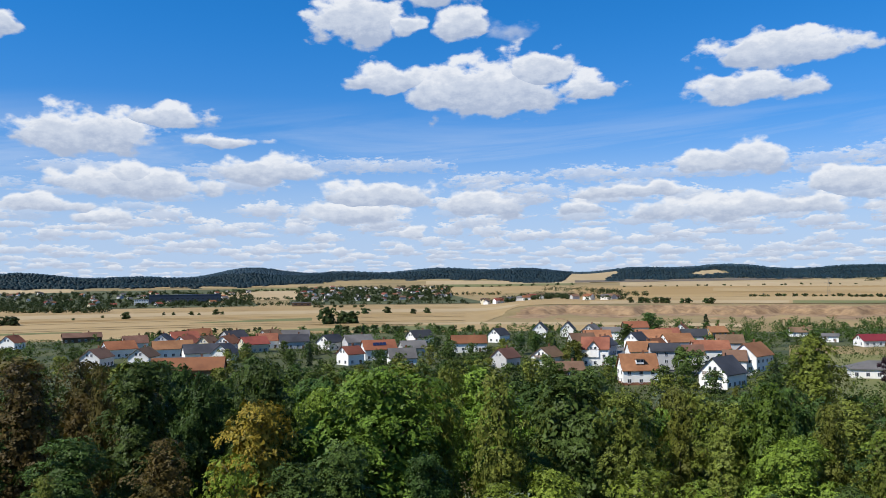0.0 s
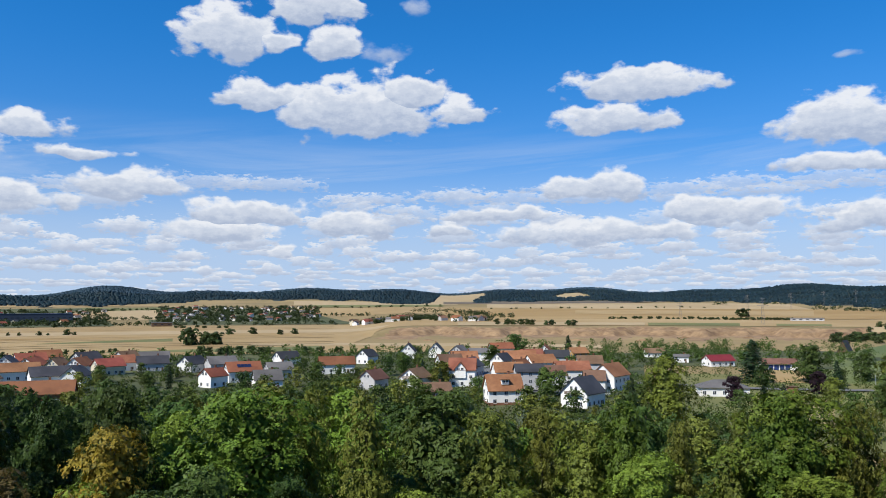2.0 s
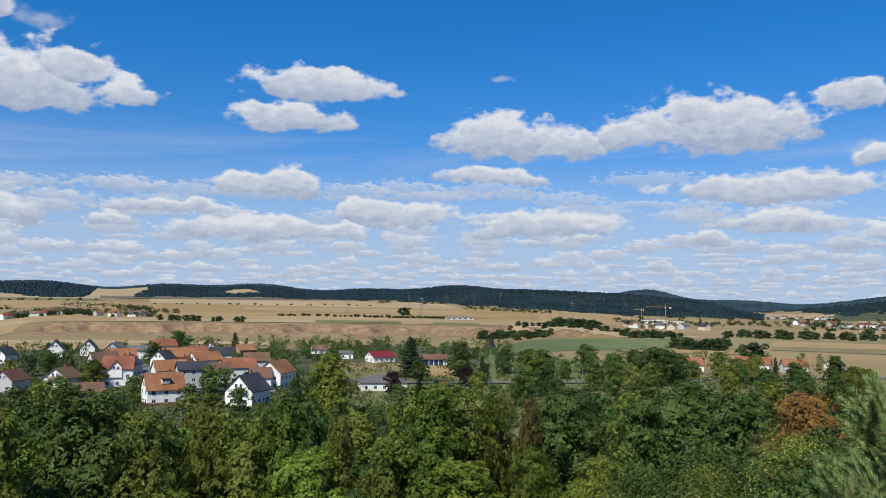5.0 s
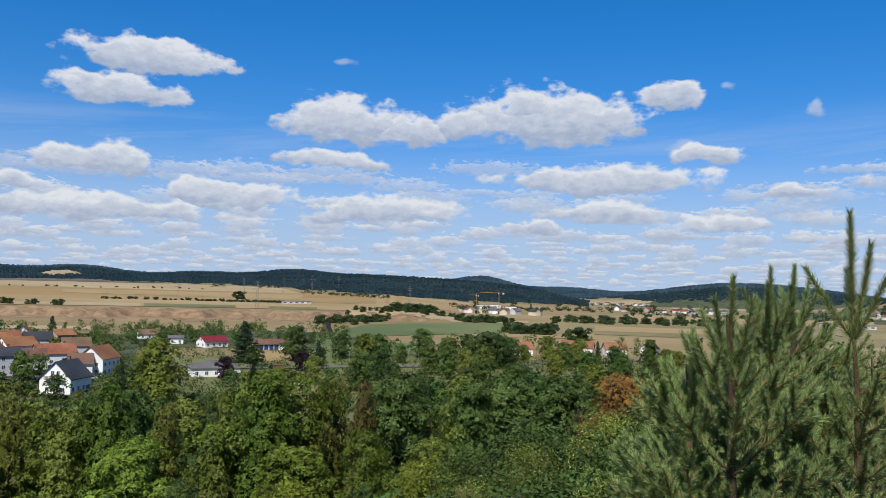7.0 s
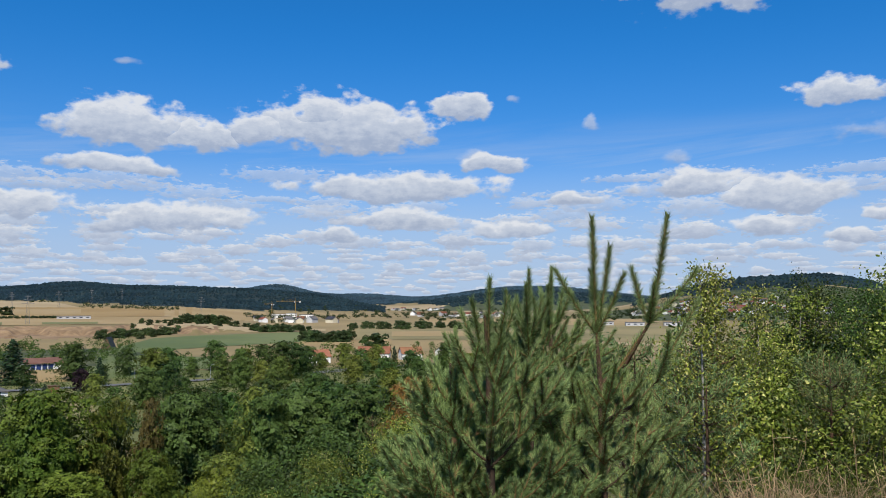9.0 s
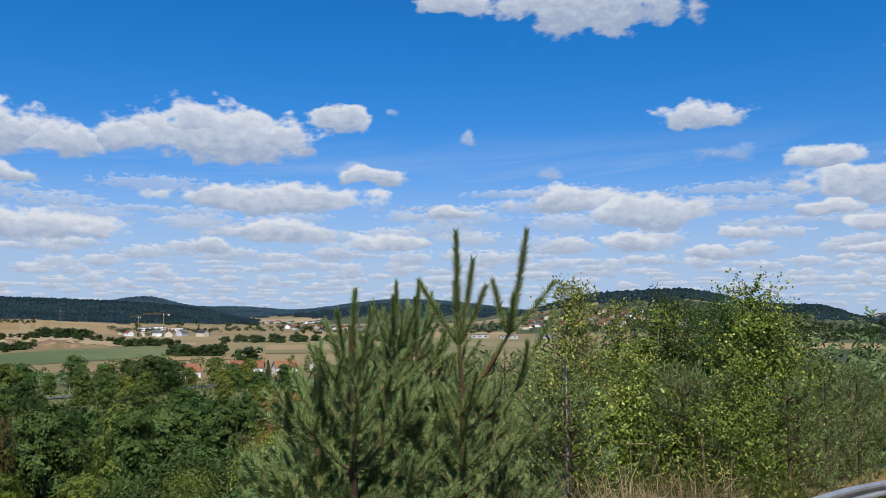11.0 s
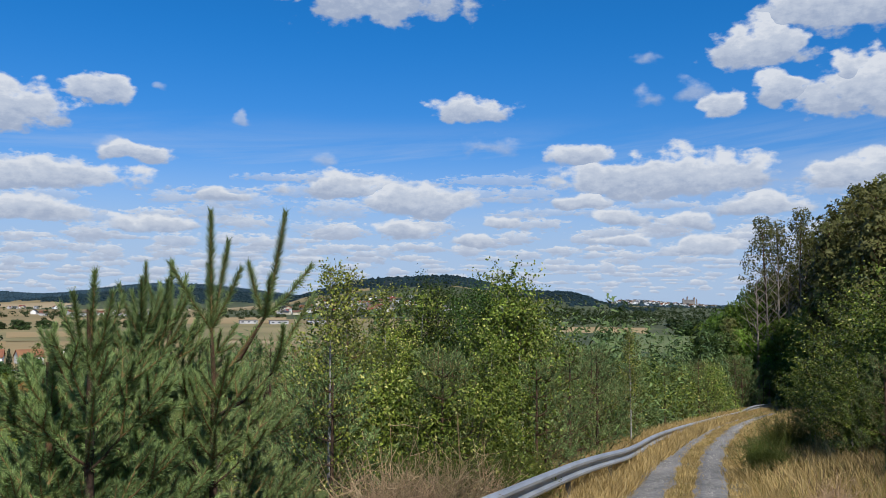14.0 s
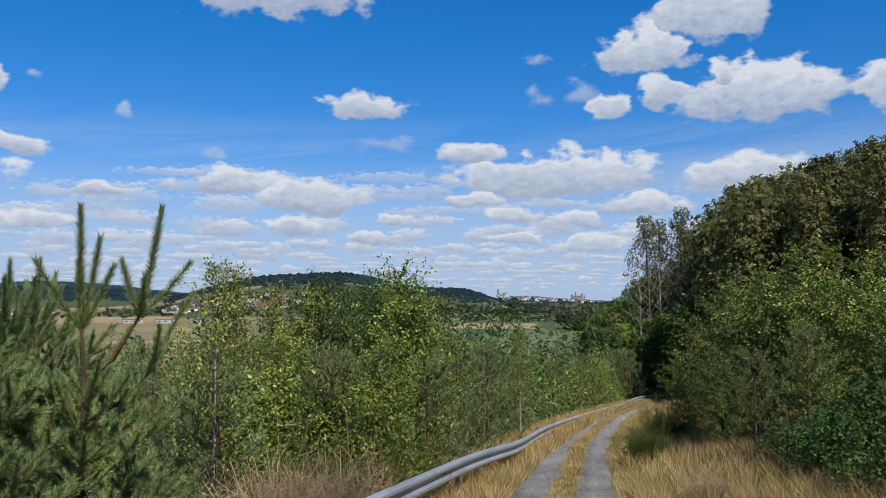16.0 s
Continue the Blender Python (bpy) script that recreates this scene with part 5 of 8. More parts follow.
field(-45, 2.6, 690, 700, 1360, 1340, "stubble", STUB, 0.5, 0, 5.5)
field(-45, 4.5, 985, 1000, 1120, 1110, "stubble_pale", PALE, 0.9, 0, 1.0)
field(-32, 0, 880, 890, 925, 940, "wheat", "ripe grain strip", 0.9)
field(-45, -23.5, 650, 676, 700, 690, "green", GRN, 0.9)
field(-17, -9, 790, 800, 800, 868, "green", GRN, 0.9)
field(-13, 0.5, 628, 600, 640, 680, "green", GRN, 0.9)
field(-4, 20, 700, 640, 735, 690, "stubble_pale", PALE, 0.9)
field(4, 42, 985, 985, 1400, 1400, "stubble", "golden stubble on the terrace")
field(22.8, 28.6, 990, 990, 1130, 1120, "green", "green field on the terrace", 1.1)
field(30.8, 34, 1000, 1000, 1100, 1090, "green", "small green field", 1.1)
field(10, 22.6, 995, 995, 1160, 1140, "stubble_pale", PALE, 1.0)
field(9, 40, 1400, 1420, 2150, 2000, "wheat", "ripe grain field on the rise")
field(18, 33, 1750, 1600, 1990, 1900, "stubble", STUB, 1.6)
field(12, 33, 2150, 2010, 2900, 2350, "stubble_pale", "pale stubble on the far rise", 0.5, 0, -1.5)
field(9, 24, 2640, 2760, 3020, 2960, "plough", "dark ploughed field below the wood", 2.5)
field(16.5, 18.9, 3200, 3200, 3460, 3460, "stubble_pale", "pale clearing in the wood", 1.5, 0.6, -0.6)
field(-1, 9, 1850, 1800, 2350, 2250, "stubble", STUB)
field(0, 9, 2350, 2300, 2600, 2550, "green", "green pasture on the rise")
field(-1.2, 10, 2600, 2560, 3050, 3000, "stubble_pale", PALE)
field(8.2, 11.2, 2900, 2900, 3640, 3640, "stubble_pale", PALE, 1.5, 0.6, 0.9)
field(-15, -9.5, 1700, 1700, 2150, 2200, "stubble_pale", PALE)
field(-14.5, -9.8, 2160, 2200, 2380, 2400, "green", "green pasture between the villages")
field(-21, -9.8, 2480, 2500, 2780, 2750, "stubble", STUB)
field(-30, -24, 2200, 2250, 2500, 2500, "stubble_pale", PALE)
field(34, 47.2, 560, 690, 800, 905, "lush", "green meadow on the valley floor", 0.5, 3.5, 0)
field(34, 41, 440, 430, 560, 520, "lush", "green meadow by the road")
field(46.8, 53, 625, 640, 690, 720, "stubble", STUB, 0.9)
field(36, 48.5, 905, 925, 990, 990, "stubble_pale", PALE, 0.9)
field(50.5, 76, 720, 700, 1150, 1120, "meadow", "dry brown meadow on the valley floor")
field(53, 64, 780, 800, 900, 920, "stubble", STUB, 0.9)
field(38, 44.5, 1420, 1280, 2010, 1860, "stubble", "golden stubble on the slope")
field(50.5, 56, 2750, 2750, 3350, 3300, "stubble_pale", PALE, 0.5, 1, 1)
field(55, 70, 1150, 1150, 1500, 1500, "stubble", STUB)
field(58, 70, 2300, 2300, 2550, 2500, "stubble_pale", PALE)
field(54, 72, 2560, 2560, 3300, 3300, "garden", "green foot of the far hills", 0.3)
field(66, 80, 640, 620, 680, 670, "stubble_pale", "pale sandy strip", 0.9)
field(80, 106, 300, 300, 1070, 1070, "garden", "rough green ground on the valley floor", 0.3)
field(91, 99, 560, 560, 850, 840, "lush", "green meadow in the valley")
field(88, 94.5, 870, 870, 1050, 1050, "stubble", STUB)
field(23.5, 60, 215, 215, 420, 430, "green", "rough green meadow behind the trees", 0.3)
field(29, 34, 255, 250, 330, 335, "meadow", "small dry meadow behind the trees")
field(-29, -12.5, 1385, 1400, 2300, 2350, "garden", "wooded gardens of a distant village", 0.35, 0, -2)
field(-10.5, 3.2, 1420, 1400, 2420, 2250, "garden", "wooded gardens of a distant village", 0.35, 0, -5)
field(2.3, 10.6, 1230, 1230, 1520, 1500, "garden", "gardens of a far village", 0.35, 2, -2)
field(84, 103, 1060, 1060, 3700, 3700, "garden", "green wooded valley floor", 0.3)
field(66, 96, 1380, 1380, 2080, 2080, "garden", "green wooded foot of the hill", 0.35)
field(-30, 22.5, 240, 240, 590, 585, "garden", "gardens and lawns between the village houses", 0.35)
field(22.5, 37, 470, 470, 640, 640, "garden", "rough green ground with bushes", 0.35)
field(28.5, 33.5, 395, 395, 455, 450, "stubble", "parched lawn", 0.9)
field(32.6, 37, 400, 400, 470, 450, "lush", "green lawn by the road", 0.9)

field(-45, 1.5, 705, 719, 709, 724, "margin", "narrow grassy field margin", 1.3)

field(-45, 1.5, 742, 756, 746, 761, "margin", "narrow grassy field margin", 1.3)

field(-45, 1.5, 838, 852, 842, 857, "margin", "narrow grassy field margin", 1.3)

field(-45, 1.5, 905, 919, 909, 924, "margin", "narrow grassy field margin", 1.3)

field(-45, 1.5, 1150, 1164, 1154, 1169, "margin", "narrow grassy field margin", 1.3)

field(-45, 1.5, 1235, 1249, 1239, 1254, "margin", "narrow grassy field margin", 1.3)


def ribbon(name, label, pts, width, mat, lift=0.6, line=None):
    """A road laid over the ground through places given as bearing and distance."""
    P = [Vector((*spot(a, d), 0)) for a, d in pts]
    fine = []
    for a, b in zip(P, P[1:]):
        n = max(2, int((b - a).length / 8))
        fine += [a.lerp(b, i / n) for i in range(n)]
    fine.append(P[-1])

    def strip(w0, w1, up):
        v, f = [], []
        for i, p in enumerate(fine):
            t = (fine[min(i + 1, len(fine) - 1)] - fine[max(i - 1, 0)]).normalized()
            s = Vector((-t.y, t.x, 0))
            for w in (w0, w1):
                q = p + s * w
                v.append((q.x, q.y, ground_z(q.x, q.y) + up))
            if i:
                f.append((2 * i - 2, 2 * i, 2 * i + 1, 2 * i - 1))
        return v, f

    road = tagged(part(name, mesh_of(name, *strip(-width / 2, width / 2, lift), M[mat]), None), label, "road", kind="structure")
    if line:
        for w in (-width / 2 + 0.25, width / 2 - 0.25):
            part("edge_line", mesh_of("edge_line", *strip(w - 0.10, w + 0.10, lift + 0.02), M["paint"]), None, road)
    return road


ribbon("road", "asphalt country road with white edge lines", ((50, 205), (58, 182), (66, 167), (72, 158), (80, 152)), 7.5, "road", 0.6, True)
ribbon("road", "grey country road across the valley floor", ((22, 372), (30, 362), (36, 370), (45, 391), (52, 420), (60, 470)), 7, "road")
ribbon("road", "village street between the houses", ((16.1, 300), (15.6, 330), (14.6, 318), (12.2, 325), (11.6, 352), (11.9, 430), (13.5, 500)), 7, "road", 0.7)
ribbon("road", "side street in the village", ((12.5, 322), (16.2, 318), (18.2, 350), (17.5, 375)), 7, "road", 0.8)


# ------------------------------------------------------------------ far woods
def far_woods():
    r = np.random.default_rng(8)
    n = 64000
    az = r.uniform(-42, 101, n)
    d = np.sqrt(r.uniform(1950 ** 2, 4780 ** 2, n))
    keep = wooded(az, d)
    az, d = az[keep], d[keep]
    x, y = d * np.sin(np.radians(az)), d * np.cos(np.radians(az))
    slope = height(x * 1.01, y * 1.01) - height(x, y)
    keep = (slope > -6) & ~((az > 91) & (d < 4420) & (r.uniform(0, 1, len(d)) < 0.75))
    x, y = x[keep], y[keep]
    z = height(x, y) - 2
    m = len(x)
    hh, rr = r.uniform(6.5, 11, m), r.uniform(6.5, 10.5, m)
    k = 3
    th = np.arange(k) * 2 * np.pi / k + 0.4
    ring = np.stack([np.cos(th), np.sin(th)], 1)
    low = np.concatenate([ring * 0.95, np.zeros((k, 1))], 1)
    mid = np.concatenate([ring * 0.82, np.ones((k, 1)) * 0.68], 1)
    shape = np.concatenate([low, mid, [[0, 0, 1.0]]])
    v = shape[None] * np.stack([rr, rr, hh], 1)[:, None] * r.uniform(0.8, 1.2, (m, 2 * k + 1, 1)) + np.stack([x, y, z], 1)[:, None]
    tri = []
    for i in range(k):
        j = (i + 1) % k
        tri += [(i, j, k + j), (i, k + j, k + i), (k + i, k + j, 2 * k)]
    f = (np.arange(m) * (2 * k + 1))[:, None, None] + np.array(tri)[None]
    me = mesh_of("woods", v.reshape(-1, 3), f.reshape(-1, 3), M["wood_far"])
    # crowns beyond 3650 m take the haze-tinted colour
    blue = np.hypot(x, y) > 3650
    me.materials.append(M["wood_haze"])
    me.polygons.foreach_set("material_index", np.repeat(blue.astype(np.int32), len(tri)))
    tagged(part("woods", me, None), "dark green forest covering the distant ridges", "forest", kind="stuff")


far_woods()

# ------------------------------------------------------------------ the distant villages
FAR_PROTO = {}


def far_house(az, d, turn, roof, wall="white_wall", s=1.0):
    key = (roof, wall)
    x, y = spot(az, d)
    m = pose(x, y, ground_z(x, y) - 0.3, 0, 0, turn) @ Matrix.Scale(s, 4)
    if key not in FAR_PROTO:
        root = thing("distant_house", "small distant %s house with %s roof" % (wall.split("_")[0], {"tile_red": "red", "tile_dark": "dark", "tile_brown": "brown", "tile_grey": "grey"}[roof]), "house", group="distant houses")
        part("wall", gable_wall(13, 9.5, 5.4, 3.2), M[wall], root)
        part("roof", gable_roof(13, 9.5, 5.4, 3.2), M[roof], root)
        part("chimney", boxes((1.5, 2.3, -1.0, -0.2, 6.5, 9.2)), M["brick"], root)
        root.matrix_basis = m
        FAR_PROTO[key] = root
        return
    o = FAR_PROTO[key]
    keep = tuple(o.scale)
    o.scale = (1, 1, 1)
    copy_thing(o, m)
    o.scale = keep


rng = random.Random(12)
ROOFS = ["tile_red", "tile_dark", "tile_brown", "tile_grey", "tile_red"]


DISTANT = []


def far_tree(az, d, h, wide=1.0):
    """Beyond a kilometre trees join one mass; nearer they stand singly."""
    if d > 1080:
        DISTANT.append((az, d, h, wide))
    else:
        plant(rng.choice(["far0", "far1"]), *spot(az, d), h, wide=wide, rng=rng)


def distant_trees():
    r = np.random.default_rng(21)
    at, out = [], []
    for az, d, h, wide in DISTANT:
        x, y = spot(az, d)
        z = ground_z(x, y)
        for k in range(4):
            c = (x + r.normal(0, 0.22) * h * wide, y + r.normal(0, 0.22) * h * wide, z + h * r.uniform(0.15, 0.66))
            p, w = shell(r, 15, c, (h * 0.34 * wide, h * 0.34 * wide, h * 0.30), -0.9, 0.6)
            at.append(p)
            out.append(w)
    at, out = np.concatenate(at), np.concatenate(out)
    me = leaf_mesh("distant_trees", at, out + (0, 0, 0.4), 1.15, M["far_leaf"], r, 0.7)
    tagged(part("distant_trees", me, None), "dark green hedges and trees across the far valley", "trees", kind="stuff")


FAR_TOWN = []


def far_town():
    """The houses of the town under the castle, too far to tell their parts apart."""
    r = np.random.default_rng(61)
    v, f, idx = [], [], []
    for az, d, turn, s in FAR_TOWN:
        x, y = spot(az, d)
        z = ground_z(x, y) - 0.5
        c, n = math.cos(radians(turn)), math.sin(radians(turn))
        o, L, W, h, e = len(v), 6.5 * s, 4.8 * s, 5.6 * s, 9.0 * s
        for px, py, pz in ((-L, -W, 0), (L, -W, 0), (L, W, 0), (-L, W, 0), (-L, -W, h), (L, -W, h), (L, W, h), (-L, W, h), (-L, 0, e), (L, 0, e)):
            v.append((x + c * px - n * py, y + n * px + c * py, z + pz))
        roof = int(r.integers(1, 4))
        for q, m in (((0, 1, 5, 4), 0), ((2, 3, 7, 6), 0), ((1, 2, 6, 9, 5), 0), ((3, 0, 4, 8, 7), 0), ((4, 5, 9, 8), roof), ((6, 7, 8, 9), roof)):
            f.append(tuple(o + i for i in q))
            idx.append(m)
    me = mesh_of("distant_town", v, f, M["white_wall"], M["tile_red"], M["tile_brown"], M["tile_dark"], index=idx)
    tagged(part("distant_town", me, None), "white houses of a distant hillside town", "town", kind="stuff")


def hamlet(n, az0, az1, d0, d1, trees=0, th=(6, 11), s=1.0):
    for k in range(n):
        if d0 > 3000:
            FAR_TOWN.append((rng.uniform(az0, az1), rng.uniform(d0, d1), rng.uniform(0, 180), s * rng.uniform(0.8, 1.2)))
            continue
        far_house(rng.uniform(az0, az1), rng.uniform(d0, d1), rng.uniform(0, 180), rng.choice(ROOFS), rng.choice(["white_wall", "white_wall", "cream_wall", "grey_wall"]), s * rng.uniform(0.8, 1.15))
    for k in range(trees):
        far_tree(rng.uniform(az0, az1), rng.uniform(d0, d1), rng.uniform(*th))


def belt(pts, n, h0, h1, jitter=0.01, wide=1.2):
    """Trees strung along a line of bearings and distances."""
    for k in range(n):
        f = (k + rng.uniform(0, 0.9)) / n * (len(pts) - 1)
        i = min(int(f), len(pts) - 2)
        f -= i
        az = pts[i][0] * (1 - f) + pts[i + 1][0] * f
        d = (pts[i][1] * (1 - f) + pts[i + 1][1] * f) * (1 + rng.uniform(-jitter, jitter))
        far_tree(az, d, rng.uniform(h0, h1), wide)


hamlet(48, -28.5, -13, 1450, 2150, 560, s=0.85)
hamlet(78, -10, 0.5, 1560, 2350, 620, s=0.85)
hamlet(18, 2.5, 9, 1270, 1420, 90, s=0.9)
hamlet(4, 9.5, 12.5, 1180, 1300, 8)
hamlet(96, 69.0, 78.5, 1600, 1960, 170)
hamlet(14, 78.5, 82, 1600, 1800, 40)
hamlet(0, 66, 95, 1450, 2100, 260, (8, 13))
hamlet(0, 44, 66, 1500, 2600, 90, (8, 12))
hamlet(110, 91.5, 98.8, 3950, 4480, 120, (10, 16), s=1.3)
hamlet(12, 53, 57, 2600, 2740, 12, s=1.0)
hamlet(12, 44, 50, 1250, 1330, 6)
hamlet(16, 54, 63, 1700, 1900, 16)
belt(((-28, 1290), (-25, 1215), (-22, 1180)), 34, 8, 12)
belt(((-30, 1390), (-20, 1420), (-10, 1400), (2, 1400)), 70, 7, 12, 0.03)
hamlet(0, 85, 102, 1100, 2600, 260, (8, 14))
hamlet(0, 90, 100, 2600, 4300, 160, (10, 16))
belt(((-29, 860), (-27.2, 850)), 5, 7, 9)
belt(((-14.5, 1700), (-9.5, 1720)), 16, 6, 9)
belt(((-14, 2150), (-10, 2200)), 14, 6, 9)
belt(((0, 1850), (4, 1800)), 10, 7, 10)
belt(((0, 2330), (9, 2300)), 16, 5, 9)
belt(((4, 1450), (9, 1480), (14, 1500)), 34, 8, 13, 0.04)
belt(((7, 1900), (10.5, 1800), (12, 1700)), 26, 9, 14, 0.05)
belt(((12.5, 1050), (15, 1010), (18.5, 990)), 10, 6, 8)
belt(((20, 1420), (33, 1350)), 40, 3, 6, 0.012)
belt(((12, 2100), (20, 2140), (27, 2180)), 18, 3, 6)
belt(((26, 1360), (32, 1340)), 20, 4, 5)
belt(((27, 2400), (27.8, 2400)), 5, 9, 12)
belt(((30, 2350), (31.4, 2350)), 5, 7, 10)
belt(((33, 2050), (39, 1800)), 26, 8, 12, 0.04)
belt(((39, 1040), (42.1, 1060)), 18, 8, 11)
belt(((36, 960), (47, 980)), 26, 4, 8, 0.03)
belt(((34, 780), (39, 880)), 22, 6, 9, 0.05)
belt(((43.5, 930), (47.5, 930)), 14, 6, 9, 0.03)
belt(((43, 1500), (48, 1560), (53, 1650), (62, 1750)), 46, 7, 12, 0.05)
belt(((47, 700), (50.3, 690)), 12, 7, 10, 0.02)
belt(((50, 1000), (56, 1000), (62, 1050)), 30, 7, 11, 0.04)
belt(((55, 1350), (70, 1500)), 30, 6, 10, 0.06)
belt(((84, 1100), (90, 1150), (98, 1050)), 44, 8, 13, 0.05)
belt(((90, 1600), (100, 1500)), 40, 8, 13, 0.08)
belt(((72, 1500), (90, 1500)), 50, 8, 13, 0.06)
belt(((96.3, 860), (99.5, 830)), 14, 8, 12, 0.03)
for az, d, h, w in ((-20.9, 934, 8, 1.2), (-18.6, 1029, 4, 1), (-18, 1025, 4, 1), (-16.9, 1017, 5, 1.2), (-16.4, 1015, 3, 1.2), (-15.3, 1017, 7, 1.2), (-14.9, 1015, 4, 1.2), (-8.0, 721, 15, 1.0), (-6.9, 732, 11, 1.2),
                    (-6.3, 728, 11, 1.2), (-5.4, 968, 7, 1.4), (-3.9, 975, 8, 1.2), (-2.1, 947, 6, 1.2), (-1.15, 959, 7, 1.2), (0.62, 554, 6.5, 0.8), (-0.43, 556, 6.5, 0.8), (28.8, 1564, 15, 1.6), (-22.3, 990, 3, 1.2), (-24, 940, 2.5, 1.2)):
    plant("far1", *spot(az, d), h, wide=w, rng=rng)
belt(((-9, 1262), (-5.4, 1230)), 6, 4, 6, 0.004)
belt(((-7.4, 590), (-2.4, 575)), 8, 5, 6.5, 0.01)
belt(((-20, 600), (-12, 640)), 16, 2.5, 4, 0.02)

distant_trees()
far_town()

# ------------------------------------------------------------------ trees in and round the village
TOWN = ["town0", "town1", "town2", "town0", "town1"]
homes = [(o.location.x, o.location.y) for o in scene.objects if o.name.startswith("house")]


def clear(x, y, r):
    """No house within r of the place, nor just in front of one."""
    f = math.hypot(x, y)
    for hx, hy in homes:
        if math.hypot(x - hx, y - hy) < r:
            return False
        t = 1 + 10.0 / f
        if math.hypot(x * t - hx, y * t - hy) < r * 0.8:
            return False
    return True


FAR_GARDEN = []


def grove(n, az0, az1, d0, d1, h0, h1, kinds=TOWN, gap=9.0):
    made = 0
    for k in range(n * 12):
        if made >= n:
            break
        az, d = rng.uniform(az0, az1), rng.uniform(d0, d1)
        x, y = spot(az, d)
        if clear(x, y, gap):
            if d > 425 and kinds is TOWN:
                FAR_GARDEN.append((x, y, rng.uniform(h0, h1)))
            else:
                plant(rng.choice(kinds), x, y, rng.uniform(h0, h1), rng=rng)
            made += 1


grove(80, -29, -9, 250, 560, 5, 9)
grove(80, -9, 5, 250, 560, 5, 10)
grove(95, 5, 23, 250, 560, 5, 10)
grove(32, -29, 6, 215, 285, 8, 12.5, ["grown0", "grown1", "town1", "grown2"], 6)
grove(9, 7, 23, 215, 262, 5, 8, ["town0", "town1", "town2"], 8)
grove(26, -2, 12, 540, 600, 4, 8)
grove(34, 12, 24, 540, 640, 6, 10)
grove(60, 22, 37, 470, 660, 6, 11, TOWN, 11)
grove(8, -12, 22, 330, 500, 7, 11, ["town_spruce", "cypress"], 10)
grove(26, 39, 58, 420, 560, 7, 12, TOWN, 14)
grove(30, 56, 78, 420, 640, 5, 9)
grove(52, 33, 60, 270, 420, 7, 15, ["grown0", "grown1", "grown2", "grown0"], 12)
grove(44, 23, 36, 480, 640, 6, 10, TOWN, 9)
grove(26, 24, 60, 230, 300, 4, 8, ["town0", "town1"], 9)
grove(40, 82, 102, 330, 900, 6, 11)
for az, d, h, key, w in ((23.9, 172, 25, "poplar", 1.05), (29.3, 392, 19, "town_spruce", 1.9), (28.1, 318, 9, "purple", 0.8), (33.1, 352, 9, "purple", 0.8), (32.7, 400, 17, "grown0", 1.14), (34.2, 372, 12, "town_spruce", 1.2),
                          (30.0, 372, 10, "grown0", 1.14), (29.9, 318, 6, "cypress", 1.8), (31.1, 325, 6, "cypress", 1.8), (21.7, 292, 9, "cypress", 1.3), (15.9, 322, 11, "grown1", 0.95), (17.5, 560, 13, "town_spruce", 1.4),
                          (12.4, 470, 11, "grown1", 1.23), (13.9, 560, 14, "grown0", 1.42), (41.3, 421, 15, "grown0", 1.14), (37.4, 345, 17, "grown2", 1.14), (38.4, 362, 16, "grown0", 0.95), (44.4, 392, 15, "grown0", 1.14), (45.6, 385, 17, "grown0", 1.14),
                          (46.6, 382, 16, "grown0", 1.14), (47.4, 395, 14, "grown0", 1.04), (43.1, 400, 13, "grown2", 0.95), (51.9, 560, 12, "far1", 1.4), (49.8, 420, 13, "grown2", 1.14), (53.2, 440, 10, "town_spruce", 1.1), (8.9, 352, 11, "grown2", 1.23), (6.2, 420, 10, "grown1", 1.14)):
    plant(key, *spot(az, d), h, wide=w, rng=rng)


def far_gardens():
    r = np.random.default_rng(23)
    at, out = [], []
    for x, y, h in FAR_GARDEN:
        z = ground_z(x, y)
        for k in range(9):
            f = (k + 0.5) / 9
            c = (x + r.normal(0, 0.17) * h, y + r.normal(0, 0.17) * h, z + h * (0.12 + 0.7 * f))
            rad = h * (0.26 - 0.10 * f) * r.uniform(0.8, 1.2)
            p, w = shell(r, 16, c, (rad, rad, rad * 0.85), -0.7, 0.65)
            at.append(p)
            out.append(w)
    me = leaf_mesh("garden_trees", np.concatenate(at), np.concatenate(out) + (0, 0, 0.3), 0.46, M["leaf_mid"], r, 0.6, 0.4)
    tagged(part("garden_trees", me, None), "dark green trees behind the village houses", "trees", kind="stuff")


far_gardens()


def garden_bushes():
    """Hedges and bushes that crowd between the houses."""
    r = np.random.default_rng(29)
    at, out = [], []
    for k in range(3600):
        beyond = k >= 2800
        x, y = spot(*((r.uniform(25, 62), r.uniform(230, 440)) if beyond else (r.uniform(-30, 24), 235 + 355 * r.random() ** 1.3)))
        if not clear(x, y, 6.5):
            continue
        h, z = r.uniform(1.2, 3.4) * (1.0 + 0.8 * beyond), ground_z(x, y)
        long, turn = r.uniform(1.0, 4.5), r.uniform(0, 3.14)
        q = r.uniform(-1, 1, 30)[:, None] * np.array([math.cos(turn), math.sin(turn), 0]) * long
        p, w = shell(r, 30, (x, y, z + h * 0.45), (h * 0.55, h * 0.55, h * 0.5), -0.6, 0.6)
        at.append(p + q[:len(p)])
        out.append(w)
    me = leaf_mesh("garden_bushes", np.concatenate(at), np.concatenate(out) + (0, 0, 0.3), 0.36, M["leaf_mid"], r, 0.6, 0.4)
    tagged(part("garden_bushes", me, None), "green hedges and bushes between the village houses", "bushes", kind="stuff")


garden_bushes()

# ------------------------------------------------------------------ the wooded slope below the track
rng = random.Random(5)
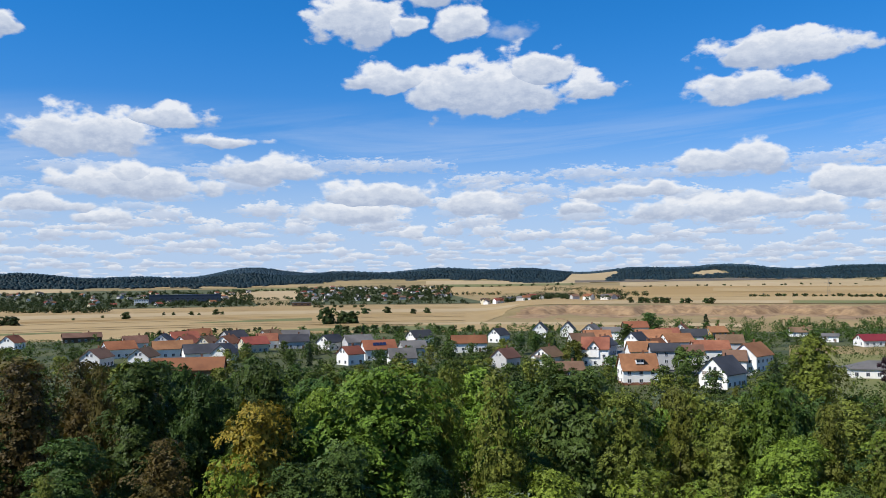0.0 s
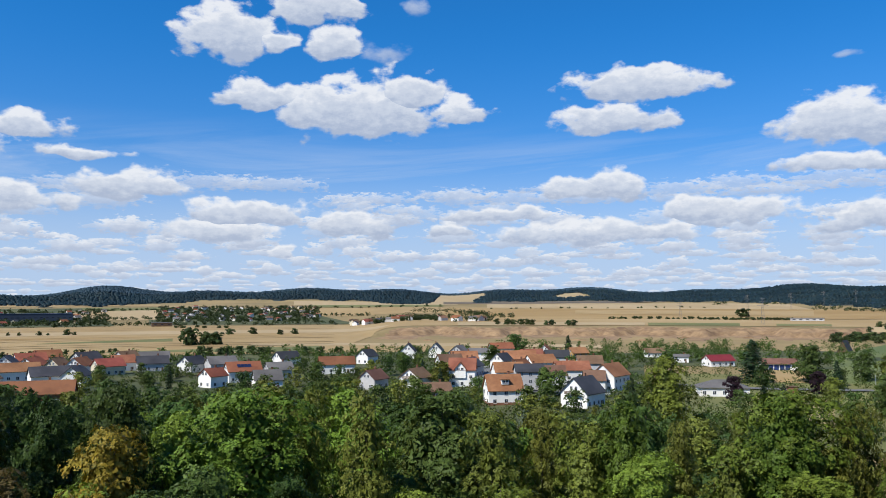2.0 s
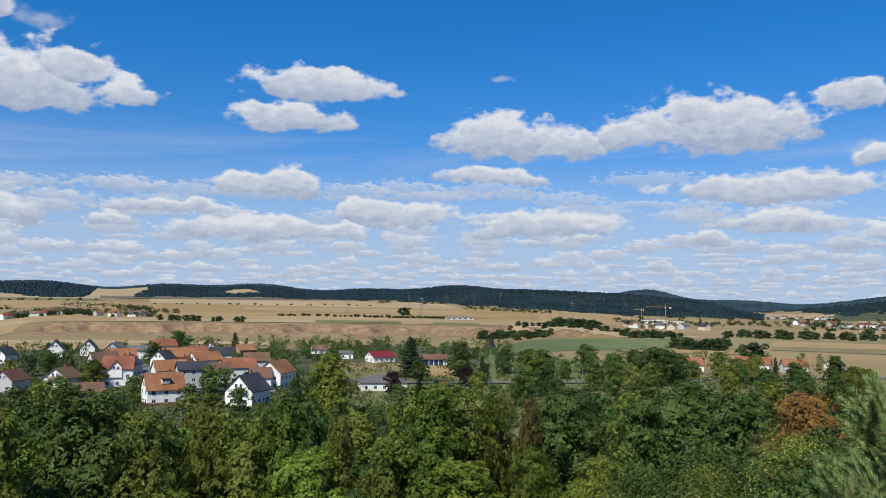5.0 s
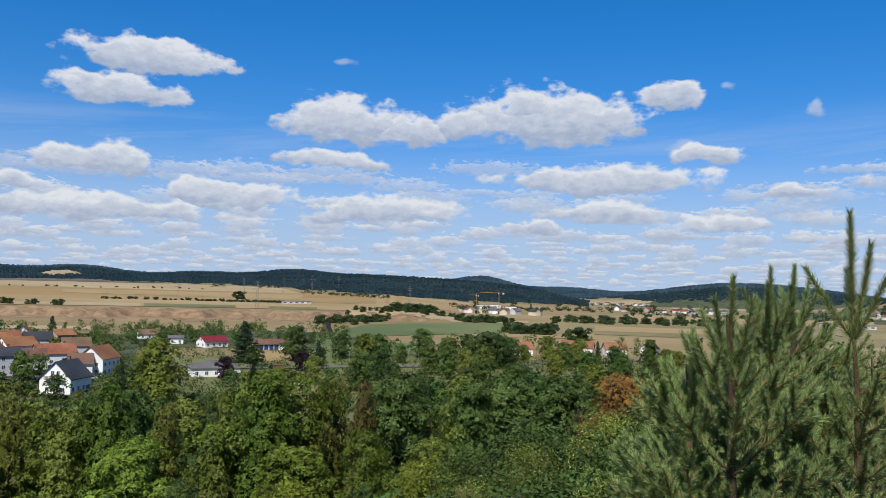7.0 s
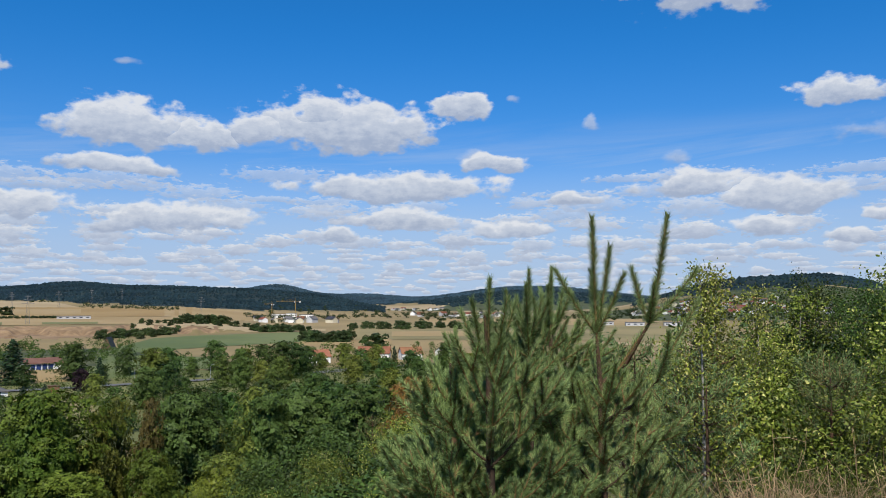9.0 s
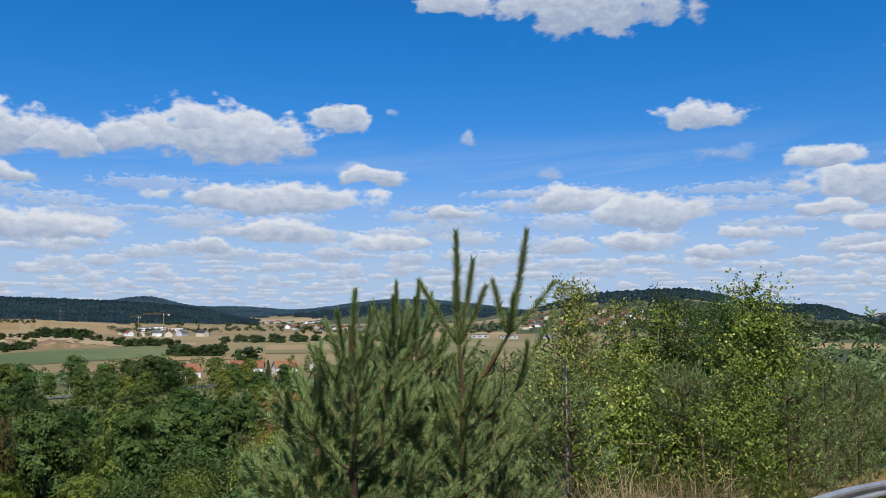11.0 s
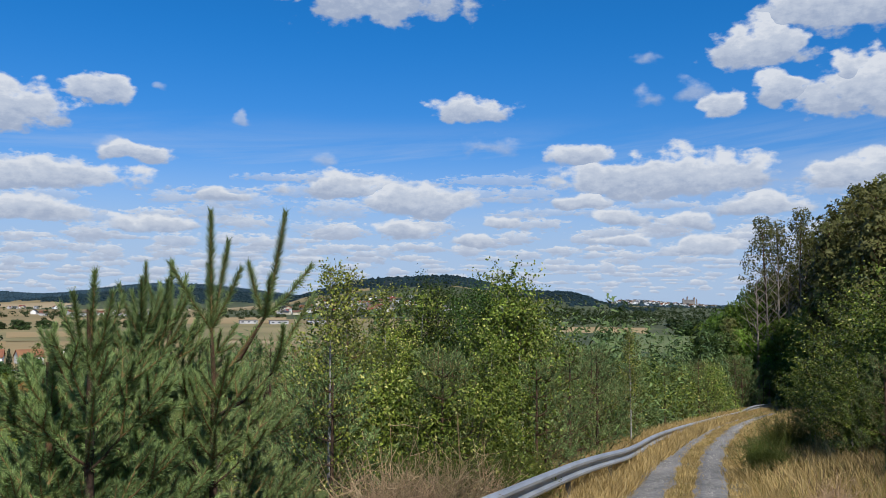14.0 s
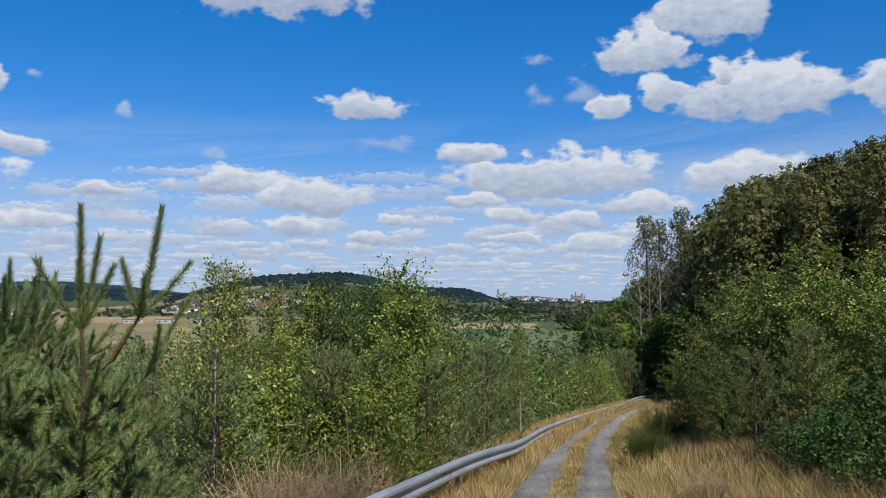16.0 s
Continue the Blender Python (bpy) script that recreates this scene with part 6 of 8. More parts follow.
SKYLINE_AZ = [-40, -28, -19.7, -14.7, -8.7, 1.9, 3.8, 7.3, 10.3, 12.6, 15.6, 18.7, 21, 27.5, 30.2, 36, 40, 47, 53, 58]
SKYLINE_EL = [-4, -3.9, -4.5, -5.4, -4.9, -5.4, -5.4, -5.7, -6.3, -7.5, -7.2, -7.5, -6.7, -6.7, -5.8, -6.4, -5.4, -5.2, -5.2, -5.6]
def slope_tree(az, d, top_el, keys, wide):
    x, y = spot(az, d)
    h = max(3.5, d * math.tan(radians(top_el)) - ground_z(x, y))
    plant(rng.choice(keys), x, y, h, wide=wide, rng=rng)


GREEN = ["back0", "back1", "back2", "back3", "back2", "back0"]
SOMBRE = ["russet0", "russet1", "back2", "back3", "back2"]
for dist, above, below, spread in ((116, -0.2, 1.2, 2.8), (102, 0.9, 2.6, 4.0)):
    az = -40 + rng.uniform(0, 3)
    while az < 66:
        keys = SOMBRE if az < -19 else GREEN
        top = float(np.interp(az, SKYLINE_AZ, SKYLINE_EL)) - rng.uniform(above, below)
        if abs(az - 36) > 1.5:
            slope_tree(az, dist * rng.uniform(0.95, 1.05), top, keys, rng.uniform(0.75, 1.1))
        az += spread * rng.uniform(0.72, 1.28)
# bearing, distance, elevation of the top, half width in degrees
for az, d, el, half, key in ((-22.2, 92, -4.6, 1.3, "russet0"), (-19.9, 88, -4.5, 2.5, "dark2"), (-15.9, 93, -5.3, 1.6, "dark1"), (-11.9, 84, -4.7, 2.2, "dark0"), (-8.3, 89, -6.6, 2.0, "broad1"), (-4.2, 87, -5.3, 3.3, "broad2"),
                              (-0.0, 91, -5.4, 1.3, "olive0"), (3.9, 85, -5.6, 2.0, "olive1"), (8.5, 92, -5.6, 3.2, "dark0"), (12.5, 88, -6.9, 2.2, "olive0"), (15.8, 92, -6.6, 1.6, "olive0"), (18.7, 88, -7.6, 2.2, "olive1"),
                              (20.9, 87, -6.2, 1.8, "broad3"), (24.6, 91, -7.4, 1.5, "olive0"), (22.3, 83, -9.6, 2.2, "broad0"), (31.1, 87, -5.2, 2.9, "broad2"), (27.8, 83, -8.6, 1.6, "olive1"), (35.4, 92, -5.8, 1.8, "olive1"),
                              (37.3, 85, -6.0, 1.1, "russet1"), (40.3, 89, -5.5, 2.2, "dark2"), (44.1, 90, -5.4, 2.0, "olive1"), (47.6, 92, -5.6, 2.7, "dark0"), (28.4, 90, -6.6, 1.1, "olive0"), (30.5, 84, -5.6, 2.1, "broad1"),
                              (34.6, 88, -6.4, 1.4, "olive1"), (39.8, 88, -5.6, 2.4, "dark0"), (44.5, 88, -5.8, 2.2, "dark1"), (49.5, 93, -5.2, 2.3, "dark2"), (37.9, 76, -9.3, 1.6, "broad3"), (42.5, 75, -9.7, 2.0, "olive0"),
                              (47.2, 78, -10.1, 2.0, "broad1"), (32.8, 79, -10.3, 2.2, "broad0")):
    x, y = spot(az, d)
    h = d * math.tan(radians(el)) - ground_z(x, y)
    plant(key, x, y, h, wide=d * math.tan(radians(half)) / (h * 0.195), rng=rng)
for az, d, el, half, key in ((-32, 86, -4.4, 2.6, "dark2"), (-26.5, 84, -4.3, 2.4, "russet1"), (51, 84, -5.4, 2.4, "dark2"), (55.5, 82, -5.8, 2.3, "dark0"), (60, 80, -6, 2.3, "dark1"), (-24, 72, -9, 2.2, "dark0"), (-18.5, 70, -9.5, 2.0, "russet0")):
    x, y = spot(az, d)
    h = d * math.tan(radians(el)) - ground_z(x, y)
    plant(key, x, y, h, wide=d * math.tan(radians(half)) / (h * 0.195), rng=rng)
az = -38
while az < 64:
    slope_tree(az, rng.uniform(56, 68), rng.uniform(-13.4, -9.8), ["bright", "olive1", "broad1", "dark1", "broad3", "dark2"] if az > -15 else ["dark1", "dark2", "russet0", "olive0"], rng.uniform(0.9, 1.25))
    az += rng.uniform(3.6, 6.5)
for az, d, el, key in ((3.2, 50, -13.0, "shrub_silver"), (1.2, 49, -14.6, "shrub_bright"), (-15.5, 52, -14.8, "bright"), (15.2, 52, -14.4, "olive1"), (27.4, 54, -14.2, "bright"), (22.2, 50, -14.7, "shrub_bright"),
                       (8.2, 50, -14.6, "bright"), (33, 52, -13.8, "shrub_bright"), (40.5, 50, -13.6, "bright"), (48, 48, -12.5, "olive1"), (-22, 52, -14.6, "shrub")):
    slope_tree(az, d, el, [key], 1.0)
plant("yellow", *spot(-12.6, 78), 78 * math.tan(radians(-7.3)) - ground_z(*spot(-12.6, 78)), wide=0.92, rng=rng)
plant("brown", *spot(54.6, 62), 62 * math.tan(radians(-5.0)) - ground_z(*spot(54.6, 62)), wide=1.05, rng=rng)

for az, d, el, key in ((14.9, 185, -6.9, "shrub_silver"), (16.3, 190, -6.7, "shrub_silver"), (17.6, 180, -7.3, "shrub_silver"), (19.3, 175, -7.4, "grown1"), (21.6, 178, -6.6, "grown0"), (12.6, 180, -7.5, "grown0"), (26.2, 180, -7.0, "grown0"), (22.6, 165, -7.5, "grown2")):
    x, y = spot(az, d)
    plant(key, x, y, d * math.tan(radians(el)) - ground_z(x, y), wide=0.8, rng=rng)


# trees that close the gap between the wood and the nearest gardens
before = rng.getstate()
for az0, az1, el, gap in ((-30, 7, -6.1, 1.5), (7, 25, -7.1, 1.3)):
    az = az0
    while az < az1:
        slope_tree(az, rng.uniform(140, 205), el - rng.uniform(-0.1, 0.7), ["grown0", "grown1", "grown2", "back2", "town1"], rng.uniform(0.7, 1.0))
        az += gap * rng.uniform(0.7, 1.3)
rng.setstate(before)


def undergrowth():
    """Low dark brush that covers the ground under the trees."""
    r = np.random.default_rng(77)
    n = 52000
    az, d = r.uniform(-42, 67, n), np.sqrt(r.uniform(42 ** 2, 132 ** 2, n))
    x, y = d * np.sin(np.radians(az)), d * np.cos(np.radians(az))
    keep = (y - track_y(x) > 14) & ~((np.abs(az - 36) < 1.3) & (d > 60))
    x, y = x[keep], y[keep]
    h = 0.5 + 1.2 * np.abs(wobble(x, y, 3.1, 2.0)) + 1.5 * np.maximum(wobble(x, y, 9.0, 5.0), 0)
    at = np.stack([x, y, height(x, y) + h * r.uniform(0.4, 1.0, len(x))], 1)
    out = np.concatenate([r.normal(0, 0.5, (len(x), 2)), np.ones((len(x), 1))], 1)
    me = leaf_mesh("undergrowth", at, out, 0.26, M["leaf_dark"], r, 0.6, 0.5)
    tagged(part("undergrowth", me, None), "dark green brambles and brush under the trees", "undergrowth", kind="stuff")


undergrowth()

# ------------------------------------------------------------------ steep wooded hill beside the track
HILL_AZ, HILL_EL = [97, 98.6, 100.9, 101.5, 102.0, 104.3, 104.6, 105.3, 107.1, 111.9, 116.3, 126], [-2.4, -1.3, 0.2, 0.8, 2.5, 2.8, 4.0, 5.7, 7.5, 8.9, 10.1, 12.8]
for k in range(200):
    d = rng.uniform(66, 190)
    az = rng.uniform(97.5, 122)
    x, y = spot(az, d)
    w = y - float(track_y(x))
    if w > -7 and (d < 76 or abs(w) < 3.5):
        continue
    top = d * math.tan(radians(float(np.interp(az, HILL_AZ, HILL_EL)) - rng.uniform(0, 1.0)))
    h = min(rng.uniform(14, 20), top - ground_z(x, y))
    if h > 6:
        plant(rng.choice(["hpine0", "hpine1", "hpine2", "hpine0", "hpine1"]) if h > 8 else "hbroad", x, y, h, rng=rng)
for az, d, el in ((101.9, 88, 5.3), (102.7, 92, 5.0), (103.7, 86, 5.75), (104.2, 90, 4.4)):
    x, y = spot(az, d)
    plant("hpine_tall", x, y, d * math.tan(radians(el)) - ground_z(x, y), wide=0.8, rng=rng)

az = 104.7
while az < 121:
    d = rng.uniform(84, 108) if az < 108 else rng.uniform(90, 126)
    x, y = spot(az, d)
    h = d * math.tan(radians(float(np.interp(az, HILL_AZ, HILL_EL)) - rng.uniform(0, 0.5))) - ground_z(x, y)
    if h > 5:
        plant(rng.choice(["hpine0", "hpine1", "hpine2"]), x, y, min(h, 29), wide=0.85, rng=rng)
    az += rng.uniform(0.45, 0.9)
before = rng.getstate()
for lower, gap in ((0.5, 0.7), (1.3, 0.9), (2.3, 1.0), (3.4, 1.1)):
    az = 104.9 + 0.3 * lower
    while az < 121:
        d = rng.uniform(84, 104) - 4 * lower if az < 108 else rng.uniform(92, 125) - 6 * lower
        x, y = spot(az, d)
        h = d * math.tan(radians(float(np.interp(az, HILL_AZ, HILL_EL)) - lower - rng.uniform(0, 0.7))) - ground_z(x, y)
        if h > 5:
            plant(rng.choice(["hpine0", "hpine1", "hpine2", "hbroad"] if lower > 2 else ["hpine0", "hpine1", "hpine2"]), x, y, min(h, 26), wide=rng.uniform(0.9, 1.15), rng=rng)
        az += gap * rng.uniform(0.7, 1.3)
rng.setstate(before)
plant("hpine_dead", *spot(107.5, 80), 80 * math.tan(radians(4.8)) - ground_z(*spot(107.5, 80)), rng=rng)
for az, d, el in ((98.2, 94, -1.3), (98.9, 92, -0.8), (99.6, 90, -0.3), (100.4, 88, 0.2), (101.0, 90, 0.7), (101.6, 92, 1.4), (100.0, 84, -1.6), (101.9, 85, -1.2), (102.8, 83, -0.9), (103.6, 84, -0.7), (104.4, 80, -0.1), (105.3, 80, 0.6)):
    x, y = spot(az, d)
    plant("hbroad_fine", x, y, d * math.tan(radians(el)) - ground_z(x, y), wide=0.9, rng=rng)

# ------------------------------------------------------------------ regrowth between the guard rail and the valley
for k in range(150):
    d = 13 + 32 * rng.random() ** 1.2
    az = rng.uniform(68, 103.5)
    x, y = spot(az, d)
    w = y - float(track_y(x))
    if w < 3.4 + d * 0.01:
        continue
    key = rng.choice(["ypine0", "ypine1", "spine"]) if d < 26 else rng.choice(["spine", "ypine0", "ypine1", "shrub_birch"])
    plant(key, x, y, rng.uniform(1.8, 3.6) * (1 + d / 160), rng=rng)

for az, d, el, key in ((85.4, 19.5, 1.9, "birch0"), (86.0, 20.5, 0.2, "birch0"), (84.6, 19.0, 0.0, "birch0"), (74.2, 18.5, 2.0, "birch1"), (77, 19, 0.9, "birch1"), (80.9, 22, 0.8, "robinia"), (82.0, 23, 0.2, "robinia"), (73.4, 13.5, 2.3, "birch1"), (79, 21, 0.4, "birch0"), (83, 20, 0.3, "robinia"), (81.4, 16.5, -3.4, "ypine0"), (80.2, 18, -3.0, "ypine1"), (87, 17.5, -3.4, "ypine1"), (76, 16, -4.0, "shrub_birch"), (87.6, 20, -2.2, "ypine0"),
                       (89.2, 22, -2.4, "ypine1"), (80, 16, -3.8, "shrub_birch"), (82, 15.5, -4.4, "shrub_birch"), (78, 17, -2.2, "birch0"), (91, 26, -2.6, "ypine0"), (93.2, 31, -2.0, "birch1"), (84, 17, -3.2, "birch0")):
    x, y = spot(az, d)
    plant(key, x, y, d * math.tan(radians(el)) - ground_z(x, y), rng=rng)
for k in range(46):
    az, d = rng.uniform(44, 67), rng.uniform(9.5, 44)
    x, y = spot(az, d)
    if y - float(track_y(x)) > 4.5:
        plant(rng.choice(["shrub_birch", "spine", "shrub_dark", "shrub_dark", "shrub_dark"]), x, y, rng.uniform(1.2, 2.0) + d * 0.025, rng=rng)
for az, d, el in ((104.3, 31, -3.6), (106.4, 28, 0.9), (108.6, 25, 1.4), (110.9, 24, 2.8), (113.8, 22, 2.2), (116.8, 20, 2.0), (119.5, 19, 2.6), (106.6, 23, -3.4), (111.8, 19, -3.0)):
    x, y = spot(az, d)
    plant("birch2", x, y, d * math.tan(radians(el)) - ground_z(x, y), wide=1.15, rng=rng)
for k in range(18):
    az, d = rng.uniform(103.5, 121), rng.uniform(15.5, 24)
    x, y = spot(az, d)
    if y - float(track_y(x)) < -3.6:
        plant("shrub_dark", x, y, rng.uniform(0.5, 1.2), rng=rng)
for az, d, h in ((111.6, 16.4, 1.0), (113.2, 15, 1.2), (114.8, 13.5, 1.1), (116.2, 15.2, 1.5), (117.6, 13, 1.1), (118.8, 14.4, 1.4), (120.5, 13, 1.2), (115.4, 16.4, 1.6), (109.8, 17.5, 0.9)):
    plant("shrub_dark", *spot(az, d), h, rng=rng)
for az, d, h in ((108, 21, 2.6), (111, 18.5, 2.8), (116, 17, 2.4), (120, 17, 3)):
    plant("ypine0", *spot(az, d), h, rng=rng)

before = rng.getstate()
for k in range(70):
    az, d = rng.uniform(93, 103.5), rng.uniform(30, 74)
    x, y = spot(az, d)
    w = y - float(track_y(x))
    if 3.6 < w < 14:
        plant(rng.choice(["spine", "ypine0", "spine", "shrub_birch"]), x, y, min(5.5, max(1.8, d * math.tan(radians(-3.4 - rng.uniform(0, 0.8))) - ground_z(x, y))), rng=rng)
az = 86.5
while az < 102:
    d = rng.uniform(17, 34)
    x, y = spot(az, d)
    if y - float(track_y(x)) > 3.6:
        plant(rng.choice(["ypine0", "ypine1"]), x, y, max(1.8, d * math.tan(radians(-2.3 - rng.uniform(0, 1.6))) - ground_z(x, y)), wide=rng.uniform(1.0, 1.3), rng=rng)
    az += rng.uniform(0.25, 0.6)
az = 98.6
while az < 105.2:
    d = rng.uniform(66, 82)
    x, y = spot(az, d)
    if y - float(track_y(x)) > 2.4:
        plant(rng.choice(["spine", "ypine0", "ypine1"]), x, y, min(6.5, max(2.5, d * math.tan(radians(-3.2 - rng.uniform(0, 0.9))) - ground_z(x, y))), wide=1.2, rng=rng)
    az += rng.uniform(0.25, 0.5)
rng.setstate(before)


def regrowth():
    """The thicket of small trees farther down, which merges into one mass."""
    r = np.random.default_rng(31)
    at, out = [], []
    for k in range(1050):
        d = 30 + 160 * r.random() ** 1.4
        az = r.uniform(66, 104)
        x, y = spot(az, d)
        if y - float(track_y(x)) < 3.6:
            continue
        h = r.uniform(2.2, 6.0) * (0.8 + d / 180)
        z = ground_z(x, y)
        for j in range(5):
            f = (j + 0.5) / 5
            c = (x + r.normal(0, 0.1), y + r.normal(0, 0.1), z + h * f)
            p, w = shell(r, 58 - 8 * j, c, (h * 0.30 * (1.1 - f), h * 0.30 * (1.1 - f), h * 0.16), -0.9, 0.5)
            at.append(p)
            out.append(w + (0, 0, 1.0))
    me = leaf_mesh("thicket", np.concatenate(at), np.concatenate(out), 0.17, M["needle_soft"], r, 0.30, 0.35)
    tagged(part("thicket", me, None), "dense thicket of young pines and birches on the slope", "thicket", kind="stuff")


regrowth()

# ------------------------------------------------------------------ the farm track and its guard rail
def along_track(x0, x1, step):
    n = int((x1 - x0) / step)
    return [x0 + (x1 - x0) * i / n for i in range(n + 1)]


def lane_shift(x):
    """How far the wheel tracks run beside the middle of the bank."""
    return 0.45 * smooth01(x, 14, 32) + 0.25 * smooth01(x, 32, 50)


def track_strip(name, label, w0, w1, mat, lift, ragged):
    v, f = [], []
    r = random.Random(3)
    xs = along_track(-12, 92, 0.35)
    for i, x in enumerate(xs):
        y = float(track_y(x)) + float(lane_shift(x))
        a = w0 + ragged * (noise.noise(Vector((x * 0.8, w0 * 3, 0))) + 0.5 * noise.noise(Vector((x * 1.7, w0, 5))))
        b = w1 + ragged * (noise.noise(Vector((x * 0.8, w1 * 3, 9))) + 0.5 * noise.noise(Vector((x * 1.7, w1, 2))))
        for w, up in ((a - 0.14, -0.05), (a, lift), ((a + b) / 2, lift - 0.015), (b, lift), (b + 0.14, -0.05)):
            v.append((x, y + w, ground_z(x, y + w) + up))
        if i:
            o = 5 * i - 5
            f += [(o + k, o + 5 + k, o + 6 + k, o + 1 + k) for k in range(4)]
    me = mesh_of(name, v, [q[::-1] for q in f], M[mat])
    me.shade_smooth()
    tagged(part(name, me, None), label, "track", kind="structure")


track_strip("track", "grey gravel wheel track of the farm lane", 0.20, 0.88, "asphalt", 0.07, 0.15)
track_strip("track", "grey gravel wheel track beside dry grass", -0.95, -0.38, "asphalt", 0.07, 0.15)


def rail_y(x):
    return float(track_y(x)) + 2.75 - 0.055 * min(max(x, 0), 22) - 0.006 * min(max(x - 22, 0), 40) + 0.25 * float(smooth01(x, 18, 32)) + 0.2 * float(smooth01(x, 32, 50))


def rail_dip(x):
    """How far the rail has sunk into the bank."""
    return (0.22 * float(smooth01(x, 16, 26)) + 0.2 * float(smooth01(x, 26, 50))) * (1 - 0.7 * float(smooth01(x, 60, 70)))


def guard_rail():
    root = thing("guard_rail", "galvanised steel guard rail on posts beside the farm track", "guard rail")
    prof = [(0.0, -0.155), (0.05, -0.15), (0.085, -0.115), (0.085, -0.075), (0.005, -0.035), (0.005, 0.03), (0.085, 0.07), (0.085, 0.115), (0.05, 0.15), (0.0, 0.155)]
    xs = along_track(-8, 78, 4.0)
    for a, b in zip(xs, xs[1:]):
        v, f = [], []
        sub = [a + (b + 0.12 - a) * i / 5 for i in range(6)]
        for i, x in enumerate(sub):
            y = rail_y(x)
            t = Vector((1, (rail_y(x + 0.1) - rail_y(x - 0.1)) / 0.2, 0)).normalized()
            s = Vector((t.y, -t.x, 0))
            z = -EYE_HEIGHT - 0.095 * x + 0.58 - rail_dip(x)
            for side in (0.0, -0.006):
                for o, h in prof:
                    q = Vector((x, y, z + h)) + s * (o + side)
                    v.append(q)
            n = 2 * len(prof)
            if i:
                p0, p1 = (i - 1) * n, i * n
                for k in range(len(prof) - 1):
                    f.append((p0 + k, p1 + k, p1 + k + 1, p0 + k + 1))
                    m = len(prof)
                    f.append((p0 + m + k + 1, p1 + m + k + 1, p1 + m + k, p0 + m + k))
                f.append((p0 + len(prof) - 1, p1 + len(prof) - 1, p1 + n - 1, p0 + n - 1))
                f.append((p0 + len(prof), p1 + len(prof), p1, p0))
        beam = part("beam", mesh_of("beam", v, f, M["galvanised"]), None, root)
        y = rail_y(a)
        z = -EYE_HEIGHT - 0.095 * a - rail_dip(a)
        bm = boxes((a - 0.03, a + 0.03, y + 0.06, y + 0.066, z - 0.5, z + 0.66), (a - 0.03, a + 0.03, y + 0.154, y + 0.16, z - 0.5, z + 0.66), (a - 0.003, a + 0.003, y + 0.066, y + 0.154, z - 0.5, z + 0.66))
        part("post", bm, M["steel_dark"], root)
        part("spacer", boxes((a - 0.05, a + 0.05, y + 0.008, y + 0.06, z + 0.48, z + 0.64)), M["galvanised"], root)


guard_rail()


# ------------------------------------------------------------------ the pines close by
def leader(p, pts, r=0.007, dense=1.0):
    p.brush(pts, r, 0.0, dense * 1.6, 0.85, True, 1.15)


def bough(p, at, way, years, seg, depth, r=0.012):
    """A limb of several years' growth: bare and woody inside, set with needles outside, with side shoots at every joint."""
    q, way = np.asarray(at, float), np.asarray(way, float)
    for y in range(years):
        way = way + (0, 0, 0.14) + p.rng.normal(0, 0.07, 3)
        way /= np.linalg.norm(way)
        e = q + way * seg * p.rng.uniform(0.85, 1.15)
        age = years - y
        mid = (q + e) / 2 - (0, 0, 0.012)
        if age > 2:
            p.limb([q, mid, e], [r * (0.35 + 0.16 * age), r * (0.30 + 0.15 * age), r * (0.22 + 0.14 * age)], 6)
        if age < 5:
            p.brush([q, mid, e], 0.008, 0.05, 1.25 if age == 1 else 0.9, 0.80 if age == 1 else 0.95, age == 1 and p.rng.uniform() < 0.45)
        side = np.cross(way, (0, 0, 1))
        side /= max(np.linalg.norm(side), 1e-3)
        if depth > 0 and age > 1:
            over = np.cross(side, way)
            for k in range(3 if depth > 1 else 2):
                a = p.rng.uniform(0, 2 * math.pi) if k == 2 else (math.pi * k + p.rng.normal(0, 0.5))
                out = way * p.rng.uniform(0.65, 1.0) + (side * math.cos(a) + over * math.sin(a)) * p.rng.uniform(0.5, 0.85) + (0, 0, p.rng.uniform(0.0, 0.25))
                bough(p, e, out / np.linalg.norm(out), min(age - 1, depth + 1), seg * 0.78, depth - 1, r * 0.6)
        q = e


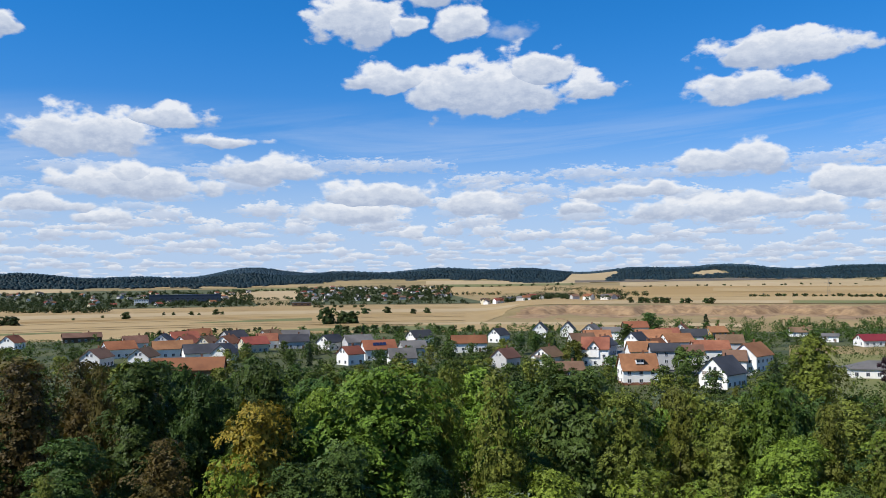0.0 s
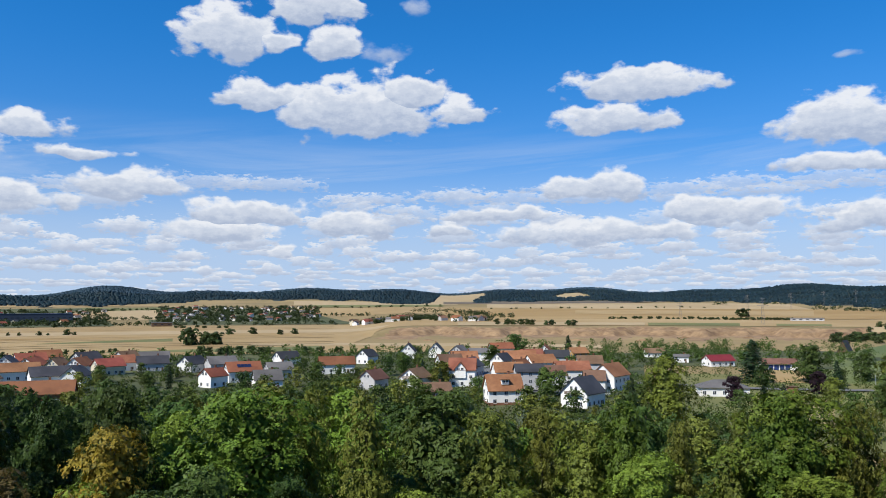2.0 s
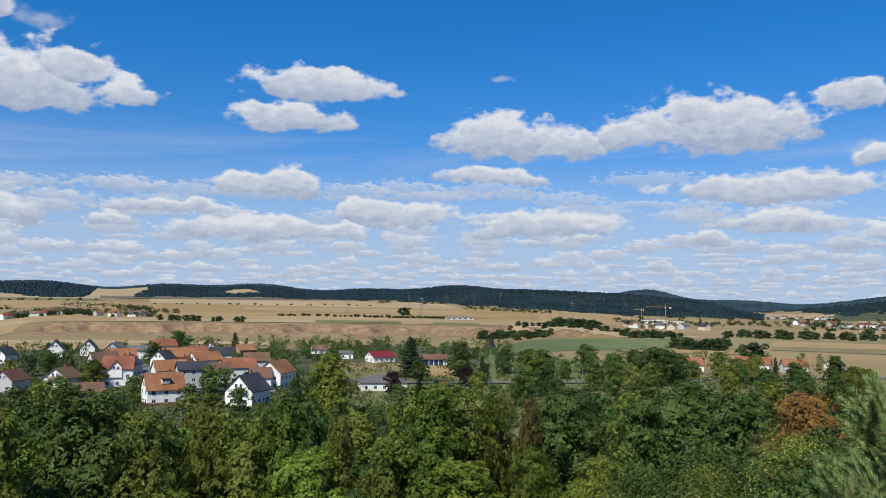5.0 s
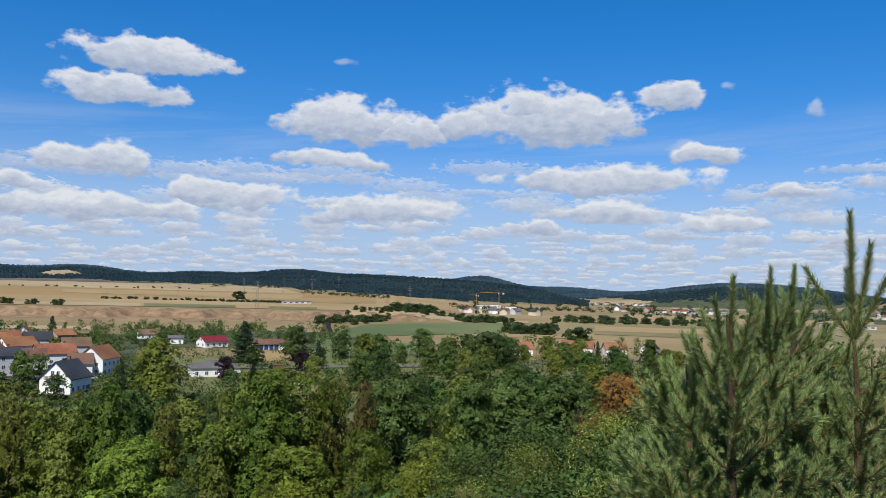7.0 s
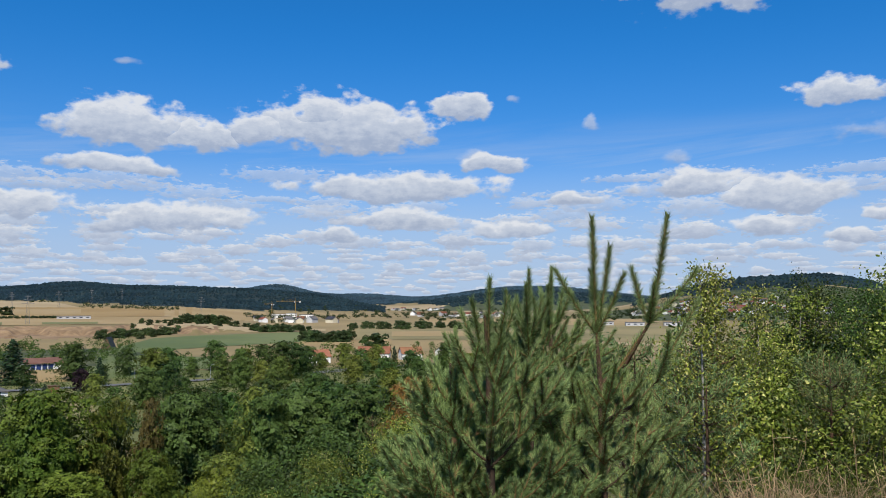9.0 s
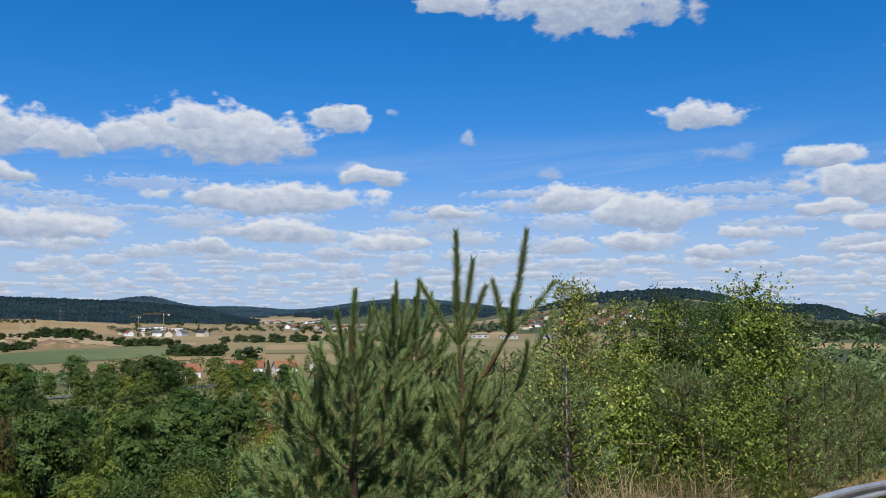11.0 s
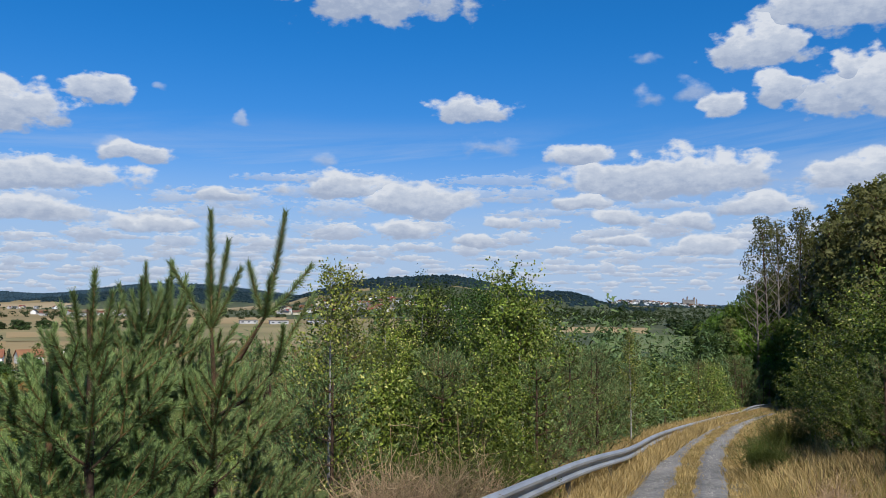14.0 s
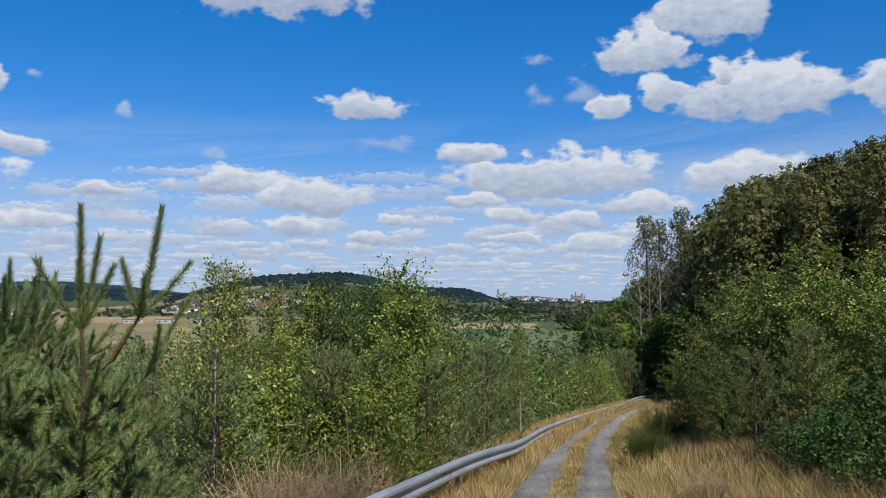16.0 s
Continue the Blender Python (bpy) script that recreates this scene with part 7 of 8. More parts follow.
def hero_pine(az, d, top, seed, label, crown=True, whorls=((0.12, 4, 1, 1.6), (0.34, 6, 2, 1.1), (0.64, 6, 3, 0.8), (0.98, 6, 3, 0.65), (1.32, 6, 4, 0.5), (1.7, 5, 4, 0.4), (2.1, 5, 5, 0.3)), seg=0.26):
    """A young pine; its stem base lies on the slope, its own x runs across the line of sight.
    whorls: depth below the topmost joint, limbs, years of growth, steepness."""
    p = Pine(seed, 0.050, 0.0038, 1250)
    x, y = spot(az, d)
    z0 = ground_z(x, y)
    h = top - z0
    node = h - 1.06 if crown else h - 0.50
    p.limb([(0, 0, -0.3), (0.02, 0.02, node * 0.35), (0.0, 0.02, node * 0.7), (-0.01, 0, node), (-0.03, 0, node + 0.3)], [0.042, 0.034, 0.026, 0.018, 0.010], 8)
    n = np.array([-0.01, 0, node])
    if crown:
        fork = n + (-0.02, 0.0, 0.31)
        right = n + (0.30, -0.06, 0.38)
        p.limb([n, n + (0.16, -0.04, 0.13), right], [0.014, 0.012, 0.009])
        p.brush([n + (0.10, -0.03, 0.08), right], 0.009, 0.0, 0.9)
        p.brush([n - (0, 0, 0.35), n, fork], 0.014, 0.0, 1.5)
        for end, r, thick in (((-0.02, 0, 0.73), 0.010, 1.25), ((0.09, 0.04, 0.55), 0.008, 1.1), ((-0.25, -0.05, 0.40), 0.008, 1.0), ((0.17, -0.08, 0.37), 0.007, 1.0), ((-0.03, 0.18, 0.40), 0.007, 1.0)):
            e = np.array(end)
            leader(p, [fork, fork + e * (0.5, 0.5, 0.44), fork + e], r, thick)
        for end, r, thick in (((0.12, 0, 0.66), 0.009, 1.2), ((0.29, 0.03, 0.33), 0.008, 1.0), ((-0.10, 0.03, 0.34), 0.008, 1.0), ((0.03, -0.12, 0.25), 0.007, 1.0)):
            e = np.array(end)
            leader(p, [right, right + e * (0.5, 0.5, 0.42), right + e], r, thick)
        low = n + (0.36, 0.1, 0.02)
        p.limb([n - (0, 0, 0.25), n + (0.2, 0.06, -0.14), low], [0.014, 0.011, 0.008])
        p.brush([n + (0.2, 0.06, -0.14), low], 0.008, 0.0, 0.8)
        leader(p, [low, low + (0.12, 0.02, 0.25), low + (0.26, 0.02, 0.50)], 0.008)
        leader(p, [low, low + (0.05, -0.08, 0.16), low + (0.06, -0.14, 0.30)], 0.007)
    else:
        leader(p, [n, n + (0, 0, 0.25), n + (0.01, 0, 0.50)], 0.009, 1.2)
        for k in range(5):
            a = k * 1.257 + 0.4 + seed
            o = np.array([math.cos(a), math.sin(a), 0])
            leader(p, [n, n + o * 0.10 + (0, 0, 0.14), n + o * 0.17 + (0, 0, p.rng.uniform(0.28, 0.40))], 0.007)
    for below, limbs, years, steep in whorls:
        at = n - (0, 0, below)
        if at[2] < 0.25:
            break
        for k in range(limbs):
            a = k * 2 * math.pi / limbs + below * 3.1 + seed + p.rng.normal(0, 0.15)
            way = np.array([math.cos(a), math.sin(a), steep * p.rng.uniform(0.8, 1.2)])
            bough(p, at + (0, 0, p.rng.uniform(-0.04, 0.04)), way / np.linalg.norm(way), years - (1 if way[1] < -0.5 and years > 2 else 0), seg, 2 if years > 2 else 1)
    root = p.finish("pine_tree", label, "needle")
    root.matrix_basis = pose(x, y, z0, 0, 0, -az)
    return root


BESIDE = "pines beside the track"
LOW = ((0.08, 4, 1, 1.6), (0.30, 6, 2, 1.1), (0.58, 6, 3, 0.85), (0.90, 6, 3, 0.7), (1.22, 6, 4, 0.55), (1.6, 5, 4, 0.4))
tagged(hero_pine(67.0, 5.9, 0.57, 3, "young pine with upright candle shoots close to the track", True), group=BESIDE)
tagged(hero_pine(60.2, 5.5, 0.15, 5, "bushy young pine with orange-brown shoots", False, LOW), group=BESIDE)
tagged(hero_pine(62.6, 6.8, 0.25, 8, "young green pine between two taller ones", False, LOW), group=BESIDE)
tagged(hero_pine(64.0, 7.3, 0.29, 13, "slim young pine behind the candle pine", False, LOW[:4]), group=BESIDE)
tagged(hero_pine(58.0, 5.8, -0.16, 17, "low bushy pine with drooping lower limbs", False, LOW[:4], 0.22), group=BESIDE)


# ------------------------------------------------------------------ dry grass on the banks
def blades(name, label, n, place, hmin, hmax, mat, seed, category="grass", width=0.007, lean=0.45):
    r = np.random.default_rng(seed)
    xy = place(r, n)
    m = len(xy)
    z = height(xy[:, 0], xy[:, 1])
    hgt = r.uniform(hmin, hmax, m)
    a = r.uniform(0, 2 * np.pi, m)
    bend = r.normal(0, lean, (m, 2)) * hgt[:, None]
    dist = np.hypot(xy[:, 0], xy[:, 1])
    w = width * np.clip(dist / 14, 0.4, 2.6)
    s = np.stack([np.cos(a) * w, np.sin(a) * w, np.zeros(m)], 1)
    base = np.stack([xy[:, 0], xy[:, 1], z - 0.03], 1)
    tip = base + np.concatenate([bend, hgt[:, None]], 1)
    v = np.stack([base - s, base + s, tip], 1).reshape(-1, 3)
    me = mesh_of(name, v, np.arange(3 * m).reshape(m, 3), M[mat])
    tagged(part(name, me, None), label, category, kind="stuff")


def bank(w0, w1, x0=5.5, x1=75, bias=1.6, lane=False):
    def place(r, n):
        x = x0 + (x1 - x0) * r.uniform(0, 1, n) ** bias
        w = r.uniform(w0, w1, n)
        y = track_y(x) + w + (lane_shift(x) if lane else 0.0)
        keep = np.sin(x * 1.1 + w * 0.7) * np.sin(x * 0.43 - w * 1.3 + 1) + r.normal(0, 0.6, n) > -0.5
        return np.stack([x, y], 1)[keep]
    return place


blades("dry_grass", "tall straw-coloured dry grass on the bank", 190000, bank(-9.5, -1.45, lane=True), 0.12, 0.52, "straw", 1, width=0.0068, lean=0.6)
blades("dry_grass", "dark withered stalks in the dry grass", 26000, bank(-9.5, -2.0), 0.12, 0.5, "withered", 9, width=0.011)
blades("dry_grass", "short dry grass along the guard rail", 50000, bank(0.9, 3.0), 0.15, 0.5, "straw", 2, width=0.010)
blades("green_grass", "green tufts in the dry grass", 22000, bank(-6, -1.6, lane=True), 0.12, 0.4, "green_grass", 3)
blades("dry_grass", "low worn grass between the wheel tracks", 52000, bank(-0.46, 0.24, lane=True), 0.04, 0.15, "straw", 4, width=0.010)
blades("green_grass", "green weeds between the wheel tracks", 9000, bank(-0.40, 0.2, lane=True), 0.04, 0.13, "green_grass", 6)
blades("dry_grass", "dry grass fringe along the wheel tracks", 26000, bank(0.84, 1.15, lane=True), 0.05, 0.22, "straw", 7, width=0.010)
blades("dry_grass", "dry grass fringe on the bank side of the track", 22000, bank(-1.7, -0.95, lane=True), 0.05, 0.2, "straw", 8, width=0.010)

def gravel():
    """Loose stones over the wheel tracks and along their edges."""
    r = np.random.default_rng(52)
    n = 16000
    x = 9 + 50 * r.uniform(0, 1, n) ** 1.8
    w = np.where(r.uniform(0, 1, n) < 0.5, r.normal(0.5, 0.36, n), r.normal(-0.6, 0.34, n))
    y = track_y(x) + lane_shift(x) + w
    size = r.uniform(0.008, 0.026, n) * (0.7 + x / 45)
    base = np.stack([x, y, height(x, y) + np.where((w > 0.2) & (w < 0.88) | (w > -0.95) & (w < -0.38), 0.055, 0.0)], 1)
    corner = np.array([(-1, -0.7, -0.4), (1, -0.6, -0.4), (0.1, 1, -0.4), (0.0, 0.1, 0.8)])
    v = base[:, None] + corner[None] * size[:, None, None] * r.uniform(0.6, 1.3, (n, 4, 3))
    f = (np.arange(n) * 4)[:, None, None] + np.array([(0, 1, 3), (1, 2, 3), (2, 0, 3)])[None]
    me = mesh_of("gravel", v.reshape(-1, 3), f.reshape(-1, 3), M["stones"])
    tagged(part("gravel", me, None), "loose pale gravel on the farm track", "gravel", kind="stuff")


gravel()

# ------------------------------------------------------------------ landmarks in the valley
def lattice(name, label, category, az, d, h, w0, w1, arms, mat):
    """A lattice mast with four corner legs, bracing and cross arms (height, half length)."""
    x, y = spot(az, d)
    root = thing(name, label, category, x, y, ground_z(x, y), -az, group="power pylons" if category == "pylon" else "")
    for sx in (-1, 1):
        for sy in (-1, 1):
            part("leg", rods("leg", [([(sx * w0, sy * w0, -1), (sx * w1, sy * w1, h)], [0.22, 0.14], 4)], M[mat]), None, root)
    n = 7
    br = []
    for i in range(n):
        a, b = i / n, (i + 1) / n
        wa, wb = w0 + (w1 - w0) * a, w0 + (w1 - w0) * b
        for s in (-1, 1):
            br.append(([(-wa * s, -wa, a * h), (wb * s, -wb, b * h)], [0.1, 0.1], 3))
            br.append(([(wa, -wa * s, a * h), (wb, wb * s, b * h)], [0.1, 0.1], 3))
    part("bracing", rods("bracing", br, M[mat]), None, root)
    for zz, ln in arms:
        part("cross_arm", rods("cross_arm", [([(-ln, 0, zz), (0, 0, zz + 0.9), (ln, 0, zz)], [0.12, 0.2, 0.12], 4), ([(-ln, 0, zz), (ln, 0, zz)], [0.12, 0.12], 4)], M[mat]), None, root)
    return root


for az, d, h in ((24.9, 1480, 30), (29.1, 1750, 38), (30.0, 1020, 32), (31.7, 2000, 38), (33.6, 2250, 38), (35.4, 2300, 38), (40.3, 1600, 32), (100.1, 900, 26)):
    lattice("power_pylon", "grey steel lattice power pylon in the fields", "pylon", az, d, h, 2.2, 0.5, ((h - 9, 6.5), (h - 5, 5.0), (h - 1.5, 3.2)), "steel_dark")


def tower_crane(az, d, h, jib, turn):
    x, y = spot(az, d)
    root = thing("tower_crane", "ochre tower crane over a building site", "crane", x, y, ground_z(x, y), -az + turn)
    part("mast", boxes((-0.55, 0.55, -0.55, 0.55, 0, h)), M["crane"], root)
    part("jib", boxes((-jib, 0, -0.4, 0.4, h, h + 0.8)), M["crane"], root)
    part("counter_jib", boxes((0, jib * 0.28, -0.4, 0.4, h, h + 0.8)), M["crane"], root)
    part("counterweight", boxes((jib * 0.18, jib * 0.28, -0.9, 0.9, h - 2.4, h)), M["grey_wall"], root)
    part("apex", rods("apex", [([(0, 0, h), (0, 0, h + 5)], [0.6, 0.2], 4), ([(0, 0, h + 5), (-jib * 0.7, 0, h + 1.5)], [0.1, 0.1], 3), ([(0, 0, h + 5), (jib * 0.26, 0, h + 1.2)], [0.1, 0.1], 3)], M["crane"]), None, root)
    part("cab", boxes((-1.6, -0.2, -1.9, -0.9, h - 2.2, h - 0.2)), M["frame_white"], root)


tower_crane(46.45, 1584, 31, 36, 4)
tower_crane(44.9, 1640, 24, 15, 8)


def block(name, label, category, az, d, turn, L, W, h, wall, floors=2, roof="tile_grey", step=4.0):
    """A plain flat-roofed building with rows of windows."""
    x, y = spot(az, d)
    root = thing(name, label, category, x, y, ground_z(x, y), -az + turn)
    part("wall", boxes((-L / 2, L / 2, -W / 2, W / 2, -2, h)), M[wall], root)
    part("roof", boxes((-L / 2 - 0.4, L / 2 + 0.4, -W / 2 - 0.4, W / 2 + 0.4, h, h + 0.5)), M[roof], root)
    for f in range(floors):
        zc = h * (f + 0.55) / floors
        for i in range(int(L / step)):
            xx = -L / 2 + (i + 0.5) * L / int(L / step)
            part("window", boxes((xx - step * 0.25, xx + step * 0.25, -W / 2 - 0.08, -W / 2 - 0.02, zc - 0.7, zc + 0.7)), M["glass"], root)
    return root


for az, L, h in ((45.3, 26, 8), (46.2, 20, 10), (47.2, 26, 7)):
    block("apartment_block", "white unfinished apartment block on a building site", "building", az, 1600, 3, L, 14, h * 0.8, "white_wall", 1)
block("factory_hall", "long dark blue factory hall", "building", -17.3, 1640, 2, 128, 40, 15, "hall", 1, "hall", 9)
block("office_block", "white office building beside the factory hall", "building", -20.0, 1560, 0, 24, 14, 10, "white_wall", 2)
block("farm_hall", "low dark farm hall at the field edge", "building", -9.7, 1350, 4, 30, 14, 6, "brown_wall", 1, "tile_grey", 8)
block("farm_hall", "long low livestock shed in the fields", "building", 32.6, 1300, 4, 44, 16, 4, "grey_wall", 1, "tile_grey", 8)
for az, d in ((72, 1130), (69.5, 1120), (67.5, 1150), (59.5, 1600), (57, 1650), (61.5, 1620)):
    block("warehouse", "pale low warehouse on the valley floor", "building", az, d, 6, 24, 14, 4.5, "grey_wall", 1, "tile_grey", 7)


def castle(az, d):
    x, y = spot(az, d)
    root = thing("castle", "pale stone castle on the hilltop above the town", "castle", x, y, ground_z(x, y) + 4, -az)
    part("hall", gable_wall(46, 14, 18, 8), M["stone"], root)
    part("roof", gable_roof(46, 14, 18, 8), M["tile_grey"], root)
    for xx, hh, r in ((-28, 26, 5), (26, 32, 5), (-8, 36, 4), (38, 22, 4)):
        t = part("tower", rods("tower", [([(xx, 0, -6), (xx, 0, hh)], [r, r], 10)], M["stone"]), None, root)
        part("spire", rods("spire", [([(xx, 0, hh), (xx, 0, hh + 9)], [r * 1.1, 0.1], 10)], M["tile_brown"]), None, t)
    part("rampart", boxes((-48, 48, -14, -10, -8, 4), (-48, 48, 10, 14, -8, 4)), M["stone"], root)


castle(97.15, 4480)


def garage_row(az, d):
    x, y = spot(az, d)
    root = thing("garage", "white garage building with blue doors and brown roof", "garage", x, y, ground_z(x, y), -az + 16)
    part("wall", gable_wall(17, 9, 3.4, 2.0), M["white_wall"], root)
    part("roof", gable_roof(17, 9, 3.4, 2.0, 0.8), M["tile_brown"], root)
    for i in range(5):
        xx = -7.6 + i * 2.75
        part("door", boxes((xx - 1.1, xx + 1.1, -4.58, -4.48, 0.0, 2.7)), M["blue_door"], root)


garage_row(30.82, 462)


def a_frame(az, d):
    x, y = spot(az, d)
    root = thing("hut", "dark wooden A-frame hut among bushes", "hut", x, y, ground_z(x, y), -az + 70)
    part("wall", gable_wall(8, 8, 0.2, 8.2), M["brown_wall"], root)
    part("roof", gable_roof(8, 8, 0.2, 8.4, 0.5), M["tile_dark"], root)


a_frame(34.7, 624)
x, y = spot(31.6, 352)
shed = thing("shed", "small reddish brick shed by the lawn", "shed", x, y, ground_z(x, y), -31.6)
part("wall", boxes((-2, 2, -1.5, 1.5, -0.5, 2.6)), M["brick"], shed)
part("roof", boxes((-2.3, 2.3, -1.8, 1.8, 2.6, 2.8)), M["tile_brown"], shed)

v = []
cx, cy = spot(69.5, 735)
for k in range(36):
    a = 2 * math.pi * k / 36
    r = 1 + 0.2 * math.sin(3 * a + 1)
    v.append((cx + 75 * r * math.cos(a), cy + 26 * r * math.sin(a), FLOOR + 0.9))
tagged(part("pond", mesh_of("pond", v, [tuple(range(36))], M["pond"]), None), "small still blue pond on the valley floor", "pond", kind="structure")


def earth_mound(az, d, L, W, h, seed):
    """A heap of dug earth with gullied sides."""
    x, y = spot(az, d)
    z0 = ground_z(x, y) - 0.8
    v, f, n, m = [], [], 24, 7
    for j in range(m + 1):
        for i in range(n):
            a, q = 2 * math.pi * i / n, j / m
            k = 1 + 0.28 * noise.noise(Vector((2.2 * math.cos(a), 2.2 * math.sin(a), seed + q)))
            px, py = L * k * (1 - q) * math.cos(a), W * k * (1 - q) * math.sin(a)
            v.append((px, py, h * (1 - (1 - q) ** 1.7) * (1 + 0.35 * noise.noise(Vector((px * 0.12, py * 0.12, seed * 3.1))))))
    for j in range(m):
        for i in range(n):
            k = (i + 1) % n
            f.append((j * n + i, j * n + k, (j + 1) * n + k, (j + 1) * n + i))
    ob = part("earth_mound", mesh_of("earth_mound", v, f, M["gravel_bank"]), None)
    ob.matrix_basis = pose(x, y, z0, 0, 0, -az)
    tagged(ob, "brown heap of dug earth in the gravel pit", "earth heap", group="earth mounds of the gravel pit")


heap_rng = random.Random(44)
for k in range(8):
    earth_mound(5.0 + k * 3.4 + heap_rng.uniform(-0.5, 0.5), heap_rng.uniform(765, 890) if k < 6 else heap_rng.uniform(830, 900), heap_rng.uniform(7, 14), heap_rng.uniform(5, 9), heap_rng.uniform(1.2, 3.0), k * 1.7)


# street lamps and cars of the village
def street_lamp(az, d):
    x, y = spot(az, d)
    root = thing("street_lamp", "slim grey street lamp in the village", "street lamp", x, y, ground_z(x, y), -az, group="street lamps")
    part("pole", rods("pole", [([(0, 0, 0), (0, 0, 6), (0.5, 0, 6.6), (1.2, 0, 6.7)], [0.09, 0.07, 0.06, 0.05], 6)], M["galvanised"]), None, root)
    part("lamp_head", boxes((1.0, 1.8, -0.15, 0.15, 6.6, 6.75)), M["grey_wall"], root)


for az, d in ((15.7, 312), (12.1, 330), (11.7, 380), (17.2, 330), (36.3, 374), (41, 384), (45, 396)):
    street_lamp(az, d)


def car(az, d, turn, paint):
    x, y = spot(az, d)
    root = thing("car", "%s car parked in the village street" % paint[0], "car", x, y, ground_z(x, y) + 0.75, -az + turn, group="parked cars")
    bm = bmesh.new()
    prof = [(-2.1, 0.35), (-2.1, 0.85), (-1.9, 0.95), (-1.2, 1.0), (-0.6, 1.45), (0.9, 1.48), (1.7, 0.98), (2.1, 0.9), (2.15, 0.4)]
    a = [bm.verts.new((px, -0.85, pz)) for px, pz in prof]
    b = [bm.verts.new((px, 0.85, pz)) for px, pz in prof]
    bm.faces.new(a[::-1])
    bm.faces.new(b)
    for i in range(len(prof)):
        j = (i + 1) % len(prof)
        bm.faces.new((a[i], a[j], b[j], b[i]))
    part("body", bm, paint[1], root)
    part("window", boxes((-0.7, 1.2, -0.87, 0.87, 1.02, 1.36)), M["glass"], root)
    for wx in (-1.3, 1.35):
        for wy in (-0.8, 0.8):
            part("wheel", rods("wheel", [([(wx, wy - 0.1, 0.32), (wx, wy + 0.1, 0.32)], [0.32, 0.32], 10)], M["steel_dark"]), None, root)


for az, d, tn, p in ((11.9, 345, 80, "frame_white"), (12.2, 360, 75, "steel_dark"), (3.0, 345, 10, "frame_white"), (2.6, 352, 30, "grey_wall"), (19.9, 318, 10, "frame_white"), (46.2, 391, 2, "frame_white"), (15.2, 322, 5, "steel_dark")):
    car(az, d, tn, ({"frame_white": "white", "steel_dark": "dark grey", "grey_wall": "silver grey"}[p], M[p]))


# ------------------------------------------------------------------ dead wood
def dead_tree(name, label, az, d, h, seed, mat="dead_wood", lean=0.03, twigs=26):
    rng = np.random.default_rng(seed)
    x, y = spot(az, d)
    root = thing(name, label, "tree", x, y, ground_z(x, y) - 0.2, 0)
    specs = [([(0, 0, 0), (lean * h * 0.3, 0, h * 0.5), (lean * h, 0, h)], [h * 0.011, h * 0.008, 0.02], 6)]
    fine = []
    for k in range(twigs):
        f = 0.35 + 0.62 * k / twigs
        a = k * 2.4
        L = h * 0.20 * (1.15 - f) * rng.uniform(0.6, 1.4) + 0.3
        p0 = np.array([lean * h * f * f, 0, h * f])
        p1 = p0 + (L * math.cos(a) * 0.6, L * math.sin(a) * 0.6, L * 0.5)
        p2 = p0 + (L * math.cos(a), L * math.sin(a), L * rng.uniform(0.7, 1.3))
        fine.append(([tuple(p0), tuple(p1), tuple(p2)], [0.05, 0.03, 0.012], 4))
    part("trunk", rods("trunk", specs, M[mat]), None, root)
    part("branch", rods("branch", fine, M[mat]), None, root)["kind"] = "stuff"


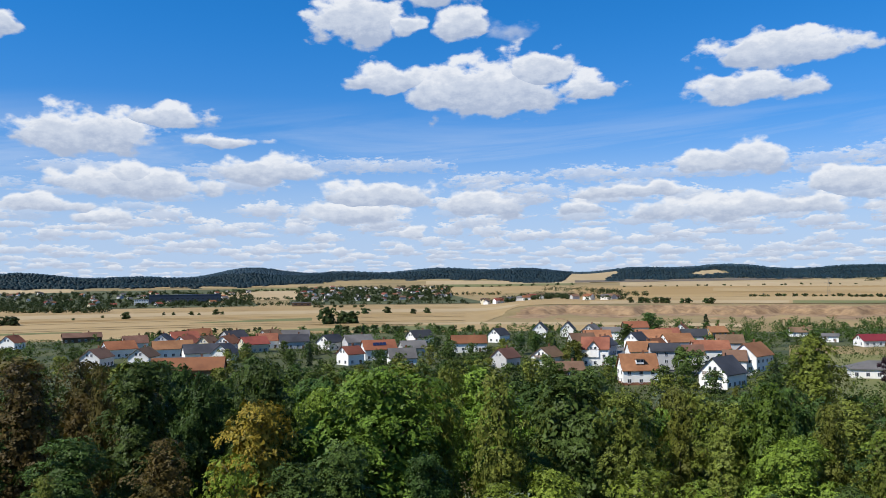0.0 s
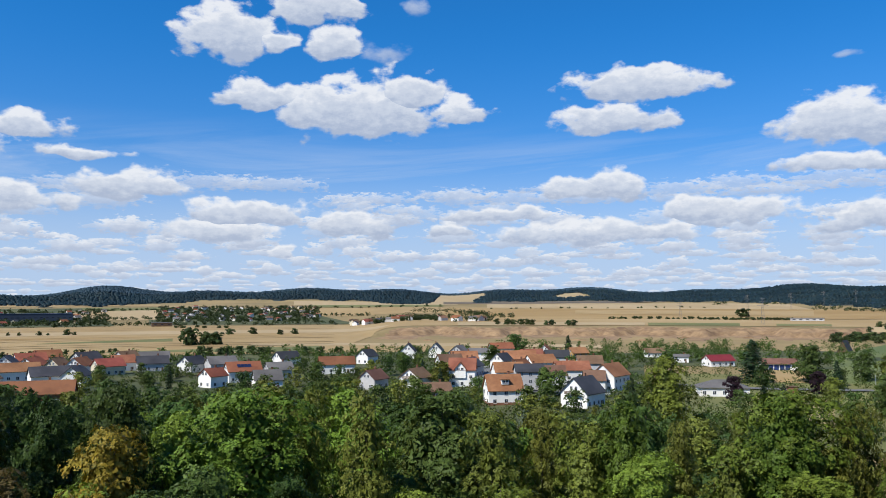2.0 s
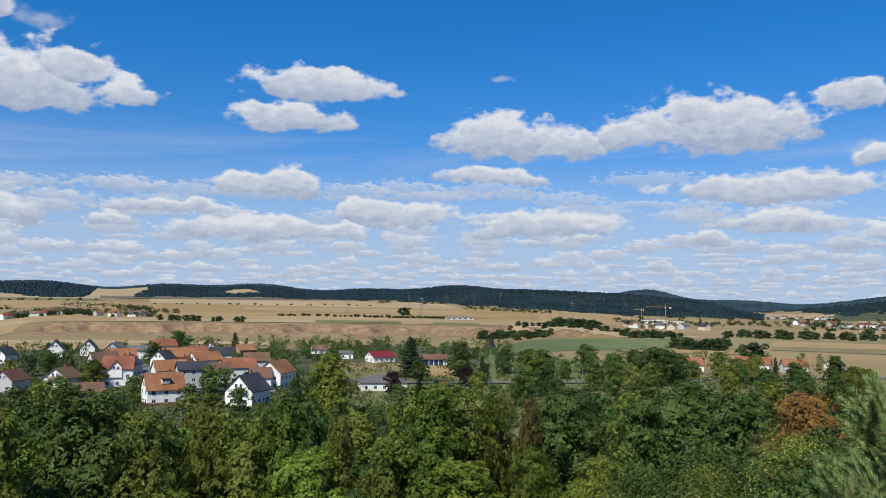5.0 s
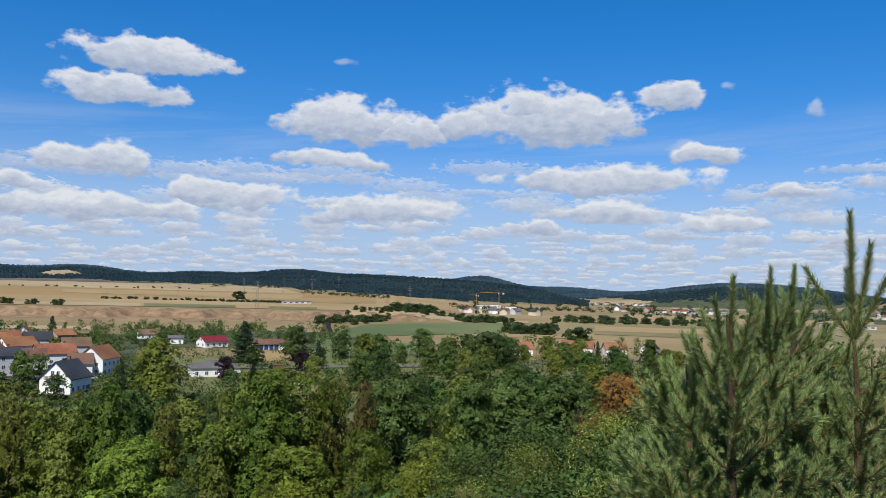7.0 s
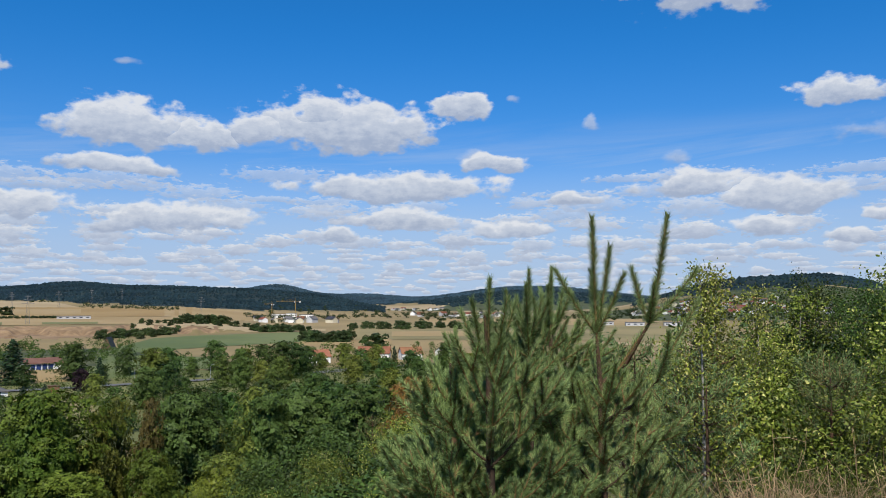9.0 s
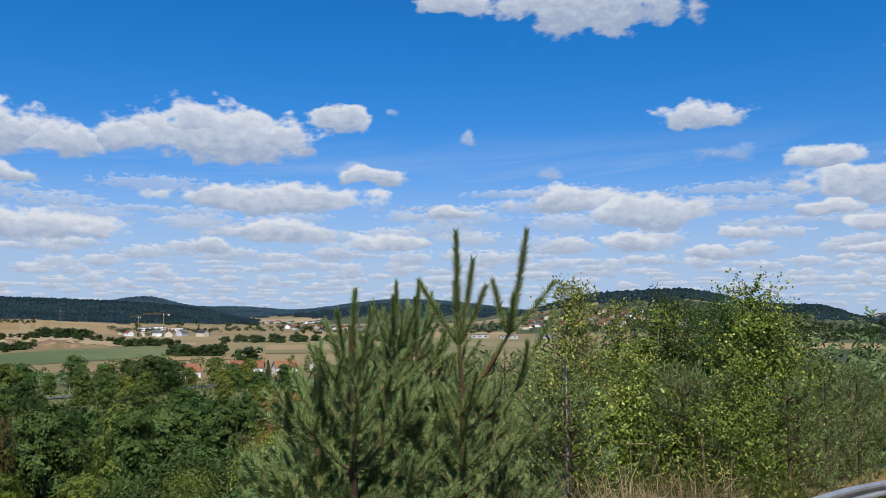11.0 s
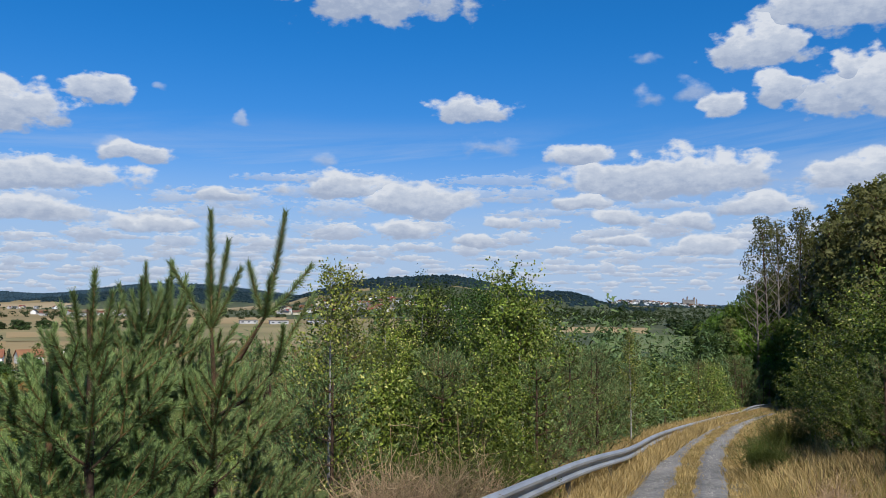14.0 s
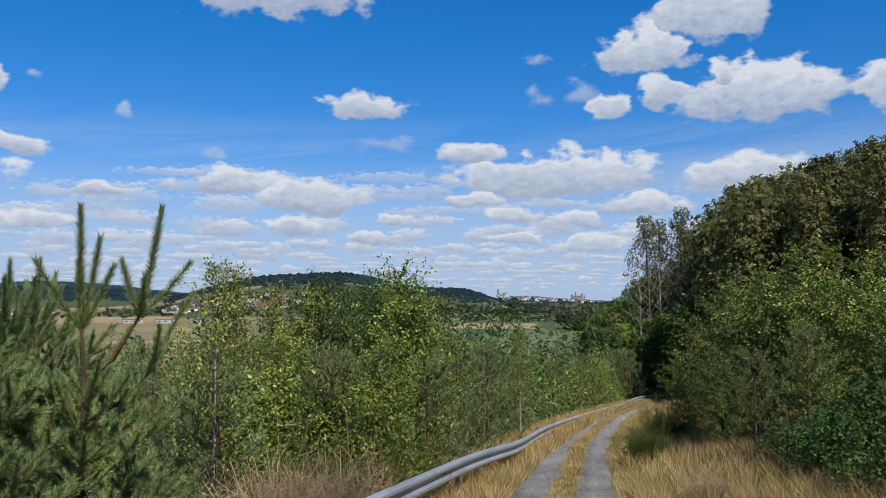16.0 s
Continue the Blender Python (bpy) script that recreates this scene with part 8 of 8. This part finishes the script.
for az, d, h, s in ((28.4, 95, 17, 1), (28.9, 97, 15, 2), (24.6, 90, 11, 3), (101.3, 84, 12.5, 4), (101.9, 84.5, 13.5, 5), (102.6, 84, 14.5, 6), (103.2, 85, 14, 7), (103.9, 84.5, 15, 8), (104.7, 83, 15, 9), (35.2, 92, 13, 12)):
    dead_tree("dead_tree", "leafless bleached dead tree among green ones", az, d, h, s)
def broom(az, d, h, seed, mat="dry", n=230, spread=0.75):
    """A dried-up broom bush: a sheaf of thin twigs."""
    r = np.random.default_rng(seed)
    x, y = spot(az, d)
    root = thing("dry_bush", "bleached dry broom bush beside the guard rail", "bush", x, y, ground_z(x, y) - 0.05, 0, group="dry bushes")
    specs = []
    for k in range(n):
        a, L = r.uniform(0, 6.28), h * r.uniform(0.45, 1.1)
        o = np.array([math.cos(a), math.sin(a), 0]) * r.uniform(0.3, 1.5) * spread
        p0 = o * 0.15
        p1 = o * L * 0.45 + (0, 0, L * r.uniform(0.3, 0.55)) + r.normal(0, 0.08, 3)
        p2 = p1 + o * L * r.uniform(-0.1, 0.5) + (0, 0, L * r.uniform(-0.15, 0.45)) + r.normal(0, 0.15, 3)
        specs.append(([tuple(p0), tuple(p1), tuple(p2)], [0.007, 0.005, 0.003], 3))
        for j in range(4):
            q = p1 + (p2 - p1) * r.uniform(-0.5, 0.9)
            e = q + r.normal(0, 0.13, 3) * h + (0, 0, 0.05)
            specs.append(([tuple(q), tuple((q + e) / 2 + r.normal(0, 0.03, 3)), tuple(e)], [0.0045, 0.0035, 0.002], 3))
    part("twig", rods("twig", specs, M[mat]), None, root)["kind"] = "stuff"


for az, d, h, s in ((78.5, 12.2, 1.5, 1), (80.8, 12.6, 1.4, 2), (76.2, 12.0, 1.3, 3), (82.5, 14, 1.3, 4), (105, 15, 0.6, 5), (112, 17, 0.8, 6)):
    broom(az, d, h, s)
for az, d, h, s in ((79.5, 14, 1.6, 11), (83.8, 15, 1.5, 12), (101.2, 22, 1.2, 13), (102.6, 27, 1.6, 14), (86, 16.5, 1.2, 15)):
    broom(az, d, h, s, "green_grass", 360, 0.7)

# ------------------------------------------------------------------ wire fence at the foot of the slope
fence = thing("wire_fence", "old wire fence with weathered wooden posts", "fence", 0, 0, 0)
pts = [spot(a, 41 + 0.05 * a) for a in range(-30, 32, 4)]
for (x0, y0), (x1, y1) in zip(pts, pts[1:]):
    z0, z1 = ground_z(x0, y0), ground_z(x1, y1)
    part("post", rods("post", [([(x0, y0, z0 - 0.3), (x0, y0, z0 + 1.3)], [0.05, 0.045], 6)], M["rust"]), None, fence)
    for hh in (0.5, 0.9, 1.25):
        part("wire", rods("wire", [([(x0, y0, z0 + hh), (x1, y1, z1 + hh)], [0.008, 0.008], 3)], M["steel_dark"]), None, fence)
